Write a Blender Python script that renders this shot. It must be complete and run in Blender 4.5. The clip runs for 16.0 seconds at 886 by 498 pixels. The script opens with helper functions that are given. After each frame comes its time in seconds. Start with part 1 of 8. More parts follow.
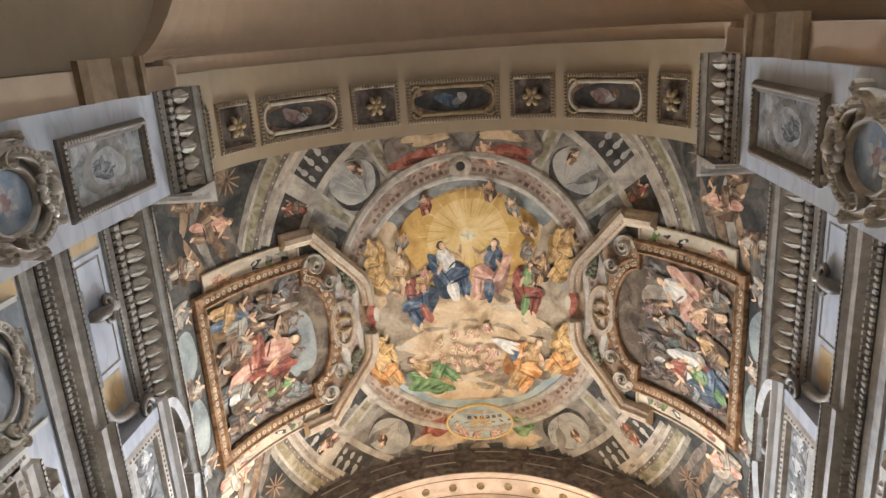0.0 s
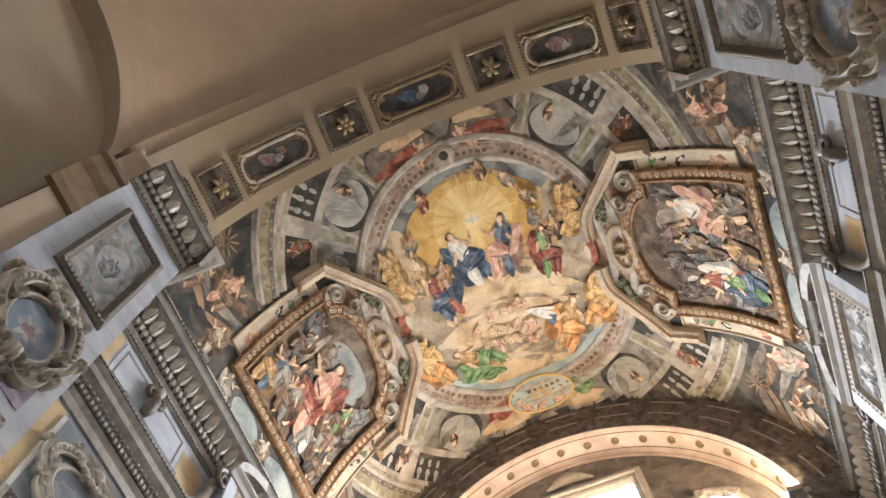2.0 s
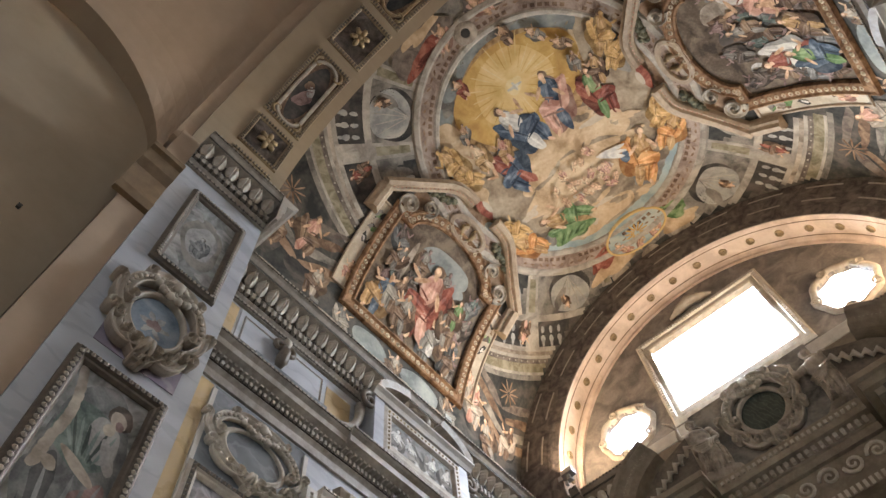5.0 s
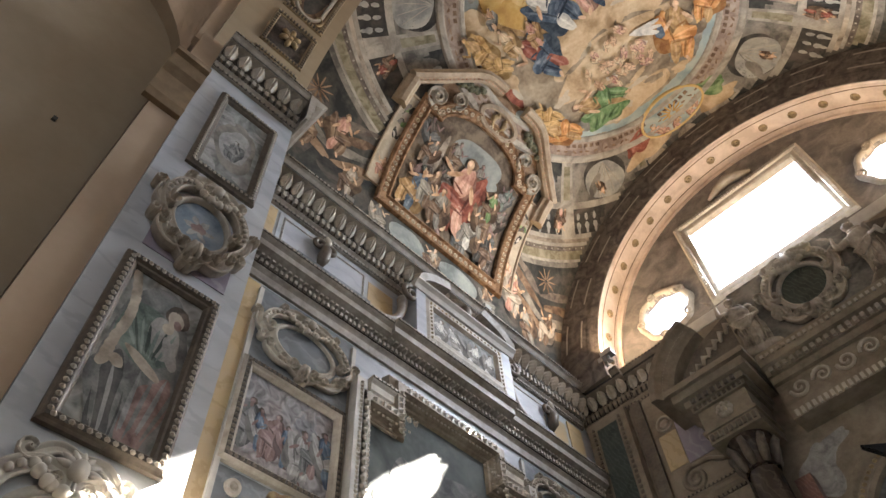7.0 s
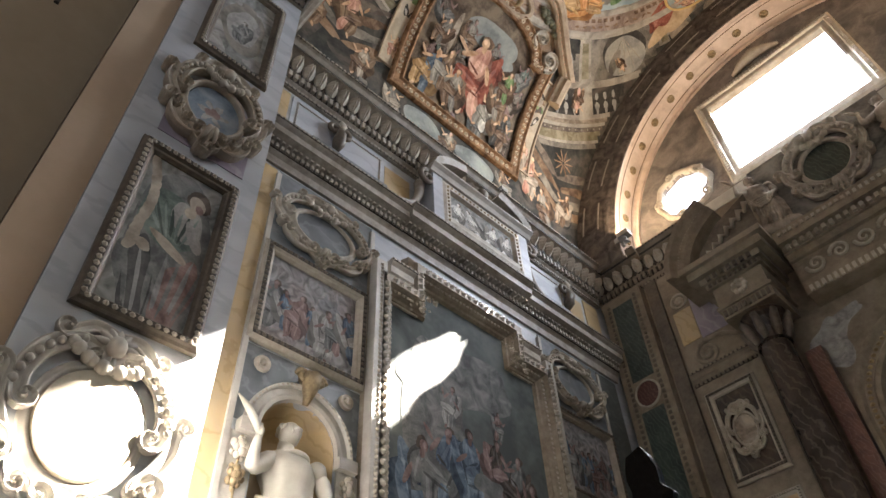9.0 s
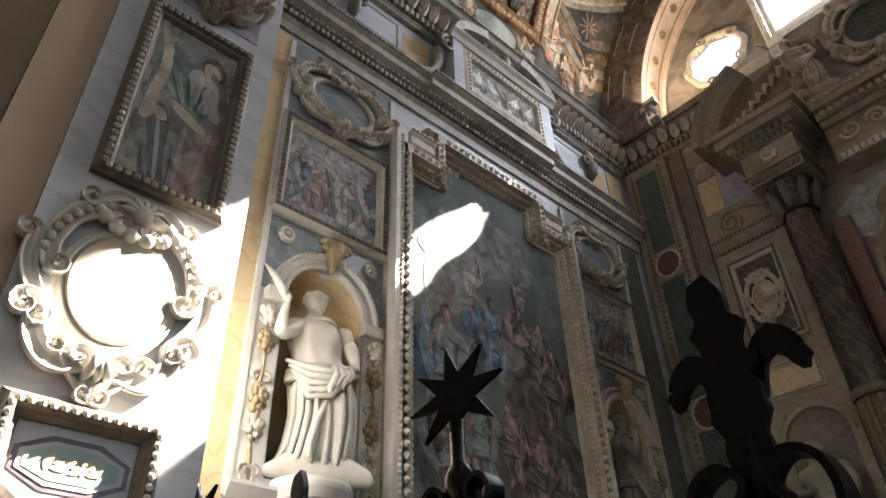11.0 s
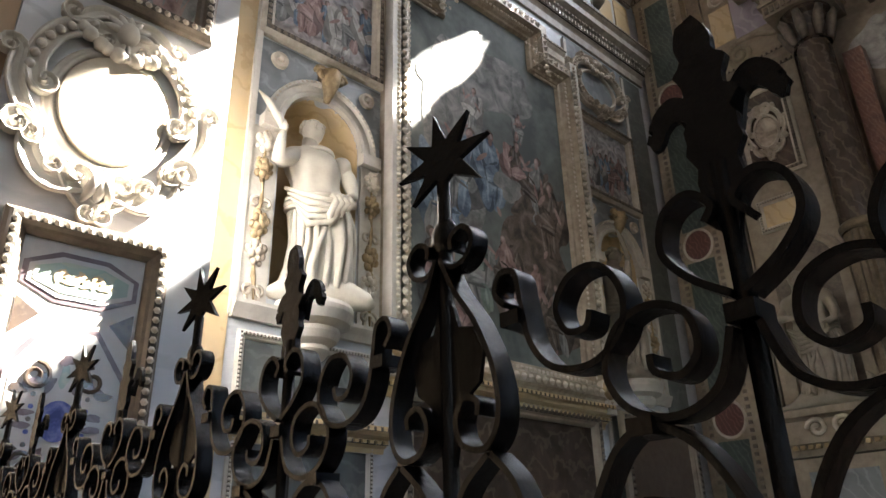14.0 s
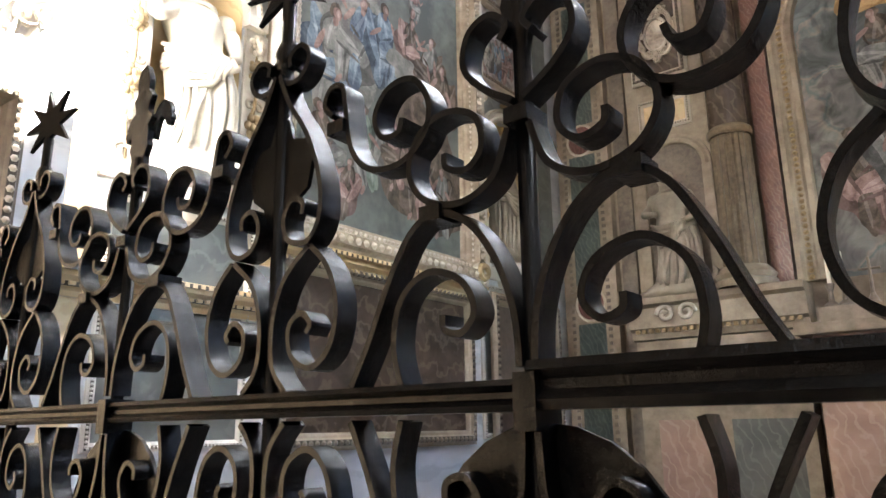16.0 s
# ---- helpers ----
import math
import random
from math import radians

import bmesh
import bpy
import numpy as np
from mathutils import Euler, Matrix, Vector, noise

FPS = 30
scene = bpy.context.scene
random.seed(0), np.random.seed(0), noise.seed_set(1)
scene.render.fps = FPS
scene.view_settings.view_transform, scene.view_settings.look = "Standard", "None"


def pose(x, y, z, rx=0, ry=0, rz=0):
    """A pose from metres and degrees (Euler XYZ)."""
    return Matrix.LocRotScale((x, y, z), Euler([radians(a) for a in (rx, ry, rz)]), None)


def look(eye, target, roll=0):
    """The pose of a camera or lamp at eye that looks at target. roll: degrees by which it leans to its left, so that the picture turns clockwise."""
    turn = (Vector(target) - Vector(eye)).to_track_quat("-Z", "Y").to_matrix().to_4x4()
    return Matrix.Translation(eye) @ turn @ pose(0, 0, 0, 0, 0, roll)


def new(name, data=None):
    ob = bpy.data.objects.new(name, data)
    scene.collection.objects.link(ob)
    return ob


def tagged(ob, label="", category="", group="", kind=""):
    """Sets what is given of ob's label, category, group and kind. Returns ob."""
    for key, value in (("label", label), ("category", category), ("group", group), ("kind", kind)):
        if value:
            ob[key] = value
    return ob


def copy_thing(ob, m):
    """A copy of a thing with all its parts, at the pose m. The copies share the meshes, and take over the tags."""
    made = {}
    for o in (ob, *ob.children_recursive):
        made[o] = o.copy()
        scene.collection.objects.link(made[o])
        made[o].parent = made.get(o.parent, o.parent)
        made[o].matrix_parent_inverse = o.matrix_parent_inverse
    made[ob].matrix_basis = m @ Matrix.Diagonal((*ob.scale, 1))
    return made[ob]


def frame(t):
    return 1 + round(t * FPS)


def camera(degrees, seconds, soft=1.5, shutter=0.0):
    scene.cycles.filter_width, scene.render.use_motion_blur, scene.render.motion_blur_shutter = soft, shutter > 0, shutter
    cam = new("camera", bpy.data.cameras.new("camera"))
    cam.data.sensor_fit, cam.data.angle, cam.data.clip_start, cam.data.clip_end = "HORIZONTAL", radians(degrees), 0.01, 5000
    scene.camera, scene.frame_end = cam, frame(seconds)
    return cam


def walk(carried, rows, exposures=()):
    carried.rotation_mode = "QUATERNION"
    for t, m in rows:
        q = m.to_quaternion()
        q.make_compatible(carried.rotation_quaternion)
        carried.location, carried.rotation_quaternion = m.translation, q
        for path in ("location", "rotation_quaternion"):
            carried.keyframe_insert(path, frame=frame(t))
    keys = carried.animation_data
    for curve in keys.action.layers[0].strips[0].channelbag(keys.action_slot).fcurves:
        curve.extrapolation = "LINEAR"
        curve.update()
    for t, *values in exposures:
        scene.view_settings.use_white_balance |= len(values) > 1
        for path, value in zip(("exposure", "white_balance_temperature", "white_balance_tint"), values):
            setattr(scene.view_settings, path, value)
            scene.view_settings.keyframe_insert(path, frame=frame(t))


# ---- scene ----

cam = camera(64.04, 16.0)
# time, eye x y z, yaw, pitch, roll
PATH = [
    (0, -0.295, 0.107, 1.796, 14.52, 72.34, 11.28),
    (0.5, -0.306, 0.101, 1.799, 14.57, 72.35, 7.98),
    (1, -0.310, 0.098, 1.809, 14.45, 72.28, 2.53),
    (1.5, -0.332, 0.093, 1.804, 14.57, 72.10, -2.55),
    (2, -0.331, 0.092, 1.788, 16.69, 71.68, -4.62),
    (2.5, -0.320, 0.089, 1.766, 21.31, 70.16, -4.49),
    (3, -0.303, 0.103, 1.746, 24.73, 68.47, -5.46),
    (3.5, -0.280, 0.118, 1.717, 27.68, 67.25, -6.01),
    (4, -0.287, 0.116, 1.716, 30.01, 66.14, -7.02),
    (6.5, -0.355, 0.108, 1.698, 40.05, 57.48, -4.84),
    (7, -0.375, 0.112, 1.685, 41.20, 55.22, -4.42),
    (7.5, -0.386, 0.113, 1.677, 42.07, 52.96, -4.00),
    (8, -0.379, 0.114, 1.660, 43.37, 51.02, -3.28),
    (8.5, -0.406, 0.119, 1.652, 43.75, 48.86, -3.34),
    (9, -0.418, 0.122, 1.649, 44.12, 46.18, -3.17),
    (11.5, -0.505, 0.160, 1.650, 47.41, 33.59, -1.57),
    (12, -0.505, 0.156, 1.650, 47.87, 31.00, -1.34),
    (12.5, -0.517, 0.171, 1.631, 47.91, 29.18, -1.33),
    (13, -0.524, 0.184, 1.607, 47.65, 27.18, -1.38),
    (13.5, -0.524, 0.193, 1.587, 47.34, 25.54, -1.41),
    (14, -0.518, 0.193, 1.560, 47.11, 23.36, -1.38),
    (14.5, -0.498, 0.189, 1.530, 45.65, 20.74, -1.04),
    (15, -0.479, 0.191, 1.496, 42.64, 17.85, -1.18),
    (15.5, -0.453, 0.195, 1.470, 40.56, 15.85, -1.11),
    (16, -0.429, 0.206, 1.449, 38.06, 14.10, -0.70),
]
EXPOSURES = ((0, 5.2), (2.5, 5.3), (4, 4.88), (6.5, 4.75), (9, 4.55), (12.5, 4.4), (14, 4.75), (15, 5.45), (16, 6.35))


def aim(x, y, z, yaw, pitch, roll):
    cy, sy, cp, sp = math.cos(radians(yaw)), math.sin(radians(yaw)), math.cos(radians(pitch)), math.sin(radians(pitch))
    ahead = Vector((-sy * cp, cy * cp, sp))
    side = Vector((cy, sy, 0))
    up = side.cross(ahead)
    cr, sr = math.cos(radians(roll)), math.sin(radians(roll))
    right = side * cr + up * sr
    top = up * cr - side * sr
    m = Matrix((right, top, -ahead)).transposed().to_4x4()
    m.translation = (x, y, z)
    return m


walk(cam, [(t, aim(*p)) for t, *p in PATH], EXPOSURES)

# ---- light ----
world = bpy.data.worlds.new("sky")
world.use_nodes = True
scene.world = world
wn = world.node_tree
sky = wn.nodes.new("ShaderNodeTexSky")
sky.sky_type = "NISHITA"
sky.sun_disc = False
sky.sun_elevation, sky.sun_rotation = radians(44.9), radians(22.1)
wn.links.new(sky.outputs["Color"], wn.nodes["Background"].inputs["Color"])
wn.nodes["Background"].inputs["Strength"].default_value = 0.11
sun = bpy.data.lights.new("sun", "SUN")
sun.energy, sun.angle, sun.color = 5.0, radians(0.5), (1.0, 0.94, 0.84)
new("sun", sun).matrix_world = look((2.15, 5.3, 5.7), (0, 0, 0))


def area(name, eye, target, size, size_y, power, color):
    la = bpy.data.lights.new(name, "AREA")
    la.shape, la.size, la.size_y, la.energy, la.color = "RECTANGLE", size, size_y, power, color
    ob = new(name, la)
    ob.matrix_world = look(eye, target)
    return ob


# two added fill lamps in the unseen nave, then daylight in the lunette opening
area("nave_window_light", (2.94, -1.9, 7.6), (-4.4, -1.0, 6.6), 2.4, 4.2, 6.0, (0.84, 0.92, 1.0))
area("nave_window_light", (-1.0, -9.6, 9.0), (-1.0, 6.0, 8.0), 4.0, 4.0, 1.2, (0.95, 0.96, 1.0))
area("lunette_window_light", (-0.9, 9.86, 12.8), (-0.9, 5.0, 9.5), 2.2, 1.9, 21, (0.84, 0.92, 1.0))

# powers: two for the altar-end lamps, two for the added side fill
FLOOD = (1.95, 1.7, 0.03, 0.14)

# ---- plan ----
XC = -0.88            # axis of the chapel
XL, XR = -5.46, 3.70  # side walls
YB = 9.60             # back wall
RV = 3.514            # half width of the entrance arch
Y0, Y1 = 0.25, 1.86   # entrance pier, front and back
ZC = 11.15            # top of the great cornice
ZS = 11.00            # springing of the entrance arch
RVAULT, ZVAULT = 4.58, 11.25


def mat_plain(name, col, rough=0.6, metal=0.0, col2=None, scale=6.0, bump=0.15, amount=0.5):
    m = bpy.data.materials.new(name)
    m.use_nodes = True
    nt = m.node_tree
    b = nt.nodes["Principled BSDF"]
    b.inputs["Roughness"].default_value = rough
    b.inputs["Metallic"].default_value = metal
    col2 = col2 or tuple(c * 0.7 for c in col)
    tc = nt.nodes.new("ShaderNodeTexCoord")
    n1 = nt.nodes.new("ShaderNodeTexNoise")
    n1.inputs["Scale"].default_value, n1.inputs["Detail"].default_value, n1.inputs["Roughness"].default_value = scale, 8.0, 0.65
    n2 = nt.nodes.new("ShaderNodeTexNoise")
    n2.inputs["Scale"].default_value, n2.inputs["Detail"].default_value = scale * 0.13, 3.0
    nt.links.new(tc.outputs["Object"], n1.inputs["Vector"])
    nt.links.new(tc.outputs["Object"], n2.inputs["Vector"])
    mx = nt.nodes.new("ShaderNodeMath")
    mx.operation = "ADD"
    nt.links.new(n1.outputs["Fac"], mx.inputs[0])
    nt.links.new(n2.outputs["Fac"], mx.inputs[1])
    r = nt.nodes.new("ShaderNodeValToRGB")
    r.color_ramp.elements[0].position, r.color_ramp.elements[1].position = 1.0 - amount * 0.5, 1.0 + amount * 0.5
    r.color_ramp.elements[0].color, r.color_ramp.elements[1].color = (*col2, 1), (*col, 1)
    half = nt.nodes.new("ShaderNodeMath")
    half.operation = "MULTIPLY"
    half.inputs[1].default_value = 0.5
    nt.links.new(mx.outputs[0], half.inputs[0])
    r.color_ramp.elements[0].position, r.color_ramp.elements[1].position = 0.5 - amount * 0.25, 0.5 + amount * 0.25
    nt.links.new(half.outputs[0], r.inputs["Fac"])
    nt.links.new(r.outputs["Color"], b.inputs["Base Color"])
    bp = nt.nodes.new("ShaderNodeBump")
    bp.inputs["Strength"].default_value, bp.inputs["Distance"].default_value = bump, 0.01
    nt.links.new(n1.outputs["Fac"], bp.inputs["Height"])
    nt.links.new(bp.outputs["Normal"], b.inputs["Normal"])
    return m


def vein_marble(name, base, vein, dark, scale=1.4, rough=0.28, stretch=(1, 1, 1)):
    """Polished veined marble: cloudy ground, wavy veins, a fine grain."""
    m = bpy.data.materials.new(name)
    m.use_nodes = True
    nt = m.node_tree
    N, L = nt.nodes, nt.links
    b = N["Principled BSDF"]
    tc, mp = N.new("ShaderNodeTexCoord"), N.new("ShaderNodeMapping")
    mp.inputs["Scale"].default_value = stretch
    mp.inputs["Rotation"].default_value = (0.5, 0.35, 0.2)
    L.new(tc.outputs["Object"], mp.inputs["Vector"])
    cloud = N.new("ShaderNodeTexNoise")
    cloud.inputs["Scale"].default_value, cloud.inputs["Detail"].default_value, cloud.inputs["Distortion"].default_value = scale, 9.0, 0.8
    wave = N.new("ShaderNodeTexWave")
    wave.inputs["Scale"].default_value, wave.inputs["Distortion"].default_value = scale * 0.9, 9.0
    wave.inputs["Detail"].default_value, wave.inputs["Detail Scale"].default_value = 5.0, 1.6
    for n in (cloud, wave):
        L.new(mp.outputs["Vector"], n.inputs["Vector"])
    r1 = N.new("ShaderNodeValToRGB")
    r1.color_ramp.elements[0].position, r1.color_ramp.elements[1].position = 0.33, 0.66
    r1.color_ramp.elements[0].color, r1.color_ramp.elements[1].color = (*dark, 1), (*base, 1)
    L.new(cloud.outputs["Fac"], r1.inputs["Fac"])
    r2 = N.new("ShaderNodeValToRGB")
    r2.color_ramp.elements[0].position, r2.color_ramp.elements[1].position = 0.80, 0.98
    r2.color_ramp.elements[0].color, r2.color_ramp.elements[1].color = (0, 0, 0, 1), (0.4, 0.4, 0.4, 1)
    L.new(wave.outputs["Fac"], r2.inputs["Fac"])
    mix = N.new("ShaderNodeMixRGB")
    L.new(r2.outputs["Color"], mix.inputs["Fac"])
    L.new(r1.outputs["Color"], mix.inputs["Color1"])
    mix.inputs["Color2"].default_value = (*vein, 1)
    L.new(mix.outputs["Color"], b.inputs["Base Color"])
    b.inputs["Roughness"].default_value = rough
    return m


TONES, MIXED = {}, {}


def paint(name, c0, c1, c2, scale=2.6, warp=0.9):
    """Old fresco or oil paint: brushed patches of three tones, a fine grain and faint cracks."""
    TONES[name] = (c0, c1, c2, scale, warp)
    m = bpy.data.materials.new(name)
    m.use_nodes = True
    nt = m.node_tree
    N, L = nt.nodes, nt.links
    b = N["Principled BSDF"]
    b.inputs["Roughness"].default_value = 0.85
    b.inputs["Specular IOR Level"].default_value = 0.2
    tc = N.new("ShaderNodeTexCoord")
    n1, n2 = N.new("ShaderNodeTexNoise"), N.new("ShaderNodeTexNoise")
    n1.inputs["Scale"].default_value, n1.inputs["Detail"].default_value, n1.inputs["Distortion"].default_value = scale, 6.0, warp
    n2.inputs["Scale"].default_value, n2.inputs["Detail"].default_value = scale * 9, 4.0
    for n in (n1, n2):
        L.new(tc.outputs["Object"], n.inputs["Vector"])
    add = N.new("ShaderNodeMath")
    add.operation = "MULTIPLY_ADD"
    add.inputs[1].default_value, add.inputs[2].default_value = 0.25, -0.125
    L.new(n2.outputs["Fac"], add.inputs[0])
    s = N.new("ShaderNodeMath")
    s.operation = "ADD"
    L.new(n1.outputs["Fac"], s.inputs[0])
    L.new(add.outputs[0], s.inputs[1])
    r = N.new("ShaderNodeValToRGB")
    e = r.color_ramp.elements
    e[0].position, e[1].position = 0.34, 0.68
    e[0].color, e[1].color = (*c0, 1), (*c2, 1)
    k = e.new(0.5)
    k.color = (*c1, 1)
    L.new(s.outputs[0], r.inputs["Fac"])
    L.new(r.outputs["Color"], b.inputs["Base Color"])
    bp = N.new("ShaderNodeBump")
    bp.inputs["Strength"].default_value, bp.inputs["Distance"].default_value = 0.2, 0.004
    L.new(n2.outputs["Fac"], bp.inputs["Height"])
    L.new(bp.outputs["Normal"], b.inputs["Normal"])
    return m


def crowd(name, cols, scale=2.2):
    """A crowded old painting: smeared cells of many colours over one another."""
    m = bpy.data.materials.new(name)
    m.use_nodes = True
    nt = m.node_tree
    N, L = nt.nodes, nt.links
    b = N["Principled BSDF"]
    b.inputs["Roughness"].default_value = 0.85
    b.inputs["Specular IOR Level"].default_value = 0.2
    tc, warp, vm = N.new("ShaderNodeTexCoord"), N.new("ShaderNodeTexNoise"), N.new("ShaderNodeVectorMath")
    warp.inputs["Scale"].default_value, warp.inputs["Detail"].default_value = scale * 1.3, 5.0
    L.new(tc.outputs["Object"], warp.inputs["Vector"])
    vm.operation = "MULTIPLY_ADD"
    vm.inputs[1].default_value = (0.7 / scale * 2,) * 3
    L.new(warp.outputs["Color"], vm.inputs[0])
    L.new(tc.outputs["Object"], vm.inputs[2])
    vo = N.new("ShaderNodeTexVoronoi")
    vo.inputs["Scale"].default_value = scale
    vo.feature = "SMOOTH_F1"
    vo.inputs["Smoothness"].default_value = 0.35
    L.new(vm.outputs[0], vo.inputs["Vector"])
    sep = N.new("ShaderNodeSeparateColor")
    L.new(vo.outputs["Color"], sep.inputs["Color"])
    r = N.new("ShaderNodeValToRGB")
    e = r.color_ramp.elements
    e[0].color, e[1].color = (*cols[0], 1), (*cols[-1], 1)
    for i, c in enumerate(cols[1:-1]):
        k = e.new((i + 1) / (len(cols) - 1))
        k.color = (*c, 1)
    L.new(sep.outputs[0], r.inputs["Fac"])
    fold = N.new("ShaderNodeTexNoise")
    fold.inputs["Scale"].default_value, fold.inputs["Detail"].default_value, fold.inputs["Distortion"].default_value = scale * 2.4, 5.0, 1.6
    L.new(tc.outputs["Object"], fold.inputs["Vector"])
    mp = N.new("ShaderNodeMapRange")
    mp.inputs["From Min"].default_value, mp.inputs["From Max"].default_value = 0.32, 0.68
    mp.inputs["To Min"].default_value, mp.inputs["To Max"].default_value = 0.5, 1.4
    L.new(fold.outputs["Fac"], mp.inputs["Value"])
    mul = N.new("ShaderNodeVectorMath")
    mul.operation = "MULTIPLY"
    L.new(r.outputs["Color"], mul.inputs[0])
    L.new(mp.outputs[0], mul.inputs[1])
    L.new(mul.outputs[0], b.inputs["Base Color"])
    return m


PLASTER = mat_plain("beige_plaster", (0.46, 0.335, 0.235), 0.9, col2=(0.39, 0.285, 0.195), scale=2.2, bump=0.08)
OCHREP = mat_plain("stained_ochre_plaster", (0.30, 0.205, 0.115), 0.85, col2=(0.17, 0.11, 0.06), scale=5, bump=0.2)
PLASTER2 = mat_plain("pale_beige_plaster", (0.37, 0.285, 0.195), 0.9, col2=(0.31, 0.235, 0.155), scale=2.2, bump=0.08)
GREY = vein_marble("blue_grey_marble", (0.53, 0.54, 0.565), (0.3, 0.31, 0.345), (0.4, 0.41, 0.435), 1.6, 0.42, (1, 0.6, 1.5))
WHITE = mat_plain("old_white_marble", (0.60, 0.56, 0.50), 0.5, col2=(0.42, 0.38, 0.33), scale=7, bump=0.15)
STUCCO = mat_plain("ivory_stucco", (0.58, 0.52, 0.43), 0.6, col2=(0.34, 0.28, 0.22), scale=9, bump=0.3)
OCHRE = vein_marble("yellow_marble", (0.58, 0.42, 0.22), (0.36, 0.24, 0.11), (0.52, 0.4, 0.25), 2.2, 0.3)
VIOLET = vein_marble("violet_marble", (0.36, 0.31, 0.36), (0.5, 0.46, 0.48), (0.26, 0.22, 0.27), 2.0, 0.3)
GREEN = vein_marble("dark_green_marble", (0.055, 0.075, 0.065), (0.14, 0.16, 0.14), (0.03, 0.04, 0.038), 5.0, 0.3)
RED = vein_marble("red_marble", (0.10, 0.045, 0.038), (0.26, 0.14, 0.11), (0.10, 0.035, 0.03), 6.0, 0.3)
# dusty ivory, darker than its own tone: the altar end's shade is mixed in
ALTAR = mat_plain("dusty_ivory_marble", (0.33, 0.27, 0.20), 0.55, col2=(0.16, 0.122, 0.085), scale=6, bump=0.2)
SLATE = vein_marble("blue_slate_marble", (0.19, 0.205, 0.215), (0.28, 0.295, 0.305), (0.12, 0.13, 0.14), 2.6, 0.35)
DIMSTONE = vein_marble("grey_green_marble", (0.11, 0.115, 0.105), (0.17, 0.175, 0.16), (0.065, 0.07, 0.065), 3.2, 0.35)
REDM = vein_marble("speckled_red_marble", (0.20, 0.10, 0.075), (0.32, 0.22, 0.18), (0.12, 0.06, 0.05), 7.0, 0.3)
ROSEM = vein_marble("rose_marble", (0.36, 0.24, 0.19), (0.46, 0.35, 0.29), (0.27, 0.17, 0.135), 3.0, 0.3)
BROWNM = vein_marble("brown_marble", (0.085, 0.06, 0.045), (0.15, 0.115, 0.085), (0.04, 0.03, 0.025), 3.0, 0.22)
FLUTE = mat_plain("dark_gilt_bronze", (0.17, 0.125, 0.075), 0.5, 0.2, col2=(0.07, 0.05, 0.032), scale=14, bump=0.3)
STAINED = mat_plain("soot_stained_marble", (0.44, 0.39, 0.33), 0.55, col2=(0.21, 0.175, 0.14), scale=8, bump=0.25)
GILT = mat_plain("worn_gilding", (0.42, 0.31, 0.17), 0.5, 0.25, col2=(0.20, 0.14, 0.08), scale=20, bump=0.3)
BRONZE = mat_plain("dark_frame_paint", (0.20, 0.16, 0.12), 0.5, 0.1, col2=(0.09, 0.07, 0.055), scale=16, bump=0.3)
IRON = mat_plain("black_wrought_iron", (0.0028, 0.0028, 0.0032), 0.26, 0.0, col2=(0.002, 0.002, 0.0025), scale=30, bump=0.5)
IRON.node_tree.nodes["Principled BSDF"].inputs["Specular IOR Level"].default_value = 0.24
FLOORM = vein_marble("floor_marble", (0.17, 0.145, 0.125), (0.24, 0.22, 0.19), (0.11, 0.095, 0.08), 1.2, 0.25)
WOOD = mat_plain("dark_wood", (0.14, 0.10, 0.075), 0.45, col2=(0.08, 0.055, 0.04), scale=12)
WAX = mat_plain("candle_wax", (0.75, 0.70, 0.58), 0.5, scale=8)
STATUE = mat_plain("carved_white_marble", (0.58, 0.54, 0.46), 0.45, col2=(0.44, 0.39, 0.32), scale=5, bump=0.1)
# dark brown carving ground; its tone also carries the shade of the hollows
HOLLOW = mat_plain("grime_dark_ground", (0.075, 0.058, 0.043), 0.7, col2=(0.03, 0.024, 0.018), scale=14, bump=0.3)
# darker copy of the statue marble, niche shade put into its colour
STATUE_DIM = mat_plain("dusty_carved_marble", (0.36, 0.315, 0.255), 0.55, col2=(0.20, 0.17, 0.135), scale=6, bump=0.15)
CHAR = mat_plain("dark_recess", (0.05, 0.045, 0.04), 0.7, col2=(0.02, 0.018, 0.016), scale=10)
# paints
P_STONE = paint("painted_stone", (0.20, 0.165, 0.13), (0.38, 0.32, 0.26), (0.56, 0.48, 0.39))
P_GREY = paint("painted_grey", (0.115, 0.105, 0.095), (0.225, 0.205, 0.18), (0.345, 0.315, 0.27))
P_SAIL = paint("painted_pale_grey", (0.26, 0.26, 0.25), (0.38, 0.37, 0.345), (0.5, 0.475, 0.42))
P_DARK = paint("painted_shadow", (0.03, 0.03, 0.03), (0.065, 0.06, 0.056), (0.13, 0.11, 0.095), 1.8)
P_GOLD = paint("painted_gold_light", (0.48, 0.28, 0.09), (0.6, 0.38, 0.13), (0.7, 0.5, 0.22), 1.6)
P_GOLD2 = paint("painted_pale_gold", (0.6, 0.4, 0.15), (0.7, 0.5, 0.22), (0.78, 0.6, 0.31), 1.6)
P_OCHRE = paint("painted_ochre", (0.22, 0.13, 0.06), (0.40, 0.25, 0.12), (0.56, 0.38, 0.20), 5)
P_CLOUD = paint("painted_cloud", (0.36, 0.245, 0.14), (0.56, 0.41, 0.26), (0.7, 0.56, 0.385), 1.7)
P_CLOUD2 = paint("painted_dim_cloud", (0.155, 0.115, 0.08), (0.3, 0.235, 0.165), (0.48, 0.39, 0.285), 1.7)
P_SKY = paint("painted_sky", (0.26, 0.33, 0.35), (0.38, 0.45, 0.45), (0.50, 0.53, 0.48), 1.4)
P_SKIN = paint("painted_warm_flesh_tone", (0.38, 0.22, 0.13), (0.60, 0.40, 0.26), (0.74, 0.54, 0.38), 5)
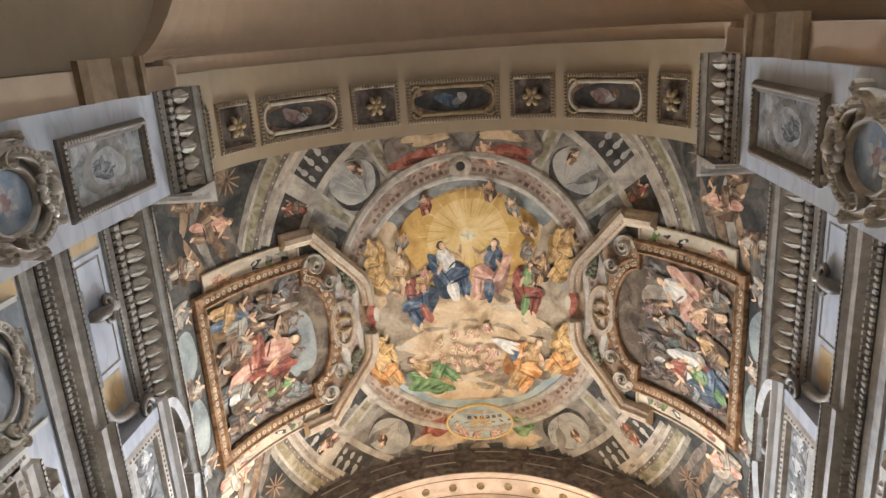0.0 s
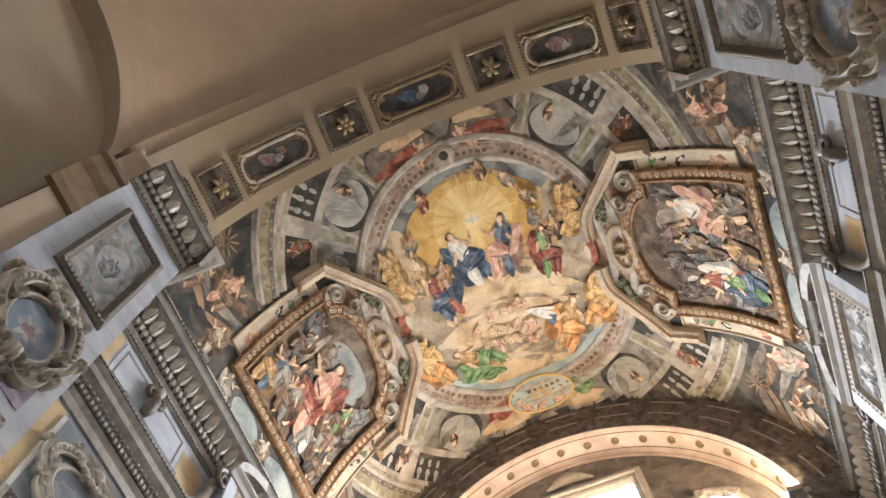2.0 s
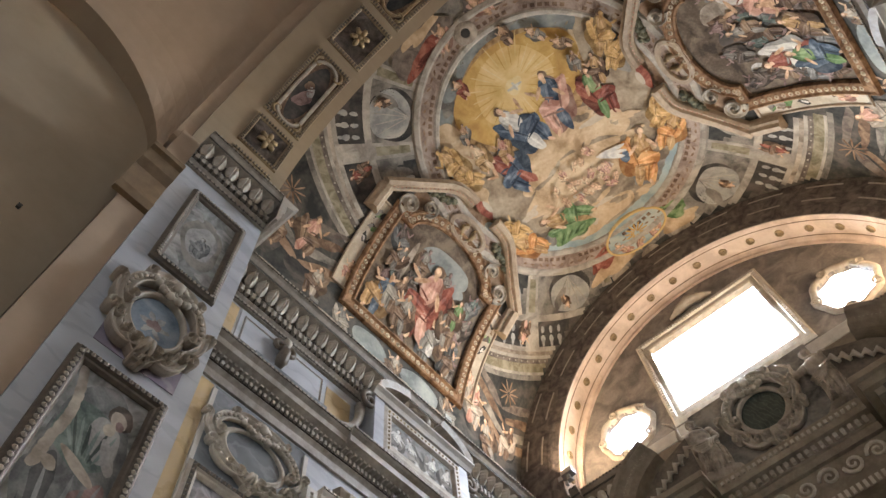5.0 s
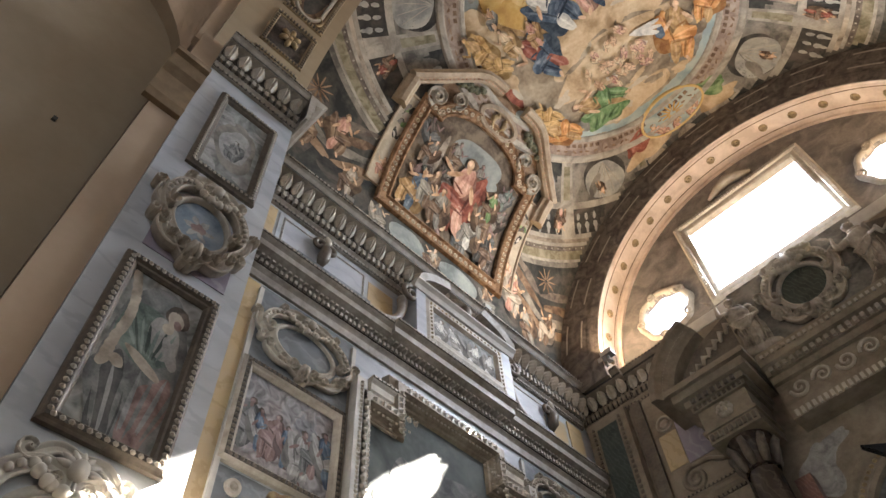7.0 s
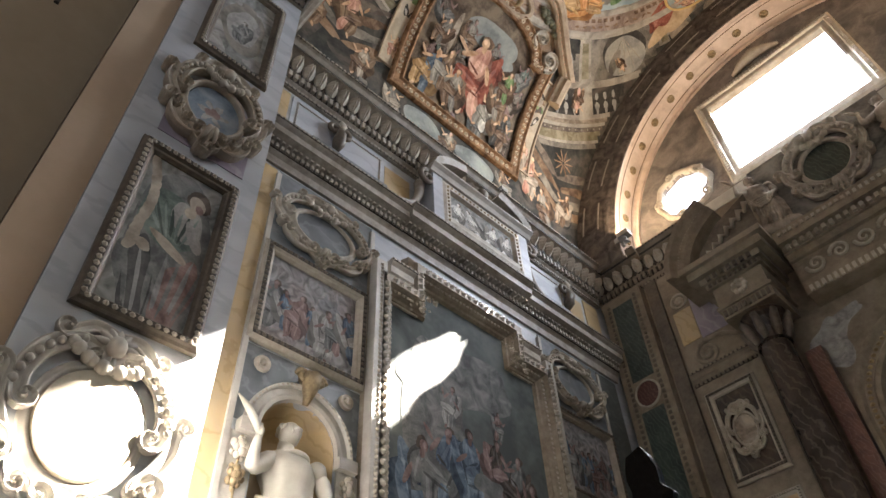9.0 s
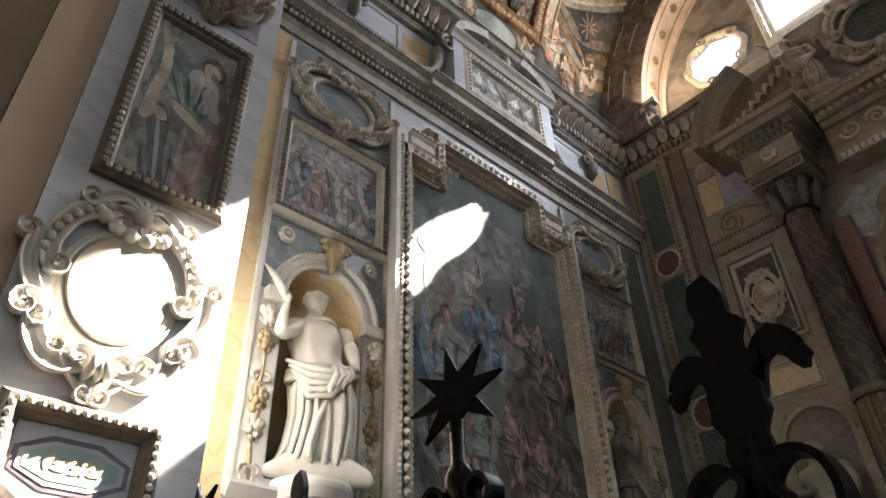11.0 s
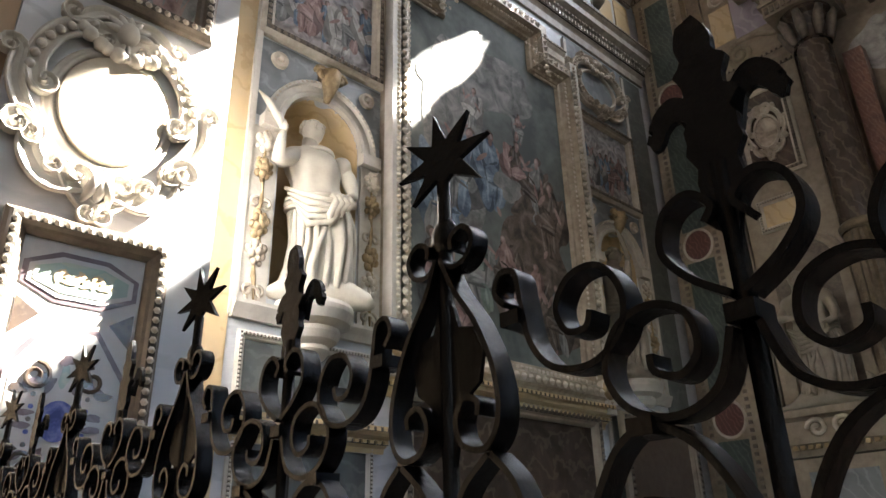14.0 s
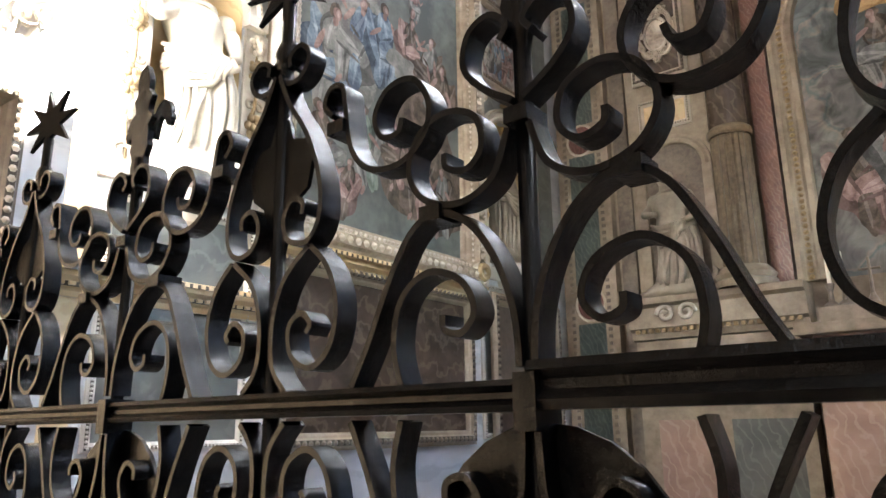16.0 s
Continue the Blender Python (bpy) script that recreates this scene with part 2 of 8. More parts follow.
P_RED = paint("painted_red", (0.13, 0.04, 0.03), (0.27, 0.085, 0.06), (0.42, 0.18, 0.125), 4)
P_ROSE = paint("painted_rose", (0.34, 0.16, 0.12), (0.52, 0.30, 0.23), (0.66, 0.45, 0.36), 4)
P_BLUE = paint("painted_blue", (0.035, 0.05, 0.08), (0.085, 0.115, 0.155), (0.2, 0.235, 0.28), 4)
P_GREEN = paint("painted_green", (0.07, 0.13, 0.05), (0.16, 0.25, 0.11), (0.30, 0.38, 0.20), 4)
P_BROWN = paint("painted_brown", (0.08, 0.05, 0.035), (0.17, 0.11, 0.075), (0.30, 0.21, 0.14), 4)
P_WHITE = paint("painted_white_cloth", (0.42, 0.40, 0.37), (0.60, 0.57, 0.52), (0.76, 0.72, 0.65), 5)
P_CREAM = paint("painted_cream", (0.46, 0.38, 0.28), (0.56, 0.47, 0.36), (0.64, 0.56, 0.44), 2)
PINKBAND = paint('pale_painted_band', (0.56, 0.44, 0.36), (0.68, 0.55, 0.46), (0.76, 0.63, 0.54), 2)
C_DUSK = crowd("dim_oil_painting", [(0.05, 0.05, 0.05), (0.12, 0.13, 0.13), (0.20, 0.17, 0.15), (0.10, 0.12, 0.12), (0.17, 0.16, 0.15), (0.07, 0.07, 0.07)], 1.1)
C_GRIS = crowd("grey_fresco", [(0.20, 0.20, 0.19), (0.30, 0.30, 0.28), (0.25, 0.24, 0.22), (0.36, 0.34, 0.32)], 1.6)
C_ROSE = crowd("faded_rose_painting", [(0.24, 0.22, 0.21), (0.32, 0.28, 0.27), (0.28, 0.27, 0.27), (0.34, 0.30, 0.29), (0.22, 0.22, 0.23)], 2.6)
P_HAZE = paint("varnished_grey_green_canvas", (0.085, 0.095, 0.092), (0.135, 0.148, 0.142), (0.20, 0.21, 0.20), 1.0)
P_SLATEBLUE = paint("painted_slate_blue", (0.13, 0.16, 0.20), (0.20, 0.235, 0.275), (0.28, 0.31, 0.34), 3)
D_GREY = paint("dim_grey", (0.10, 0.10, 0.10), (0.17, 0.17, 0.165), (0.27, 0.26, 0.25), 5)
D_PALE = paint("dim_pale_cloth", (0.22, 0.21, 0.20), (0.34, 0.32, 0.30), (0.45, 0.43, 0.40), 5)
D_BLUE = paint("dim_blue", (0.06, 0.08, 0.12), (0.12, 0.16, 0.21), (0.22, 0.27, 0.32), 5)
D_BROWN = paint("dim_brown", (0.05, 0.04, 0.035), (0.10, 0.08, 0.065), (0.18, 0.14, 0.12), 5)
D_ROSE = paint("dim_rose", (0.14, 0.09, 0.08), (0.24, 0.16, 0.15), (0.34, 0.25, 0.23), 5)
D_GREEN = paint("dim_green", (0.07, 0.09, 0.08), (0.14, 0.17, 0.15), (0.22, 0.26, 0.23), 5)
P_UMBER = paint("painted_umber_band", (0.10, 0.08, 0.07), (0.17, 0.14, 0.12), (0.26, 0.215, 0.18), 5)

P_DIMSKY = paint("painted_dim_sky", (0.17, 0.185, 0.185), (0.27, 0.29, 0.28), (0.38, 0.39, 0.36), 1.6)
P_PALEGOLD = paint("painted_lemon_gold", (0.62, 0.46, 0.2), (0.72, 0.56, 0.29), (0.8, 0.66, 0.39), 1.6)
P_ORANGE = paint("painted_orange_cloth", (0.36, 0.15, 0.05), (0.56, 0.27, 0.10), (0.70, 0.42, 0.20), 4)
P_AMBER = paint("painted_amber", (0.32, 0.18, 0.07), (0.54, 0.34, 0.14), (0.72, 0.50, 0.26), 5)
P_PALESTONE = paint("painted_pale_stone", (0.27, 0.24, 0.205), (0.4, 0.36, 0.31), (0.53, 0.48, 0.41), 3)
P_ROSESTONE = paint("painted_rose_stone", (0.22, 0.16, 0.13), (0.35, 0.27, 0.225), (0.46, 0.38, 0.32), 4)
P_OLIVE = paint("painted_olive_marble", (0.17, 0.15, 0.095), (0.27, 0.24, 0.165), (0.38, 0.34, 0.25), 5)
P_OLIVEDARK = paint("painted_dark_leaf", (0.05, 0.05, 0.035), (0.13, 0.13, 0.09), (0.26, 0.25, 0.18), 9)
P_SIENNA = paint("painted_sienna", (0.15, 0.09, 0.055), (0.26, 0.17, 0.11), (0.38, 0.27, 0.19), 3)
P_IVORY = paint("painted_ivory", (0.42, 0.36, 0.28), (0.54, 0.47, 0.37), (0.64, 0.57, 0.47), 2)
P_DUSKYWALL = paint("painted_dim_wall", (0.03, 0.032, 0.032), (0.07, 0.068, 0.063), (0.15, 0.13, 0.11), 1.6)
P_DUSKY = paint("painted_dusky_ground", (0.06, 0.045, 0.035), (0.13, 0.10, 0.075), (0.24, 0.19, 0.14), 2.4)


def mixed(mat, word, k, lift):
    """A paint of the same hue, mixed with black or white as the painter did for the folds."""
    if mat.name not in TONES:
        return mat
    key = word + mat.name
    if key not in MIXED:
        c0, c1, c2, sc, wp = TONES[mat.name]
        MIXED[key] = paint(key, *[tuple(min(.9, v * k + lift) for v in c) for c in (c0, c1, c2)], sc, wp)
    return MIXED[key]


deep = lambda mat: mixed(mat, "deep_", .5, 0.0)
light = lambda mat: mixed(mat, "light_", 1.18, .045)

# ---- mesh helpers ----
def part(name, bm, material, parent=None, label="", smooth=False):
    me = bpy.data.meshes.new(name)
    bmesh.ops.recalc_face_normals(bm, faces=bm.faces)
    bm.to_mesh(me)
    bm.free()
    if smooth:
        me.polygons.foreach_set("use_smooth", [True] * len(me.polygons))
    me.materials.append(material)
    ob = new(name, me)
    if parent:
        ob.parent = parent
    if label:
        ob["label"] = label
    return ob


def thing(name, label, category, group="", kind=""):
    return tagged(new(name), label, category, group, kind)


def box(bm, x0, x1, y0, y1, z0, z1):
    vs = [bm.verts.new((x, y, z)) for x in (x0, x1) for y in (y0, y1) for z in (z0, z1)]
    for f in ((0, 1, 3, 2), (4, 6, 7, 5), (0, 4, 5, 1), (2, 3, 7, 6), (0, 2, 6, 4), (1, 5, 7, 3)):
        bm.faces.new([vs[i] for i in f])


def boxes(*bs):
    bm = bmesh.new()
    for b in bs:
        box(bm, *b)
    return bm


class Plane:
    """A flat place to work on: u and v along it, w out of it."""
    def __init__(self, o, u, v, w):
        self.o, self.u, self.v, self.w = Vector(o), Vector(u), Vector(v), Vector(w)

    def __call__(self, u, v, w=0.0):
        return self.o + self.u * u + self.v * v + self.w * w


class Vault:
    """u: degrees from the left springing over the crown, v: along y, w: inwards."""
    def __init__(self, xc, zc, r):
        self.c = (xc, zc, r)

    def __call__(self, u, v, w=0.0):
        xc, zc, r = self.c
        a = radians(180 - u)
        return Vector((xc + (r - w) * math.cos(a), v, zc + (r - w) * math.sin(a)))


def slab(bm, S, u0, u1, v0, v1, w0, w1, n=1):
    """A block on the surface S, bent along u in n steps."""
    rows = []
    for i in range(n + 1):
        u = u0 + (u1 - u0) * i / n
        rows.append([bm.verts.new(S(u, v, w)) for v, w in ((v0, w0), (v1, w0), (v1, w1), (v0, w1))])
    for a, b in zip(rows, rows[1:]):
        for k in range(4):
            bm.faces.new((a[k], a[(k + 1) % 4], b[(k + 1) % 4], b[k]))
    bm.faces.new(rows[0])
    bm.faces.new(rows[-1][::-1])


def sweep(bm, S, path, profile, closed=False):
    """Runs a profile of (offset, w) along a path of (u, v) on S; the offset is to the path's left, with mitred corners."""
    n = len(path)
    rows = []
    for i, (u, v) in enumerate(path):
        def way(a, b):
            d = Vector((b[0] - a[0], b[1] - a[1]))
            return d.normalized()
        if closed or 0 < i < n - 1:
            d0, d1 = way(path[i - 1], path[i]), way(path[i], path[(i + 1) % n])
        else:
            d0 = d1 = way(path[0], path[1]) if i == 0 else way(path[-2], path[-1])
        n0, n1 = Vector((-d0.y, d0.x)), Vector((-d1.y, d1.x))
        m = (n0 + n1)
        m = m / max(0.2, m.dot(n0)) if m.length > 1e-6 else n0
        rows.append([bm.verts.new(S(u + m.x * o, v + m.y * o, w)) for o, w in profile])
    k = len(profile)
    for i in range(n if closed else n - 1):
        a, b = rows[i], rows[(i + 1) % n]
        for j in range(k - 1):
            bm.faces.new((a[j], a[j + 1], b[j + 1], b[j]))
    if not closed:
        if k > 2:
            bm.faces.new(rows[0])
            bm.faces.new(rows[-1][::-1])


def disc(bm, S, u, v, ru, rv, w0, w1, n=24, a0=0, a1=360, rim=0.0):
    """A raised disc (or its sector) on S, its rim rounded."""
    full = a1 - a0 >= 360
    m = n if full else n + 1
    ring = lambda k, w: [bm.verts.new(S(u + ru * k * math.cos(radians(a0 + (a1 - a0) * i / n)), v + rv * k * math.sin(radians(a0 + (a1 - a0) * i / n)), w)) for i in range(m)]
    r0, r1 = ring(1, w0), ring(1 - rim, w1)
    top = bm.verts.new(S(u, v, w1))
    for i in range(n):
        j = (i + 1) % m
        bm.faces.new((r0[i], r0[j], r1[j], r1[i]))
        bm.faces.new((r1[i], r1[j], top))


def annulus(bm, S, u, v, ru, rv, profile, n=32, a0=0, a1=360):
    """A moulded ring: the profile gives (radius offset, w)."""
    full = a1 - a0 >= 360
    m = n if full else n + 1
    rows = []
    for i in range(m):
        a = radians(a0 + (a1 - a0) * i / n)
        rows.append([bm.verts.new(S(u + (ru + o) * math.cos(a), v + (rv + o) * math.sin(a), w)) for o, w in profile])
    for i in range(n):
        p, q = rows[i], rows[(i + 1) % m]
        for j in range(len(profile) - 1):
            bm.faces.new((p[j], p[j + 1], q[j + 1], q[j]))


def rect(u0, u1, v0, v1):
    return [(u0, v0), (u1, v0), (u1, v1), (u0, v1)]


# surfaces: left wall, entrance reveal, back wall, and their mirror images; u and v are world coordinates
LEFT = Plane((XL, 0, 0), (0, 1, 0), (0, 0, 1), (1, 0, 0))
RIGHT = Plane((XR, 0, 0), (0, 1, 0), (0, 0, 1), (-1, 0, 0))
REVL = Plane((XC - RV, 0, 0), (0, 1, 0), (0, 0, 1), (1, 0, 0))
REVR = Plane((XC + RV, 0, 0), (0, 1, 0), (0, 0, 1), (-1, 0, 0))
BACK = Plane((0, YB, 0), (1, 0, 0), (0, 0, 1), (0, -1, 0))
CROWN = Vault(XC, ZVAULT, RVAULT)
SOFFIT = Vault(XC, ZS, 3.55)


def pieces(name, bm, material, parent, poses, label=""):
    """Alike pieces: objects of their own that share one mesh."""
    first = part(name, bm, material, parent, label)
    first.matrix_basis = poses[0]
    for m in poses[1:]:
        ob = new(name, first.data)
        ob.parent, ob.matrix_basis = parent, m
        if label:
            ob["label"] = label


def basis(S, u, v, w=0.0, turn=0.0):
    """The pose on S at (u, v): x along u, y along v, z out of the surface."""
    o = S(u, v, w)
    e = 0.001
    a, b = (S(u + e, v, w) - o).normalized(), (S(u, v + e, w) - o).normalized()
    n = (S(u, v, w + e) - o).normalized()
    m = Matrix((a, b, n)).transposed().to_4x4()
    m.translation = o
    return m @ Matrix.Rotation(turn, 4, "Z")


def tube(bm, pts, radii, n=8, flat=1.0):
    """A round or flattened rod along points."""
    pts = [Vector(p) for p in pts]
    rows, ref = [], None
    for i, p in enumerate(pts):
        d = (pts[min(i + 1, len(pts) - 1)] - pts[max(i - 1, 0)]).normalized()
        if ref is None:
            ref = d.orthogonal().normalized()
        ref = (ref - d * ref.dot(d)).normalized()
        s = d.cross(ref)
        r = radii[i] if isinstance(radii, (list, tuple)) else radii
        rows.append([bm.verts.new(p + (ref * math.cos(2 * math.pi * k / n) + s * math.sin(2 * math.pi * k / n) * flat) * r) for k in range(n)])
    for a, b in zip(rows, rows[1:]):
        for k in range(n):
            bm.faces.new((a[k], a[(k + 1) % n], b[(k + 1) % n], b[k]))
    bm.faces.new(rows[0][::-1])
    bm.faces.new(rows[-1])


def ball(bm, c, rx, ry, rz, nu=10, nv=6):
    c = Vector(c)
    rows = []
    for j in range(1, nv):
        b = math.pi * j / nv
        rows.append([bm.verts.new(c + Vector((rx * math.sin(b) * math.cos(2 * math.pi * i / nu), ry * math.sin(b) * math.sin(2 * math.pi * i / nu), rz * math.cos(b)))) for i in range(nu)])
    t, u = bm.verts.new(c + Vector((0, 0, rz))), bm.verts.new(c - Vector((0, 0, rz)))
    for i in range(nu):
        j = (i + 1) % nu
        bm.faces.new((t, rows[0][i], rows[0][j]))
        bm.faces.new((u, rows[-1][j], rows[-1][i]))
        for a, b in zip(rows, rows[1:]):
            bm.faces.new((a[i], b[i], b[j], a[j]))


def curve(pts, n=6):
    """A smooth line through 2D points."""
    out = []
    for i in range(len(pts) - 1):
        p0, p1, p2, p3 = pts[max(i - 1, 0)], pts[i], pts[i + 1], pts[min(i + 2, len(pts) - 1)]
        for k in range(n):
            t = k / n
            out.append(tuple(0.5 * (2 * b + (c - a) * t + (2 * a - 5 * b + 4 * c - d) * t * t + (3 * b - a - 3 * c + d) * t ** 3) for a, b, c, d in zip(p0, p1, p2, p3)))
    out.append(tuple(pts[-1]))
    return out


def spiral(u, v, r0, r1, a0, turns, n=22):
    """Points of a scroll round (u, v), from radius r0 in to r1."""
    return [(u + (r0 + (r1 - r0) * i / n) * math.cos(a0 + turns * 2 * math.pi * i / n), v + (r0 + (r1 - r0) * i / n) * math.sin(a0 + turns * 2 * math.pi * i / n)) for i in range(n + 1)]


def onto(S, pts, w):
    return [S(u, v, w) for u, v in pts]


def blob(bm, S, u, v, ru, rv, turn=0.0, w=0.004, rough=0.18, n=14, seed=None):
    """An uneven dab of paint that follows the surface."""
    ph = [random.uniform(0, 6.3) for _ in range(3)]
    c, s = math.cos(turn), math.sin(turn)
    rows = []
    big = max(ru, rv)
    m = max(2, math.ceil(big / .06))
    n = max(n, min(110, math.ceil(6.3 * big / .06)))
    for k in [(i + 1) / m for i in range(m)]:
        row = []
        for i in range(n):
            a = 2 * math.pi * i / n
            q = 1 + (rough * (0.6 * math.sin(2 * a + ph[0]) + 0.5 * math.sin(3 * a + ph[1]) + 0.4 * math.sin(5 * a + ph[2])) * k)
            x, y = ru * k * q * math.cos(a), rv * k * q * math.sin(a)
            row.append(bm.verts.new(S(u + x * c - y * s, v + x * s + y * c, w)))
        rows.append(row)
    mid = bm.verts.new(S(u, v, w))
    for i in range(n):
        j = (i + 1) % n
        bm.faces.new((mid, rows[0][i], rows[0][j]))
        for a, b in zip(rows, rows[1:]):
            bm.faces.new((a[i], b[i], b[j], a[j]))


class Picture:
    """Paint shapes gathered colour by colour, then laid on a surface under one thing."""
    def __init__(self, S, w=0.004):
        self.S, self.w, self.bms, self.k = S, w, {}, 0
        self.coat = 0.00003 if isinstance(S, Plane) else 0.00009

    def dab(self, mat, u, v, ru, rv, turn=0.0, rough=0.18):
        self.k += 3 if max(ru, rv) > .8 else 1
        bm = self.bms.setdefault(mat.name, (bmesh.new(), mat))[0]
        blob(bm, self.S, u, v, ru, rv, turn, self.w + self.coat * self.k, rough)

    def form(self, u, v, h, turn=0.0, robe=None, cloak=None, flesh=None, dark=None):
        """A draped upright shape of height h; turn leans it; its top points along +v."""
        c, s = math.cos(turn), math.sin(turn)
        at = lambda x, y: (u + (x * c - y * s) * h, v + (x * s + y * c) * h)
        robe, cloak, flesh, hair = robe or P_RED, cloak or P_BLUE, flesh or P_SKIN, dark or P_BROWN
        j = random.uniform
        k = random.choice((-1, 1))
        def spot(m, x, y, a, b, t=0.0, rough=.12):
            self.dab(m, *at(k * x, y), a * h, b * h, turn + k * t, rough)
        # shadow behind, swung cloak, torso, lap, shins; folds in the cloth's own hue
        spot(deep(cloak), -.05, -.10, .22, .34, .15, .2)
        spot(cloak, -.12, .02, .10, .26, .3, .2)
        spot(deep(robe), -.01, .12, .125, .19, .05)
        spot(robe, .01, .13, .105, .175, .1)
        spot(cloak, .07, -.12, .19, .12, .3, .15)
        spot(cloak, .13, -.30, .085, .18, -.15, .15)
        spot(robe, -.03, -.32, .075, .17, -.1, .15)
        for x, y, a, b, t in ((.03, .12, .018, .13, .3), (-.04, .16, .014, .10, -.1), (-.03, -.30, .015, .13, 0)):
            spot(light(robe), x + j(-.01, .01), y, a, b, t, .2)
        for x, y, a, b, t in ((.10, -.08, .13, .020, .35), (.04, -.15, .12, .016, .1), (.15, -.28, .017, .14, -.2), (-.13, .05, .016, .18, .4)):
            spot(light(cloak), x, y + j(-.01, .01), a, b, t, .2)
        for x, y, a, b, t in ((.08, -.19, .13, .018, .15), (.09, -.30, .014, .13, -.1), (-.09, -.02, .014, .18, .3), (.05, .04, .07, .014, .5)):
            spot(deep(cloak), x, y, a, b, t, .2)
        # arms, feet, the round top
        spot(flesh, .14, .15, .027, .10, j(.4, 1.1), .06)
        spot(flesh, .23, .18 + j(-.03, .05), .022, .085, -j(.2, 1.0), .06)
        spot(flesh, -.11, .05, .026, .10, -j(.2, .8), .06)
        spot(flesh, .12, -.47, .024, .055, .5, .06)
        spot(flesh, .005, .275, .028, .05, 0, .05)
        spot(hair, -.010, .352, .056, .062, 0, .12)
        spot(flesh, .012, .335, .041, .052, .2, .05)
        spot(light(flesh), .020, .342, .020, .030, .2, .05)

    def done(self, parent, name="paint_layer"):
        for bm, mat in self.bms.values():
            ob = part(name, bm, mat, parent)
            ob["kind"] = "stuff"


def bead_row(bm, S, p, q, step, size, w, n=6):
    """Beads or teeth in a row from p to q."""
    d = Vector((q[0] - p[0], q[1] - p[1]))
    k = max(1, round(d.length / step))
    for i in range(k):
        t = (i + 0.5) / k
        u, v = p[0] + d.x * t, p[1] + d.y * t
        ring = [bm.verts.new(S(u + size * math.cos(2 * math.pi * a / n), v + size * math.sin(2 * math.pi * a / n), w)) for a in range(n)]
        top = bm.verts.new(S(u, v, w + size * 0.9))
        for a in range(n):
            bm.faces.new((ring[a], ring[(a + 1) % n], top))


def tooth_row(bm, S, p, q, step, along, across, w0, w1):
    d = Vector((q[0] - p[0], q[1] - p[1]))
    k = max(1, round(d.length / step))
    e = d.normalized()
    f = Vector((-e.y, e.x))
    for i in range(k):
        t = (i + 0.5) / k
        c = Vector(p) + d * t
        vs = []
        for w in (w0, w1):
            for a, b in ((-1, -1), (1, -1), (1, 1), (-1, 1)):
                x = c + e * (a * along / 2) + f * (b * across / 2)
                vs.append(bm.verts.new(S(x.x, x.y, w)))
        for g in ((0, 1, 5, 4), (1, 2, 6, 5), (2, 3, 7, 6), (3, 0, 4, 7), (4, 5, 6, 7)):
            bm.faces.new([vs[i] for i in g])


def grid_patch(bm, S, u0, u1, v0, v1, w, nu=1, nv=1):
    g = [[bm.verts.new(S(u0 + (u1 - u0) * i / nu, v0 + (v1 - v0) * j / nv, w)) for j in range(nv + 1)] for i in range(nu + 1)]
    for i in range(nu):
        for j in range(nv):
            bm.faces.new((g[i][j], g[i + 1][j], g[i + 1][j + 1], g[i][j + 1]))


def framed(S, u0, u1, v0, v1, width, depth, canvas, name, label, category="painting", mat=None, bead=None, group="", steps=1):
    """A framed flat picture or panel: moulded frame with a carved row and an inner lip."""
    th = thing(name, label, category, group)
    bm = bmesh.new()
    grid_patch(bm, S, u0 + width * 0.8, u1 - width * 0.8, v0 + width * 0.8, v1 - width * 0.8, 0.008, steps, 1)
    part("canvas", bm, canvas, th)
    bm = bmesh.new()
    W, D = width, depth
    sweep(bm, S, rect(u0, u1, v0, v1), [(0, 0), (0, D * .55), (W * .15, D * .75), (W * .25, D), (W * .62, D), (W * .72, D * .7), (W * .85, D * .6), (W, D * .25), (W, 0.002)], True)
    part("frame", bm, mat or WHITE, th)
    # flat dark band behind the beads, a hollow's shade put into its colour
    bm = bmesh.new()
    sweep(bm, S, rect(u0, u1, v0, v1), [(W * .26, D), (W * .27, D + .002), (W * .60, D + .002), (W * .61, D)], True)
    part("frame_hollow", bm, HOLLOW, th)
    bm = bmesh.new()
    c = W * .43
    for p, q in (((u0 + c, v0 + c), (u1 - c, v0 + c)), ((u1 - c, v0 + c), (u1 - c, v1 - c)), ((u1 - c, v1 - c), (u0 + c, v1 - c)), ((u0 + c, v1 - c), (u0 + c, v0 + c))):
        bead_row(bm, S, p, q, W * .46, W * .19, D + .001)
    ob = part("carved_moulding", bm, bead or STUCCO, th)
    ob["kind"] = "stuff"
    return th


def band(bm, S, pts, half, high):
    """A carved strap along points on S: raised rims, a hollow middle, undercut sides."""
    prof = ((-.7, .05), (-1.0, .55), (-1.0, .92), (-.82, 1.0), (-.62, .92), (-.3, .68), (.3, .68), (.62, .92), (.82, 1.0), (1.0, .92), (1.0, .55), (.7, .05))
    rows = []
    for i, p in enumerate(pts):
        a, b = pts[max(i - 1, 0)], pts[min(i + 1, len(pts) - 1)]
        d = Vector((b[0] - a[0], b[1] - a[1])).normalized()
        rows.append([bm.verts.new(S(p[0] - d.y * x * half[i], p[1] + d.x * x * half[i], h * high[i])) for x, h in prof])
    for a, b in zip(rows, rows[1:]):
        for k in range(len(prof) - 1):
            bm.faces.new((a[k], a[k + 1], b[k + 1], b[k]))
    bm.faces.new(rows[0])
    bm.faces.new(rows[-1][::-1])


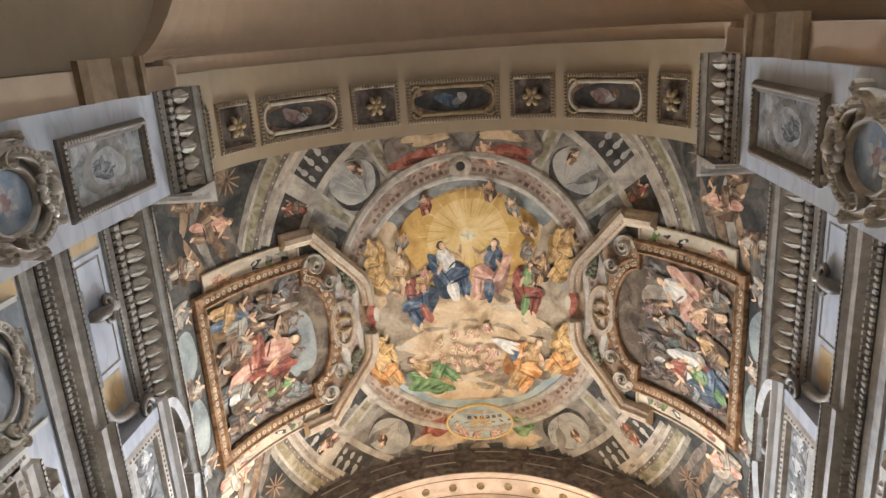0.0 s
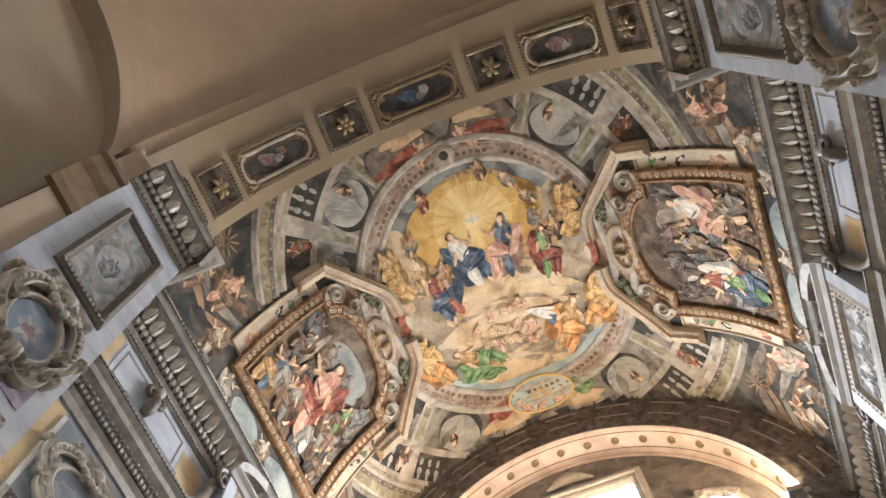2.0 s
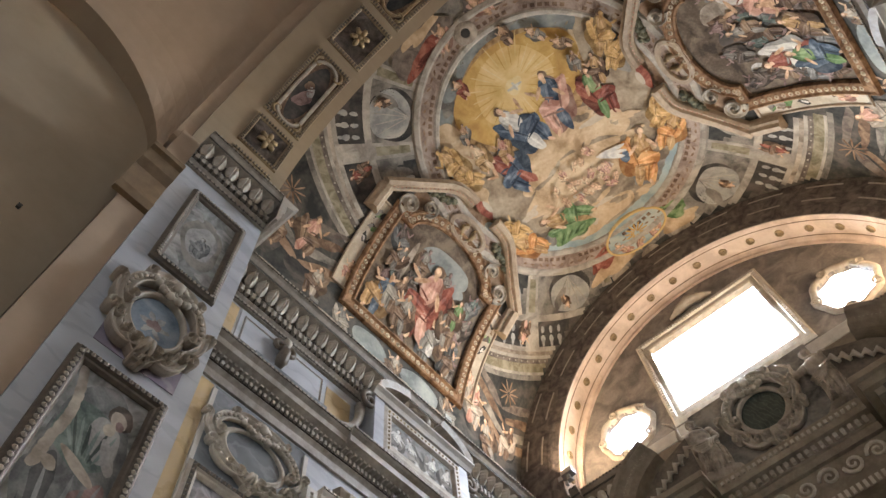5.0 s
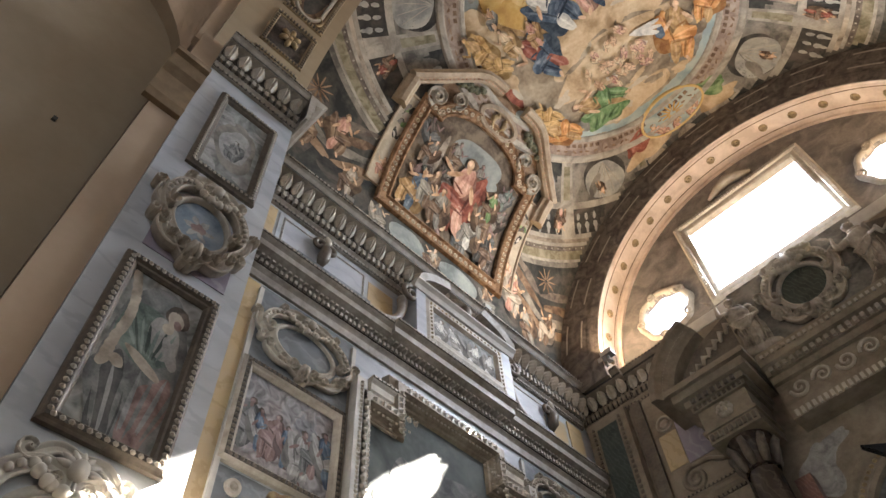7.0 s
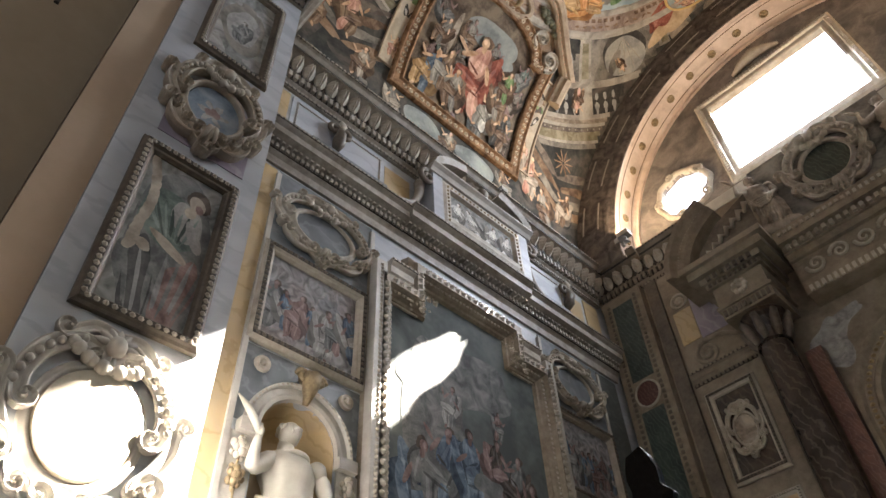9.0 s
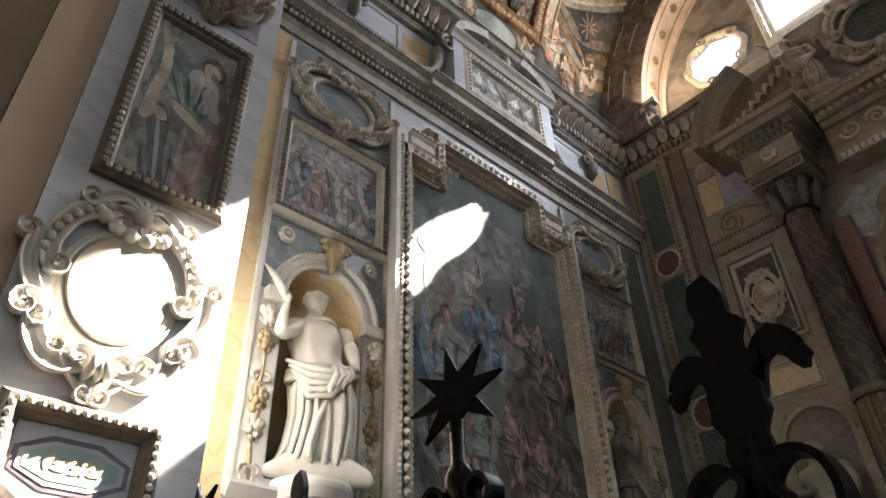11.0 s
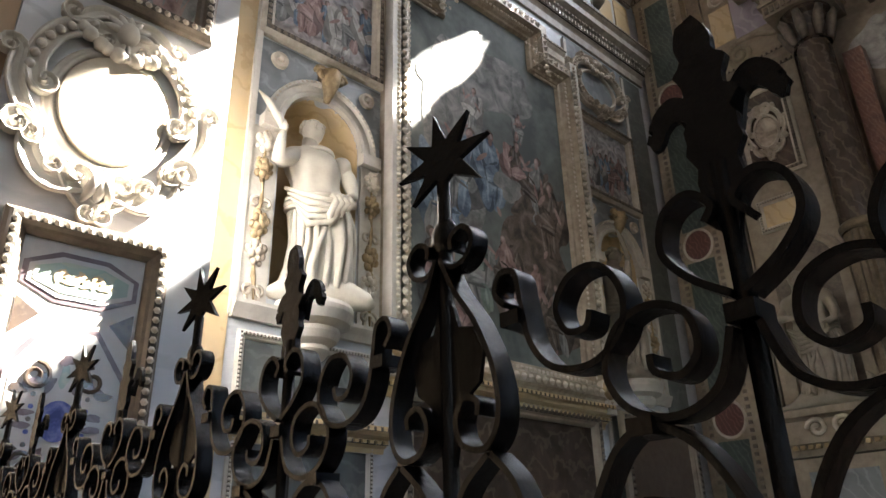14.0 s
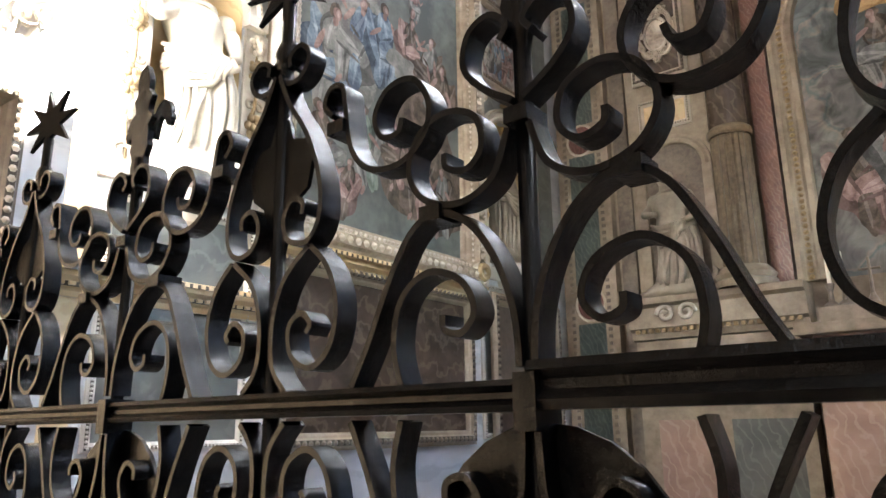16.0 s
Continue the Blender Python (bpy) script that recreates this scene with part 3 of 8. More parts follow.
def coil(p, way, r, turn, rounds=1.25, n=14):
    """A volute that sets out from p in the direction way and winds in."""
    cx, cy = p[0] + r * math.cos(way + turn * math.pi / 2), p[1] + r * math.sin(way + turn * math.pi / 2)
    a0 = way - turn * math.pi / 2
    return [(cx + r * (1 - .8 * i / n) * math.cos(a0 + turn * 2 * math.pi * rounds * i / n), cy + r * (1 - .8 * i / n) * math.sin(a0 + turn * 2 * math.pi * rounds * i / n)) for i in range(1, n + 1)]


def cartouche(S, u, v, ru, rv, panel, name, label, mat=None, d=0.10, swell=.15):
    """A plain oval field in a thin ring, held by broad curling straps with volutes, a head and fruit on top."""
    mat = mat or STUCCO
    th = thing(name, label, "cartouche")
    r = min(ru, rv)
    bm = bmesh.new()
    disc(bm, S, u, v, ru * .80, rv * .80, 0.0, d * swell, 40, rim=0.06)
    part("field", bm, panel, th)
    bm = bmesh.new()
    rows = []
    prof = [(.78, .0), (.78, .42), (.82, .55), (.86, .50), (.88, .30), (.92, .34), (.95, .18), (.95, 0)]
    n = 48
    for i in range(n):
        a = 2 * math.pi * i / n
        rows.append([bm.verts.new(S(u + ru * k * math.cos(a), v + rv * k * math.sin(a), d * h)) for k, h in prof])
    for i in range(n):
        p, q = rows[i], rows[(i + 1) % n]
        for j in range(len(prof) - 1):
            bm.faces.new((p[j], p[j + 1], q[j + 1], q[j]))
    part("ring", bm, mat, th, smooth=True)
    for sx in (-1, 1):
        to = lambda a, k: (math.cos(radians(a)) * ru * k, math.sin(radians(a)) * rv * k)
        for line, w, t0, t1, r0, r1 in (
                ([(78, 1.10), (62, 1.22), (40, 1.26), (18, 1.20), (2, 1.08)], .17, 1, -1, .15, .12),
                ([(16, 1.40), (0, 1.34), (-18, 1.20), (-34, 1.10)], .13, -1, 1, .13, .11),
                ([(-30, 1.16), (-44, 1.32), (-60, 1.34), (-76, 1.18)], .17, -1, -1, .18, .13),
                ([(-60, 1.08), (-76, 1.26), (-88, 1.42)], .12, -1, 1, .10, .09),
                ([(58, 1.36), (74, 1.44), (90, 1.34)], .12, 1, 1, .12, .08)):
            c = curve([to(*p) for p in line], 6)
            h0 = math.atan2(c[0][1] - c[1][1], c[0][0] - c[1][0])
            h1 = math.atan2(c[-1][1] - c[-2][1], c[-1][0] - c[-2][0])
            pts = coil(c[0], h0, r * r0, t0)[::-1] + c + coil(c[-1], h1, r * r1, t1)
            m = len(pts)
            bm = bmesh.new()
            half = [r * (.035 + (w - .035) * math.sin(math.pi * (i + .5) / m) ** 1.2) for i in range(m)]
            high = [d * (1.15 - .35 * math.sin(math.pi * i / (m - 1))) for i in range(m)]
            band(bm, S, [(u + sx * x, v + y) for x, y in pts], half, high)
            part("strap", bm, mat, th)
        # overlapping scales on the side straps
        bm = bmesh.new()
        for i in range(8):
            a, k = 66 - 8 * i, 1.225 + .03 * math.sin(math.pi * i / 7)
            x, y = to(a, k)
            ball(bm, S(u + sx * x, v + y, d * .78), r * .075, r * .075, r * .075, 8, 5)
        part("scale", bm, mat, th, smooth=True)["kind"] = "stuff"
    bm = bmesh.new()
    ball(bm, S(u, v + rv * 1.16, d * .9), r * .17, r * .17, r * .20, 14, 10)
    part("head_boss", bm, mat, th, smooth=True)
    for k in range(-3, 4):
        a = radians(90 + 27 * k)
        bm = bmesh.new()
        tube(bm, [S(u + r * q * math.cos(a), v + rv * 1.16 + r * q * math.sin(a) * .9, d * (1.0 - .5 * q)) for q in (.12, .22, .32, .40)], [r * .05, r * .07, r * .05, r * .012], 6)
        part("leaf", bm, mat, th, smooth=True)
    bm = bmesh.new()
    for i in range(15):
        t = i / 14 * 2 - 1
        q = r * (.10 + .035 * math.sin(i * 2.3))
        ball(bm, S(u + ru * .62 * t, v + rv * (.80 + .22 * t * t), d * .75), q, q, q, 8, 6)
    part("garland", bm, mat, th, smooth=True)["kind"] = "stuff"
    bm = bmesh.new()
    for k in (-1, 0, 1):
        tube(bm, [S(u + k * r * .16 * q, v - rv * (.95 + .32 * q), d * h) for q, h in ((0, .7), (.4, 1.15), (.8, 1.0), (1.3, .3))], [r * .07, r * .11, r * .08, r * .015], 8)
    part("pendant_shell", bm, mat, th, smooth=True)
    return th


def acanthus(bm, w, h, d):
    """A carved tongue of leaf: a swelling body with a middle rib, its tip curled forward; x across, y up, z out."""
    nx, ny = 8, 8
    g = []
    for j in range(ny + 1):
        t = j / ny
        row = []
        for i in range(nx + 1):
            s = 2 * i / nx - 1
            half = w / 2 * math.sqrt(max(.12, 1 - ((t - .55) / .62) ** 2)) * (1 + .05 * (-1) ** j)
            z = d * (.25 + .75 * math.sin(min(1, t * 1.05) * math.pi * .62)) * (1 - .55 * s * s) - .14 * d * math.cos(3 * math.pi * s) * (1 - abs(s))
            row.append(bm.verts.new((s * half, -h / 2 + h * t, max(.004, z))))
        g.append(row)
    for a, b in zip(g, g[1:]):
        for i in range(nx):
            bm.faces.new((a[i], a[i + 1], b[i + 1], b[i]))
    edge = [r[0] for r in g] + g[-1][1:-1] + [r[-1] for r in g[::-1]] + g[0][1:-1][::-1]
    low = [bm.verts.new((v.co.x, v.co.y, 0)) for v in edge]
    n = len(edge)
    for i in range(n):
        bm.faces.new((edge[i], edge[(i + 1) % n], low[(i + 1) % n], low[i]))


def cornice(S, y0, y1, name, label, mat, k=1.0, ztop=ZC, leaves=True, step=0.205):
    """The great cornice: crown with a beaded band, a row of leaf brackets, teeth below."""
    th = thing(name, label, "cornice", kind="structure")
    prof = [(0, -.78), (.05, -.78), (.05, -.70), (.09, -.66), (.09, -.50), (.13, -.48), (.13, -.22), (.30, -.17), (.30, -.11), (.345, -.06), (.38, -.04), (.38, 0), (0, 0)]
    bm = bmesh.new()
    sweep(bm, S, [(y0, ztop), (y1, ztop)], [(z, o * k) for o, z in prof])
    part("moulding", bm, mat, th)
    bm = bmesh.new()
    tooth_row(bm, S, (y0, ztop - .58), (y1, ztop - .58), .10, .052, .12, .09 * k, .15 * k)
    tooth_row(bm, S, (y0, ztop - .02), (y1, ztop - .02), .075, .04, .032, .38 * k, .40 * k)
    tooth_row(bm, S, (y0, ztop - .74), (y1, ztop - .74), .07, .045, .045, .05 * k, .07 * k)
    part("teeth", bm, mat, th)["kind"] = "stuff"
    # dark dots below the leaves: shade laid on as colour
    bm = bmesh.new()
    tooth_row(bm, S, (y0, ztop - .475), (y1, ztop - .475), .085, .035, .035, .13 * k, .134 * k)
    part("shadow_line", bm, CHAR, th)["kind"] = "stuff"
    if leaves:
        # dark strips behind leaves and teeth, with crevice shade in their colour
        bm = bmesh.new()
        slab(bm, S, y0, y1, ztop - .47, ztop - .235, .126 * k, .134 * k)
        part("dark_ground", bm, HOLLOW, th)
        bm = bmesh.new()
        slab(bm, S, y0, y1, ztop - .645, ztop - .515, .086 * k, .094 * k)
        part("dark_ground", bm, HOLLOW, th)
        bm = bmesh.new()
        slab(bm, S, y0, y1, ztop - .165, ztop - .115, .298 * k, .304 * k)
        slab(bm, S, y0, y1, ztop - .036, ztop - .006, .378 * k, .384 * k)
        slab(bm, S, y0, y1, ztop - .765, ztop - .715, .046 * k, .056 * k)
        part("dark_line", bm, HOLLOW, th)
        n = max(1, round((y1 - y0) / step))
        bm = bmesh.new()
        acanthus(bm, step * .86, .25, .16 * k)
        pieces("leaf_bracket", bm, STUCCO, th, [basis(S, y0 + (y1 - y0) * (i + .5) / n, ztop - .345, .13 * k) for i in range(n)])
    return th


# ---- the building ----
class Barrel:
    """u: metres over the crown from left to right, 0 at the crown; v: along y; w: inwards."""
    def __init__(self, xc, zc, r):
        self.c = (xc, zc, r)

    def __call__(self, u, v, w=0.0):
        xc, zc, r = self.c
        a = math.pi / 2 - u / r
        return Vector((xc + (r - w) * math.cos(a), v, zc + (r - w) * math.sin(a)))


HEAVEN = Barrel(XC, ZVAULT, RVAULT)
ARCH = Barrel(XC, ZS, 3.55)
YF = 9.2    # face of the lunette's arch
YL = 9.9    # lunette wall

tagged(part("floor", boxes((-9, 9, -10.3, 10.2, -0.25, 0)), FLOORM), "worn grey-brown polished marble chapel floor", "floor", kind="structure")


def fill_with_holes(loops):
    bm = bmesh.new()
    edges = []
    for lp in loops:
        vs = [bm.verts.new(p) for p in lp]
        edges += [bm.edges.new((a, b)) for a, b in zip(vs, vs[1:] + vs[:1])]
    bmesh.ops.triangle_fill(bm, use_beauty=True, use_dissolve=False, edges=edges)
    return bm


def thick_wall(loops, back):
    """A flat wall with holes, and its thickness."""
    bm = fill_with_holes(loops)
    r = bmesh.ops.extrude_face_region(bm, geom=bm.faces[:])
    bmesh.ops.translate(bm, verts=[g for g in r["geom"] if isinstance(g, bmesh.types.BMVert)], vec=back)
    return bm


def arch_loop(S, c, half, spring, foot, n=20, w=0.0):
    return [S(c - half, foot, w)] + [S(c - half * math.cos(math.pi * i / n), spring + half * math.sin(math.pi * i / n), w) for i in range(n + 1)] + [S(c + half, foot, w)]


# side walls, with the niches cut through their facing
NICHE_HALF, NICHE_SPRING, NICHE_FOOT = 0.42, 5.16, 3.50
NICHES = (3.25, 8.02)
for side, S, back in (("left", LEFT, (-0.6, 0, 0)), ("right", RIGHT, (0.6, 0, 0))):
    loops = [[S(Y1, 0), S(YB, 0), S(YB, 11.4), S(Y1, 11.4)]] + [arch_loop(S, c, NICHE_HALF, NICHE_SPRING, NICHE_FOOT) for c in NICHES]
    tagged(part("wall_" + side, thick_wall(loops, back), GREY), "chapel side wall faced with blue-grey marble", "wall", kind="structure")
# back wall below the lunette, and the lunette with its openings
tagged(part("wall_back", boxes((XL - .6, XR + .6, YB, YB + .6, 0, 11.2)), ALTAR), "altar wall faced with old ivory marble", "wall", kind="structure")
WIN = (-2.13, 0.32, 11.9, 13.86)
LUN = Plane((0, YL, 0), (1, 0, 0), (0, 0, 1), (0, -1, 0))
ROSES = ((-3.25, 12.24), (1.49, 12.30))
rose = lambda cx, cz, k=1.0: [LUN(cx + (.49 + .02 * math.cos(8 * a)) * k * math.cos(a), cz + (.49 + .02 * math.cos(8 * a)) * k * math.sin(a)) for a in [2 * math.pi * i / 48 for i in range(48)]]
loops = [[LUN(XC - 4.2, 10.9)] + [LUN(XC - 4.2 * math.cos(math.pi * i / 40), 11.25 + 4.2 * math.sin(math.pi * i / 40)) for i in range(41)] + [LUN(XC + 4.2, 10.9)],
         [LUN(u, v) for u, v in rect(*WIN)], rose(*ROSES[0]), rose(*ROSES[1])]
tagged(part("wall_lunette", thick_wall(loops, (0, .12, 0)), paint("lunette_grey", (0.16, 0.14, 0.13), (0.24, 0.21, 0.19), (0.34, 0.30, 0.26))), "painted grey lunette wall with a window and two round lights", "wall", kind="structure")
w1 = tagged(new("window_1"), "wide rectangular window in a carved stone frame, full of daylight", "window", kind="structure")
bm = bmesh.new()
sweep(bm, LUN, rect(*WIN), [(.008, -.13), (.008, .03), (-.03, .05), (-.10, .05), (-.12, .09), (-.20, .09), (-.24, .03), (-.24, 0)], True)
part("window_frame", bm, STUCCO, w1)
bm = bmesh.new()
for p, q in (((WIN[0] - .16, WIN[2]), (WIN[0] - .16, WIN[3] + .16)), ((WIN[1] + .16, WIN[2]), (WIN[1] + .16, WIN[3] + .16)), ((WIN[0] - .16, WIN[3] + .16), (WIN[1] + .16, WIN[3] + .16))):
    tooth_row(bm, LUN, p, q, .07, .04, .06, .09, .11)
part("carved_moulding", bm, WHITE, w1)["kind"] = "stuff"
bm = bmesh.new()
for x in (-1.4, -.3):
    box(bm, x, x + .02, YL + .2, YL + .23, WIN[3] - .35, WIN[3])
part("glazing_bar", bm, CHAR, w1)
bm = bmesh.new()
tube(bm, [LUN(-.9 + x, WIN[3] + .36 + z, .06) for x, z in ((-.5, 0), (-.25, .12), (0, .2), (.25, .12), (.5, 0))], [.03, .1, .14, .1, .03], 8)
part("shell_crest", bm, STUCCO, w1, smooth=True)
for k, (cx, cz) in enumerate(ROSES):
    r = tagged(new("window_%d" % (k + 2)), "small round lobed window with a scalloped stone rim", "window", kind="structure")
    bm = bmesh.new()
    n = 64
    rows = []
    for i in range(n):
        a = 2 * math.pi * i / n
        q = .49 + .02 * math.cos(8 * a)
        rows.append([bm.verts.new(LUN(cx + (q + o) * math.cos(a), cz + (q + o) * math.sin(a), w)) for o, w in ((0, -.06), (0, .02), (.05, .07), (.11, .05), (.14, 0))])
    for i in range(n):
        for j in range(4):
            bm.faces.new((rows[i][j], rows[i][j + 1], rows[(i + 1) % n][j + 1], rows[(i + 1) % n][j]))
    part("rim", bm, STUCCO, r, smooth=True)
    bm = bmesh.new()
    for i in range(5):
        a = 2 * math.pi * i / 5 + .6
        pts = spiral(cx + .56 * math.cos(a), cz + .56 * math.sin(a), .11, .02, a + 2, 1.2, 12)
        tube(bm, onto(LUN, pts, .05), [.03] * len(pts), 6)
    part("scallop", bm, STUCCO, r, smooth=True)

# barrel vault of the chapel
bm = bmesh.new()
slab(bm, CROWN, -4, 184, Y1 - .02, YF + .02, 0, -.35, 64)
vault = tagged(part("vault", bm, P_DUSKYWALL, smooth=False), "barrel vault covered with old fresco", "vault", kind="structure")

# arch of the lunette: dark face with inlaid panels, pale band below with rosettes
DISK = Plane((XC, YF, 11.25), (1, 0, 0), (0, 0, 1), (0, -1, 0))
la = tagged(new("lunette_arch"), "dark painted arch over the altar wall with a pale rosette band", "arch", kind="structure")
bm = bmesh.new()
annulus(bm, DISK, 0, 0, 3.66, 3.66, [(1.0, -.03), (.94, .008), (.90, .016), (.84, .008), (.30, .008), (.25, .018), (.18, .018), (.12, .008), (.02, .008), (0, 0)], 64, -4, 184)
part("arch_face", bm, P_UMBER, la)
bm = bmesh.new()
annulus(bm, DISK, 0, 0, 3.66, 3.66, [(0, 0), (-.02, -.04), (0, -.08), (0, -.60), (-.04, -.64), (-.10, -.64), (-.10, -.75)], 64, -4, 184)
part("arch_band", bm, PINKBAND, la)
bm = bmesh.new()
for a0, a1 in [(4 + 15.6 * i, 4 + 15.6 * i + 9.5) for i in range(11)]:
    for r0, r1 in ((4.05, 4.45),):
        annulus(bm, DISK, 0, 0, r0, r0, [(0, .010), (.02, .016), (.04, .010)], 8, a0, a1)
        annulus(bm, DISK, 0, 0, r1, r1, [(-.04, .010), (-.02, .016), (0, .010)], 8, a0, a1)
part("inlay_border", bm, STUCCO, la)["kind"] = "stuff"
BAND = Barrel(XC, 11.25, 3.66)
ros = bmesh.new()
annulus(ros, Plane((0, 0, 0), (1, 0, 0), (0, 1, 0), (0, 0, 1)), 0, 0, .07, .07, [(.02, 0), (.01, .03), (-.01, .03), (-.02, .005), (-.04, .012)], 16)
disc(ros, Plane((0, 0, 0), (1, 0, 0), (0, 1, 0), (0, 0, 1)), 0, 0, .035, .035, 0, .03, 10, rim=.3)
pieces("rosette", ros, GILT, la, [basis(BAND, u, YF + .34, 0.0) for u in [-5.4 + .6 * i for i in range(19)]], "gilded rosette")
bm = bmesh.new()
for v0 in (.14, .54):
    grid_patch(bm, BAND, -5.7, 5.7, YF + v0 - .012, YF + v0 + .012, .003, 60, 1)
part("band_line", bm, P_BROWN, la)["kind"] = "stuff"

# entrance piers and the coffered entrance arch
for side, S, s in (("left", REVL, -1), ("right", REVR, 1)):
    x0, x1 = XC + s * RV, XC + s * 6.2
    p = tagged(new("pier_" + side), "entrance pier faced with blue-grey marble beside beige plaster", "pier", kind="structure")
    part("marble_facing", boxes((min(x0, x1), max(x0, x1), .59, Y1, 0, 10.45)), GREY, p)
    part("plaster_strip", boxes((min(x0 + s * .05, x1), max(x0 + s * .05, x1), Y0, .588, 0, 10.0)), PLASTER, p)
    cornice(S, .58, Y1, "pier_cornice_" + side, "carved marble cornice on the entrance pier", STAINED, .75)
    R = Plane((0, Y1, 0), (1, 0, 0), (0, 0, 1), (0, 1, 0))
    bm = bmesh.new()
    prof = [(0, -.78), (.04, -.78), (.04, -.70), (.07, -.66), (.07, -.50), (.10, -.48), (.10, -.22), (.225, -.17), (.225, -.11), (.26, -.06), (.285, -.04), (.285, 0), (0, 0)]
    lo, hi = sorted((x0 - s * .28, x0 + s * 1.07))
    sweep(bm, R, [(lo, ZC), (hi, ZC)], [(z, o) for o, z in prof])
    part("return_moulding", bm, STAINED, p)
    # plaster impost of the nave order
    bm = bmesh.new()
    sweep(bm, S, [(Y0 - .1, 9.9), (.588, 9.9)], [(-1.05, -.05), (-1.05, .02), (-.95, .06), (-.88, .02), (-.4, .02), (-.3, .1), (-.12, .14), (-.1, .2), (0, .2), (0, -.05)])
    part("impost", bm, OCHREP, p)
    bm = bmesh.new()
    box(bm, min(x0 + s * .02, x1), max(x0 + s * .02, x1), Y0 + .05, .588, 9.9, 11.2)
    part("plaster_block", bm, PLASTER, p)

ent = tagged(new("entrance_arch"), "wide round entrance arch with painted panels in its soffit", "arch", kind="structure")
bm = bmesh.new()
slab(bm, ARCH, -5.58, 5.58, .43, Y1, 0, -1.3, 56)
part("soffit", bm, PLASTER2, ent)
bm = bmesh.new()
slab(bm, Barrel(XC, ZS, 3.60), -5.65, 5.65, Y0 - .02, .428, 0, -1.25, 56)
part("plaster_order", bm, PLASTER, ent)
CREAMG = mat_plain("worn_gilt_stucco", (0.46, 0.36, 0.22), 0.5, 0.1, col2=(0.22, 0.15, 0.09), scale=14, bump=0.3)
SQ = [((-4.58, -3.80), "s"), ((-3.68, -2.08), "o"), ((-1.90, -1.02), "s"), ((-.90, .76), "c"), ((.94, 1.76), "s"), ((1.92, 3.52), "o"), ((3.74, 4.50), "s"), ((-5.4, -4.75), "s"), ((4.68, 5.35), "s")]
for (u0, u1), kind in SQ:
    n = 10
    th = thing("soffit_panel", {"s": "small square painted soffit panel with a carved flower", "o": "painted oval soffit panel in a beaded frame", "c": "dark painted soffit panel with gold scrolls"}[kind], "painted panel", "panels of the entrance arch")
    v0, v1 = .90, 1.66
    bm = bmesh.new()
    grid_patch(bm, ARCH, u0 + .05, u1 - .05, v0 + .05, v1 - .05, .006, n, 1)
    part("field", bm, D_BROWN if kind == "s" else P_BROWN, th)
    bm = bmesh.new()
    path = [(u0 + (u1 - u0) * i / n, v0) for i in range(n)] + [(u1, v0)] + [(u1 - (u1 - u0) * i / n, v1) for i in range(n)] + [(u0, v1)]
    sweep(bm, ARCH, path, [(0, 0), (.01, .03), (.05, .035), (.08, .02), (.09, .003)], True)
    part("frame", bm, CREAMG, th)
    bm = bmesh.new()
    for p, q in (((u0 + .04, v0 + .04), (u1 - .04, v0 + .04)), ((u0 + .04, v1 - .04), (u1 - .04, v1 - .04)), ((u0 + .04, v0 + .04), (u0 + .04, v1 - .04)), ((u1 - .04, v0 + .04), (u1 - .04, v1 - .04))):
        tooth_row(bm, ARCH, p, q, .055, .028, .05, .03, .046)
    part("carved_moulding", bm, BRONZE, th)["kind"] = "stuff"
    c, h, vm = (u0 + u1) / 2, (u1 - u0) / 2, (v0 + v1) / 2
    if kind == "s":
        bm = bmesh.new()
        for i in range(6):
            a = i * math.pi / 3
            tube(bm, [ARCH(c + q * math.cos(a), vm + q * math.sin(a), z) for q, z in ((.02, .03), (.09, .06), (.15, .05), (.18, .02))], [.02, .05, .045, .01], 6)
        disc(bm, ARCH, c, vm, .06, .06, .04, .085, 10, rim=.4)
        part("flower", bm, GILT, th, smooth=True)
    else:
        bm = bmesh.new()
        pts = [(c + (h - .32 + .0) * (1 if math.cos(a) > 0 else -1) * (1 if abs(math.cos(a)) > .01 else 0) + .22 * math.cos(a), vm + .24 * math.sin(a)) for a in [2 * math.pi * i / 28 for i in range(28)]]
        sweep(bm, ARCH, pts, [(-.03, .006), (-.015, .035), (.02, .035), (.035, .008)], True)
        part("oval_moulding", bm, GILT if kind == "c" else STUCCO, th)
        for sx in (-1, 1):
            for sv in (-1, 1):
                pts = spiral(c + sx * (h - .2), vm + sv * .2, .10, .02, 0 if sx > 0 else math.pi, .9 * sx * sv, 12)
                bm = bmesh.new()
                tube(bm, onto(ARCH, pts, .02), [.03 - .0015 * i for i in range(13)], 6)
                part("corner_scroll", bm, GILT, th, smooth=True)
        pic = Picture(ARCH, .008)
        pic.dab(P_DARK, c, vm, h - .16, .2, 0, .05)
        pic.dab(P_BLUE if kind == "c" else D_ROSE, c - .1, vm, .2, .12, .4)
        pic.dab(D_PALE if kind == "o" else P_GREY, c + .08, vm + .03, .12, .06, -.3)
        pic.dab(P_BROWN if kind == "o" else D_PALE, c + .16, vm - .05, .10, .07, .8)
        pic.done(th)

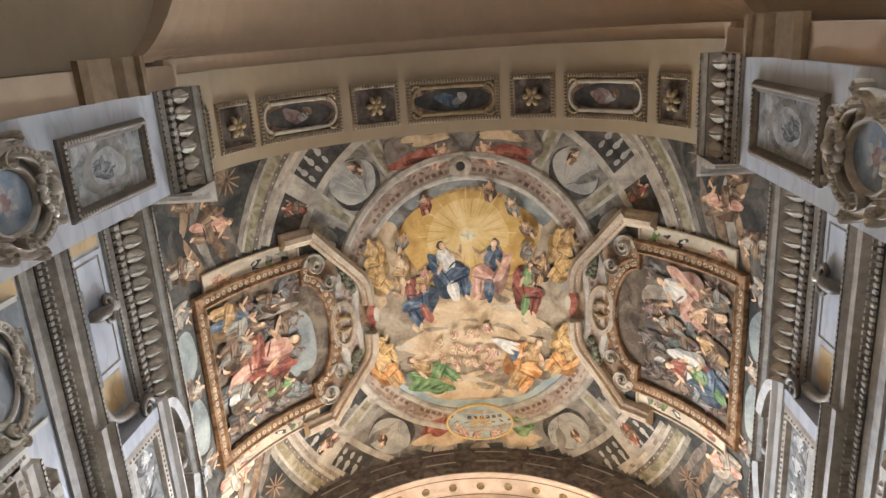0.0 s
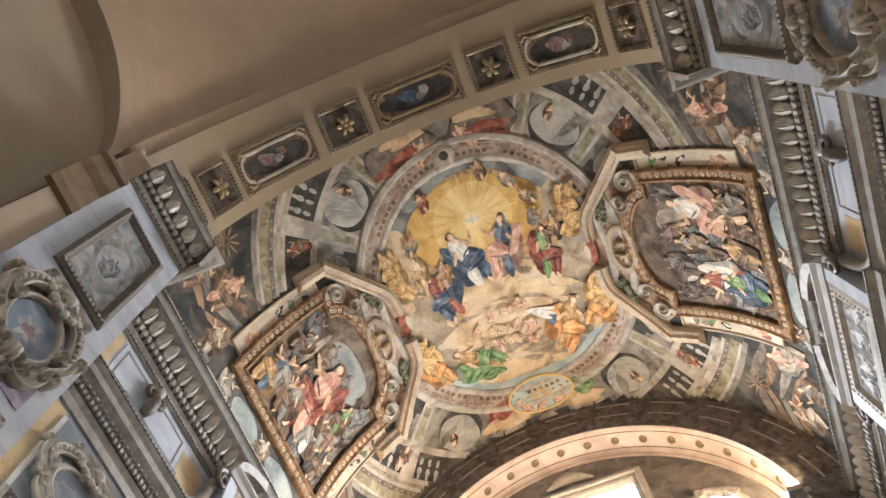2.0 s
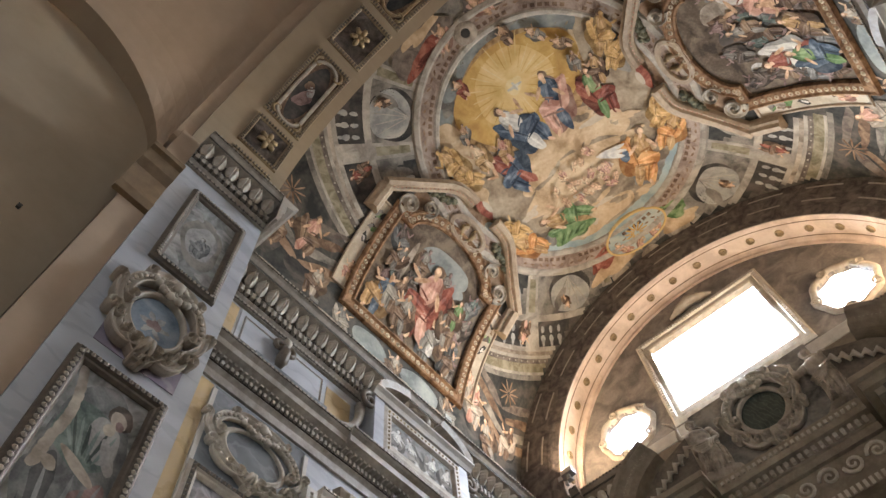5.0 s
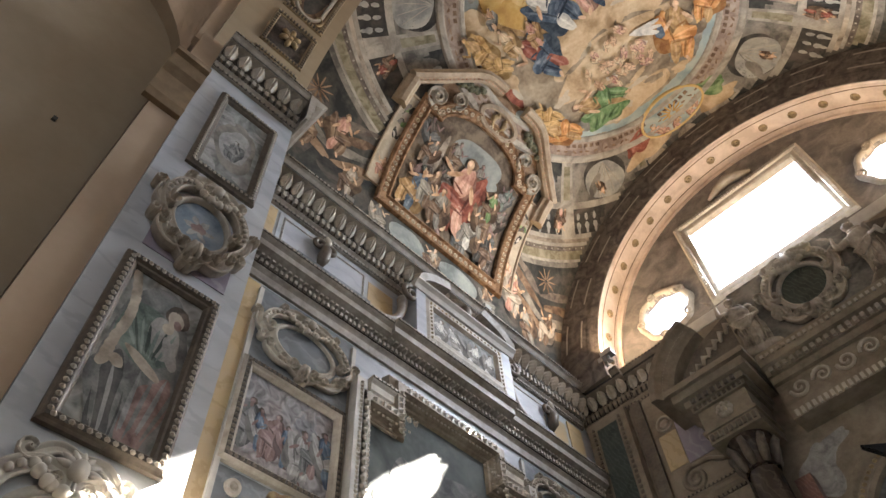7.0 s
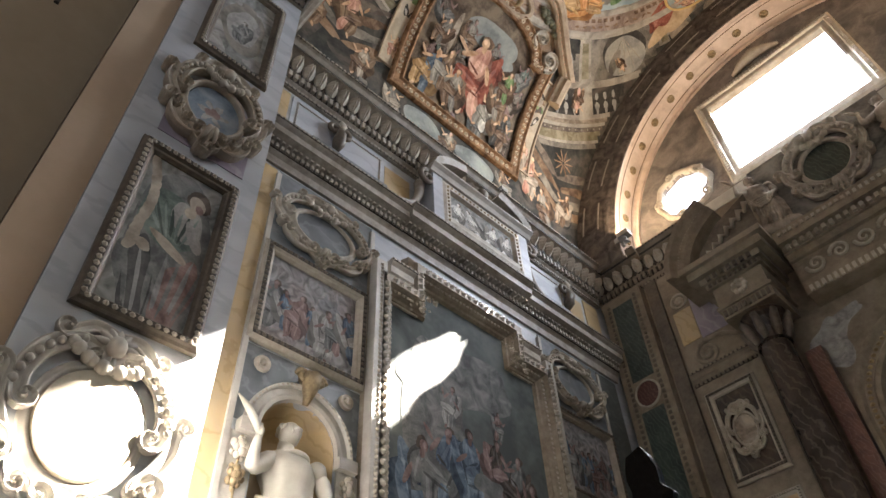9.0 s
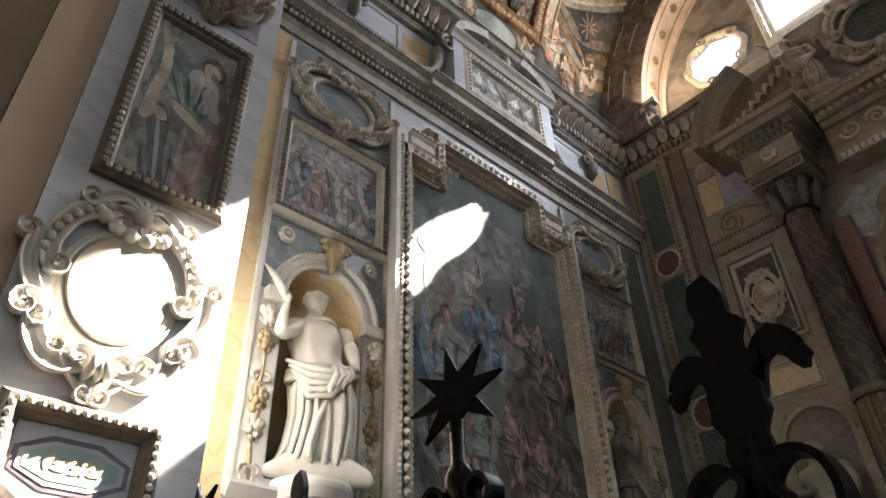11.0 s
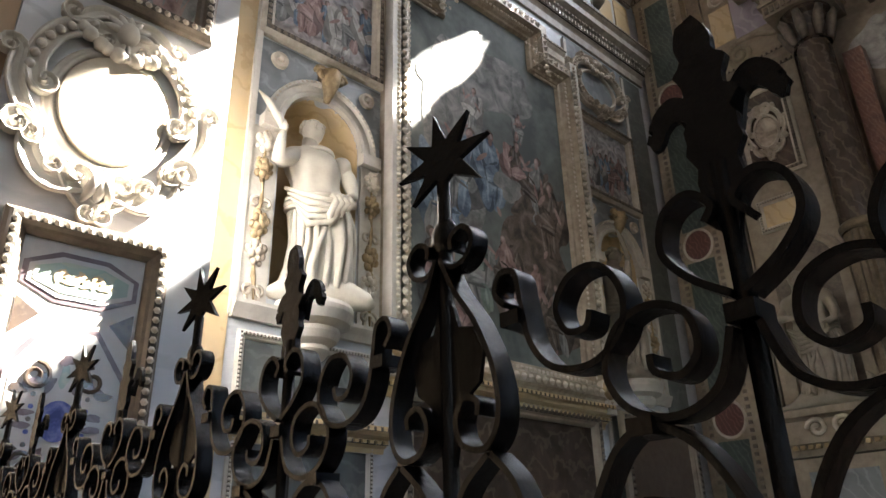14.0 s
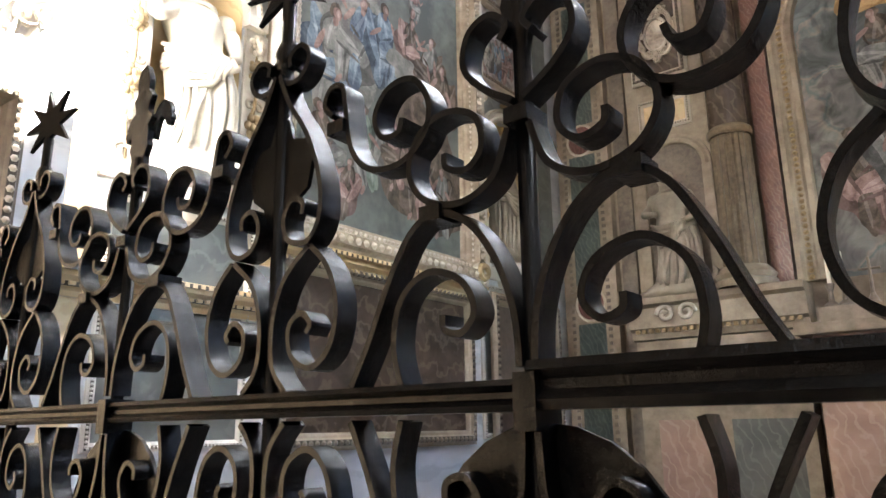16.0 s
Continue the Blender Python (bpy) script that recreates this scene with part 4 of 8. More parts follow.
# the nave round the camera: plain plastered arcade, vault and closing walls
SIDE_L = Plane((XC - RV - .06, 0, 0), (0, 1, 0), (0, 0, 1), (1, 0, 0))
SIDE_R = Plane((XC + RV + .06, 0, 0), (0, 1, 0), (0, 0, 1), (-1, 0, 0))
bm = bmesh.new()
slab(bm, Barrel(XC, ZS, 3.72), -3.9, 3.9, -9.9, Y0, 0, -.5, 40)
tagged(part("nave_vault", bm, PLASTER), "plain beige plastered nave vault", "vault", kind="structure")
for side, S, s in (("left", SIDE_L, -1), ("right", SIDE_R, 1)):
    # spandrels that leave a round arch towards the next bay
    VA = Barrel(XC, ZS, 3.72)
    bm = bmesh.new()
    c, r, sp = -1.75, 2.0, 10.15
    n = 24
    ring = [(c + r * math.cos(math.pi * i / n), sp + r * math.sin(math.pi * i / n)) for i in range(n + 1)]
    def up(y, z):
        d = max(0.0, z - ZS)
        return Vector((XC + s * math.sqrt(max(.1, 3.72 ** 2 - d * d)), y, z))
    rows = [[bm.verts.new(up(y, z + (13.3 - z) * k / 6)) for k in range(7)] for y, z in ring]
    for p, q in zip(rows, rows[1:]):
        for k in range(6):
            bm.faces.new((p[k], p[k + 1], q[k + 1], q[k]))
    part_ob = part("nave_spandrel_" + side, bm, PLASTER)
    tagged(part_ob, "plain beige spandrel over a nave arch", "wall", kind="structure")
    bm = bmesh.new()
    rows = []
    for y, z in [(c + r, 0)] + ring + [(c - r, 0)]:
        rows.append([bm.verts.new(up(y, z)), bm.verts.new(up(y, z) + Vector((s * .35, 0, 0)))])
    for a, b in zip(rows, rows[1:]):
        bm.faces.new((a[0], a[1], b[1], b[0]))
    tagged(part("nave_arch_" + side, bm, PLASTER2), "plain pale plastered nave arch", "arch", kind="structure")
    x = XC + s * (RV + .06)
    tagged(part("nave_pier_" + side, boxes((min(x, x + s * .9), max(x, x + s * .9), -9.9, c - r, 0, 13.3)), PLASTER), "plain plastered nave pier", "pier", kind="structure")
    x = XC + s * (RV + .40)
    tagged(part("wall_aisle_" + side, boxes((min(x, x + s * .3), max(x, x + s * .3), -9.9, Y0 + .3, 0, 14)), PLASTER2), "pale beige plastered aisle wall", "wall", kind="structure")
tagged(part("wall_nave", boxes((-9, 9, -10.2, -9.9, 0, 16)), PLASTER), "plain plastered nave end wall", "wall", kind="structure")
tagged(part("wall_nave_top", boxes((-9, 9, -9.9, Y0, 15.2, 15.5)), PLASTER), "plain plastered closing ceiling", "ceiling", kind="structure")
part_ob = part("wall_hole", boxes((XC - RV - .37, XC - RV - .399, -.32, -.28, 8.05, 8.11)), CHAR)
tagged(part_ob, "small dark hole in the plaster", "hole", kind="structure")

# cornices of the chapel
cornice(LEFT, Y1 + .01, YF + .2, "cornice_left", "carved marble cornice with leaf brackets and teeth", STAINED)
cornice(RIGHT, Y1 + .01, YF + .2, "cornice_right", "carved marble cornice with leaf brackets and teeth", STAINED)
cornice(BACK, XL, -4.35, "cornice_back", "carved marble cornice turning over the altar wall pilaster", ALTAR, .9)
cornice(BACK, -4.35, -3.1, "cornice_back", "carved marble cornice over the altar wall", ALTAR, .55)
cornice(BACK, 2.6, XR, "cornice_back", "carved marble cornice turning over the altar wall pilaster", ALTAR, .9)
cornice(BACK, 1.35, 2.6, "cornice_back", "carved marble cornice over the altar wall", ALTAR, .55)
tagged(part("lunette_ledge", boxes((XL, XR, YB - .02, YL + .02, 11.05, 11.3)), WHITE), "stone ledge under the lunette", "ledge", kind="structure")
# added, unseen window frame without an opening, set round the side fill lamp
w4 = tagged(new("window_4"), "tall plain nave window in a stone frame", "window", kind="structure")
WR = Plane((XC + RV + .40, 0, 0), (0, 1, 0), (0, 0, 1), (-1, 0, 0))
bm = bmesh.new()
sweep(bm, WR, rect(-3.2, -.6, 5.4, 9.8), [(0, 0), (0, .03), (-.1, .04), (-.14, 0)], True)
part("window_frame", bm, WHITE, w4)


# ---- side walls ----
def ledge(S, y0, y1, z1, name, label, mat, h=.55, k=.26, group=""):
    """A plain cornice with teeth: soffit dark, edge pale."""
    th = thing(name, label, "cornice", group)
    prof = [(0, -h), (.04, -h), (.05, -h * .8), (.09, -h * .7), (.10, -h * .5), (k * .8, -h * .36), (k * .8, -h * .18), (k * .92, -h * .12), (k, -h * .06), (k, 0), (0, 0)]
    bm = bmesh.new()
    sweep(bm, S, [(y0, z1), (y1, z1)], [(z, o) for o, z in prof])
    part("moulding", bm, mat, th)
    bm = bmesh.new()
    tooth_row(bm, S, (y0, z1 - h * .45), (y1, z1 - h * .45), .085, .045, h * .10, .09, k * .55)
    tooth_row(bm, S, (y0, z1 - .025), (y1, z1 - .025), .07, .04, .03, k, k + .01)
    tooth_row(bm, S, (y0, z1 - h * .60), (y1, z1 - h * .60), .075, .042, h * .12, .10, .135)
    part("teeth", bm, mat, th)["kind"] = "stuff"
    # strips between the teeth, darkened in colour as the gaps would be in shade
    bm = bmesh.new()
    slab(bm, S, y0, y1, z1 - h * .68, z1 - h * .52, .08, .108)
    part("dark_ground", bm, HOLLOW, th)
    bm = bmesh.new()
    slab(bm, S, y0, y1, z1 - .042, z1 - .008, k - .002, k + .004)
    part("dark_line", bm, HOLLOW, th)
    return th


def bracket_figure(S, y, z):
    """A small dark stucco ornament on a bracket: curled leaves over a bud."""
    th = thing("stucco_ornament", "small dark stucco leaf ornament standing on a ledge", "ornament", "ornaments of the frieze")
    bm = bmesh.new()
    tube(bm, [S(y, z + q, w) for q, w in ((-.22, .03), (-.1, .1), (.05, .14), (.2, .1))], [.05, .1, .08, .05], 8)
    part("stem", bm, BRONZE, th, smooth=True)
    for sx in (-1, 1):
        bm = bmesh.new()
        pts = spiral(y + sx * .1, z + .15, .11, .03, math.pi if sx > 0 else 0, -sx * 1.1, 12)
        tube(bm, onto(S, pts, .1), [.05 - .002 * i for i in range(13)], 6)
        part("curl", bm, BRONZE, th, smooth=True)
    bm = bmesh.new()
    tube(bm, [S(y + .02, z + q, .1) for q in (.2, .3, .38, .44)], [.05, .08, .05, .01], 7)
    part("bud", bm, STUCCO, th, smooth=True)


def festoon(S, y, z0, z1, label="carved hanging festoon of fruit and leaves"):
    th = thing("festoon", label, "ornament", "festoons beside the niches")
    bm = bmesh.new()
    tube(bm, [S(y + .012 * math.sin(i * 1.3), z1 - (z1 - z0) * i / 16, .035) for i in range(17)], [.016 + .008 * math.sin(i * 1.9) for i in range(17)], 7)
    part("stem", bm, GILT, th, smooth=True)
    n = 6
    for i in range(n):
        z = z1 - .12 - (z1 - z0 - .26) * i / (n - 1)
        if i % 3 == 2:
            for k in (-1, 1):
                bm = bmesh.new()
                pts = coil((y, z - .05), math.pi / 2 - k * .5, .055, -k, 1.1, 12)
                tube(bm, onto(S, pts, .04), [.020 - .001 * q for q in range(12)], 6)
                part("leaf_scroll", bm, STUCCO, th, smooth=True)
            continue
        bm = bmesh.new()
        for k in range(13):
            a, q = 2.4 * k + i, .018 * math.sqrt(k)
            r = random.uniform(.024, .040)
            ball(bm, S(y + q * 1.2 * math.cos(a), z + q * 1.7 * math.sin(a), .075 - .004 * k), r, r, r * 1.2, 7, 5)
        part("fruit_boss", bm, (STUCCO, GILT)[i % 2], th, smooth=True)["kind"] = "stuff"
    bm = bmesh.new()
    annulus(bm, S, y, z0 + .02, .05, .08, [(-.02, .02), (-.01, .05), (.015, .05), (.025, .02)], 20)
    part("lower_ring", bm, STUCCO, th)


def statue_mesh(bm, c, h, face, raise_arm=True):
    """A draped standing marble statue on a lying beast: long folds, a sash over the hips, one arm raised. face: the way it looks."""
    f = Vector(face).normalized()
    s = Vector((-f.y, f.x, 0))
    up = Vector((0, 0, 1))
    c = Vector(c)
    at = lambda a, b, z: c + s * (a * h * 1.28) + f * (b * h * 1.12) + up * (z * h)
    prof = [(.06, .135, .115), (.12, .130, .112), (.18, .122, .106), (.26, .118, .104), (.34, .120, .106), (.42, .122, .106), (.49, .120, .102), (.54, .116, .096), (.58, .106, .086), (.62, .094, .078), (.66, .098, .082), (.70, .106, .09), (.74, .112, .092), (.77, .114, .084), (.80, .104, .066), (.825, .062, .05), (.845, .034, .042), (.89, .030, .040)]
    n = 64
    rows = []
    for t, a, b in prof:
        sway = .034 * math.sin(t * 5.0)
        row = []
        for i in range(n):
            th = 2 * math.pi * i / n
            fold = 0
            if t < .57:
                k = 1 - t * 1.1
                fold = .20 * k * (.5 - abs(math.sin(4.5 * th + 1.6 * t + .5 * math.sin(th)))) + .09 * k * math.sin(13 * th - 6 * t)
                # the bent knee pushes the cloth forward
                fold += .20 * max(0, math.cos(th - 1.15)) ** 5 * max(0, 1 - abs(t - .30) * 4.5)
            elif t < .81:
                fold = .045 * math.sin(8 * th + 16 * t) + .08 * (max(0, math.cos(th - 1.15)) ** 8 + max(0, math.cos(th - 2.0)) ** 8) * max(0, 1 - abs(t - .72) * 14)
            row.append(bm.verts.new(at(a * (1 + fold) * math.cos(th) + sway, b * (1 + fold) * math.sin(th), t)))
        rows.append(row)
    for p, q in zip(rows, rows[1:]):
        for i in range(n):
            bm.faces.new((p[i], p[(i + 1) % n], q[(i + 1) % n], q[i]))
    bm.faces.new(rows[0][::-1])
    bm.faces.new(rows[-1])
    # rounded top with waved hair and a knot
    hd = at(-.026, .014, .935)
    ball(bm, hd, .055 * h, .055 * h, .070 * h, 18, 14)
    for k in range(14):
        a = 2 * math.pi * k / 14
        ball(bm, hd + s * (.049 * h * math.cos(a)) + f * (.046 * h * math.sin(a) - .014 * h) + up * (.024 * h + .010 * h * math.sin(3 * a)), .020 * h, .020 * h, .020 * h, 8, 6)
    ball(bm, hd - f * .016 * h + up * .056 * h, .030 * h, .030 * h, .022 * h, 10, 6)
    # rolled cloth slanting over the hips, its end hanging down
    for dz, r in ((0, .018), (.026, .014), (-.024, .015)):
        tube(bm, [at(.118 * math.cos(a) + .012, .100 * math.sin(a) + .006, .535 + dz + .030 * math.cos(a + .6)) for a in [2 * math.pi * i / 28 for i in range(29)]], r * h, 8)
    for k in range(4):
        x = .035 + .022 * k
        tube(bm, [at(x, .112, .54), at(x + .01, .135, .49), at(x - .012, .130, .42 + .02 * k), at(x - .006, .122, .37 + .03 * k)], [.016 * h, .022 * h, .018 * h, .006 * h], 8)
    tube(bm, [at(.03, .105, .40), at(-.01, .120, .28), at(-.035, .125, .16), at(-.03, .13, .09)], [.010 * h, .017 * h, .020 * h, .022 * h], 8)
    # long folds of the skirt, a swag drawn up to the hip, sleeves and collar
    for i in range(11):
        a = math.radians(8 + 164 * i / 10)
        q = .006 * math.sin(i * 2.3)
        tube(bm, [at((ra + q) * math.cos(a + .10 * math.sin(i + t * 5)) + .034 * math.sin(t * 5.0), (rb + q) * math.sin(a), t) for t, ra, rb in ((.52, .112, .098), (.42, .124, .108), (.30, .126, .112), (.18, .130, .112), (.07, .140, .120))], [.006 * h, .013 * h, .015 * h, .016 * h, .018 * h], 7)
    for k in range(5):
        tube(bm, [at(-.125 + .01 * k, .035 + .012 * k, .575 - .030 * k), at(-.05, .112, .515 - .036 * k), at(.03, .125, .505 - .028 * k), at(.095, .115, .545 - .012 * k)], [.010 * h, .017 * h, .018 * h, .013 * h], 8)
    for d in (-1, 1):
        ball(bm, at(d * .098, .004, .765), .062 * h, .054 * h, .062 * h, 12, 8)
    tube(bm, [at(.060 * math.cos(a), .052 * math.sin(a) + .004, .815 + .012 * math.sin(a)) for a in [2 * math.pi * i / 20 for i in range(21)]], .012 * h, 7)
    tube(bm, [hd + f * .050 * h + up * .018 * h, hd + f * .064 * h - up * .004 * h, hd + f * .055 * h - up * .014 * h], [.006 * h, .010 * h, .006 * h], 6)
    if raise_arm:
        tube(bm, [at(-.085, .02, .785), at(-.125, .07, .725), at(-.165, .12, .670), at(-.180, .135, .665), at(-.182, .145, .70), at(-.178, .15, .77), at(-.175, .15, .80)], [.040 * h, .044 * h, .042 * h, .036 * h, .028 * h, .021 * h, .017 * h], 10)
        ball(bm, at(-.173, .152, .82), .024 * h, .020 * h, .030 * h, 8, 6)
        tube(bm, [at(-.175, .155, .80), at(-.20, .155, .87), at(-.235, .15, .94), at(-.275, .14, 1.0)], [.010 * h, .020 * h, .018 * h, .003 * h], 8)
    else:
        tube(bm, [at(-.085, 0, .785), at(-.15, .05, .66), at(-.06, .12, .63)], [.040 * h, .036 * h, .022 * h], 10)
    tube(bm, [at(.085, 0, .785), at(.125, .015, .71), at(.140, .03, .645), at(.138, .06, .585), at(.10, .115, .545)], [.040 * h, .042 * h, .036 * h, .024 * h, .020 * h], 10)
    # the lying beast: long body, raised tail
    tube(bm, [at(-.25, .07, .015), at(-.17, .07, .028), at(-.10, .06, .055), at(.02, .06, .065), at(.13, .07, .06), at(.19, .09, .035), at(.20, .12, .01)], [.012 * h, .024 * h, .062 * h, .070 * h, .068 * h, .045 * h, .02 * h], 12)
    tube(bm, [at(.15, .0, .05), at(.21, -.02, .11), at(.22, -.03, .17), at(.205, -.02, .205)], [.04 * h, .028 * h, .024 * h, .008 * h], 8)


def niche_bay(S, c, sx, statue_label, dark=False):
    """A bay of the side wall round c: niche, statue on a corbel, festoons, framed picture and cartouche above. sx: which way the outer edge lies."""
    u = lambda d: c + sx * d
    ln = lambda a, b: sorted((u(a), u(b)))
    nz, hw = NICHE_SPRING, NICHE_HALF
    th = tagged(new("niche"), "round-headed marble niche with an ochre shell", "niche")
    bm = bmesh.new()
    n, dep = 20, .40
    cols = []
    for i in range(n + 1):
        a = math.pi * i / n
        x, w = -hw * math.cos(a), -dep * math.sin(a)
        col = [bm.verts.new(S(c + x, NICHE_FOOT, w)), bm.verts.new(S(c + x, nz, w))]
        for k in range(1, 8):
            e = math.pi / 2 * k / 8
            col.append(bm.verts.new(S(c + x * math.cos(e), nz + hw * math.sin(e), w * math.cos(e))))
        cols.append(col)
    for a, b in zip(cols, cols[1:]):
        for k in range(8):
            bm.faces.new((a[k], a[k + 1], b[k + 1], b[k]))
    part("shell", bm, OCHRE, th, smooth=True)
    part("seat", fill_with_holes([[S(c - hw * math.cos(math.pi * i / n), NICHE_FOOT, -dep * math.sin(math.pi * i / n)) for i in range(n + 1)]]), WHITE, th)
    bm = bmesh.new()
    annulus(bm, S, c, nz, hw, hw, [(0, -.02), (.01, .05), (.05, .06), (.07, .04), (.13, .04), (.14, .08), (.17, .08), (.18, 0)], 24, 0, 180)
    part("archivolt", bm, WHITE, th)
    bm = bmesh.new()
    for i in range(34):
        a = math.pi * (i + .5) / 34
        p = (c + (hw + .155) * math.cos(a), nz + (hw + .155) * math.sin(a))
        bead_row(bm, S, (p[0] - .02, p[1]), (p[0] + .02, p[1]), .04, .017, .08)
    part("beading", bm, STUCCO, th)["kind"] = "stuff"
    for d in (-1, 1):
        bm = bmesh.new()
        a, b = sorted((c + d * (hw + .005), c + d * (hw + .22)))
        slab(bm, S, a, b, nz - .12, nz - .0, 0, .10)
        part("impost", bm, WHITE, th)
    bm = bmesh.new()
    tube(bm, [S(c, nz + hw + q, w) for q, w in ((-.03, .06), (.06, .10), (.15, .12), (.26, .10))], [.03, .06, .09, .12], 8)
    for k in (-1, 1):
        pts = spiral(c + k * .1, nz + hw + .24, .07, .02, 0 if k > 0 else math.pi, k * 1.2, 12)
        tube(bm, onto(S, pts, .12), [.03] * 13, 6)
    part("keystone", bm, GILT, th, smooth=True)
    # spandrel ground with two rosettes
    bm = bmesh.new()
    N = 20
    top = [S(c - .68 + 1.36 * i / N, nz + .84, .012) for i in range(N + 1)]
    low = [S(c - (hw + .17) * math.cos(math.pi * i / N), nz + (hw + .17) * math.sin(math.pi * i / N), .012) for i in range(N + 1)]
    tv, lv = [bm.verts.new(p) for p in top], [bm.verts.new(p) for p in low]
    for i in range(N):
        bm.faces.new((tv[i], tv[i + 1], lv[i + 1], lv[i]))
    for k in (0, N):
        e = bm.verts.new(S(c + (-.68 if k == 0 else .68), nz - .0, .012))
        bm.faces.new((tv[k], lv[k], e))
    part("spandrel", bm, SLATE, th)
    for d in (-.5, .5):
        bm = bmesh.new()
        annulus(bm, S, c + d, nz + .66, .06, .06, [(.03, .012), (.02, .05), (-.01, .05), (-.03, .02)], 16)
        disc(bm, S, c + d, nz + .66, .035, .035, .02, .06, 10, rim=.4)
        part("rosette", bm, STUCCO, th)
    # pale flat pilasters beside the niche, on a moulded foot
    for a, b in ((-.70, -.45), (.45, .70)):
        bm = bmesh.new()
        slab(bm, S, c + a, c + b, 3.42, nz - .12, 0, .03)
        part("flat_pilaster", bm, WHITE, th)
    bm = bmesh.new()
    sweep(bm, S, [(c - .74, 3.42), (c + .74, 3.42)], [(-.14, 0), (-.14, .05), (-.09, .07), (-.03, .10), (0, .10), (0, 0)])
    part("sill", bm, WHITE, th)
    bm = bmesh.new()
    for a in (-.76, .70):
        slab(bm, S, c + a, c + a + .06, 3.3, 8.55, 0, .05)
    part("edge_strip", bm, WHITE, th)["kind"] = "stuff"
    for d in (-.575, .575):
        festoon(S, c + d, 3.45, nz - .15)
    # corbel and statue
    th = thing("corbel", "moulded white marble corbel under a statue", "corbel")
    bm = bmesh.new()
    rings = [(3.02, .03), (3.06, .12), (3.12, .17), (3.16, .15), (3.20, .22), (3.26, .25), (3.30, .24), (3.34, .33), (3.42, .36), (3.46, .36), (3.50, .34), (3.50, .05)]
    rows = []
    for z, r in rings:
        rows.append([bm.verts.new(S(c + r * math.cos(math.pi * i / 20), z, r * math.sin(math.pi * i / 20))) for i in range(21)])
    for p, q in zip(rows, rows[1:]):
        for i in range(20):
            bm.faces.new((p[i], p[i + 1], q[i + 1], q[i]))
    part("bracket", bm, WHITE, th, smooth=False)
    bm = bmesh.new()
    statue_mesh(bm, S(c, 3.505, -.05), 1.86, tuple(S.w + Vector((0, -.25 * sx, 0))), True)
    # the far statue gets the copy with shade in its colour
    st = part("statue", bm, STATUE if sx > 0 else STATUE_DIM, None, statue_label, smooth=True)
    st["category"] = "statue"
    # slab of grey-green marble under the corbel
    p = framed(S, *ln(-.66, .66), 1.3, 3.2, .07, .04, DIMSTONE, "wall_panel", "grey-green marble panel in a pale border", "panel", WHITE, WHITE)
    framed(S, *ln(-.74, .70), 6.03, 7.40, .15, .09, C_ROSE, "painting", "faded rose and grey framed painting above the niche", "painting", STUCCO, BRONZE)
    pic = Picture(S, .012)
    for i in range(7):
        pic.form(u(-.52 + .17 * i), 6.62 + random.uniform(-.08, .08), random.uniform(.55, .8), random.uniform(-.2, .2), random.choice((D_ROSE, D_GREY, D_PALE, D_BLUE)), random.choice((D_ROSE, D_GREY, D_PALE)), D_ROSE, D_BROWN)
    holder = thing("painted_group", "faded painted crowd of standing draped shapes", "painted group")
    pic.done(holder)
    bm = bmesh.new()
    slab(bm, S, *ln(-.72, .72), 7.44, 8.62, .0, .02)
    tagged(part("wall_panel", bm, SLATE), "grey marble ground behind a stucco cartouche", "panel")
    cartouche(S, c, 7.98, .52, .34, P_CLOUD2, "stucco_cartouche", "broad stucco cartouche with scrolls and a plain field", STUCCO, .12)


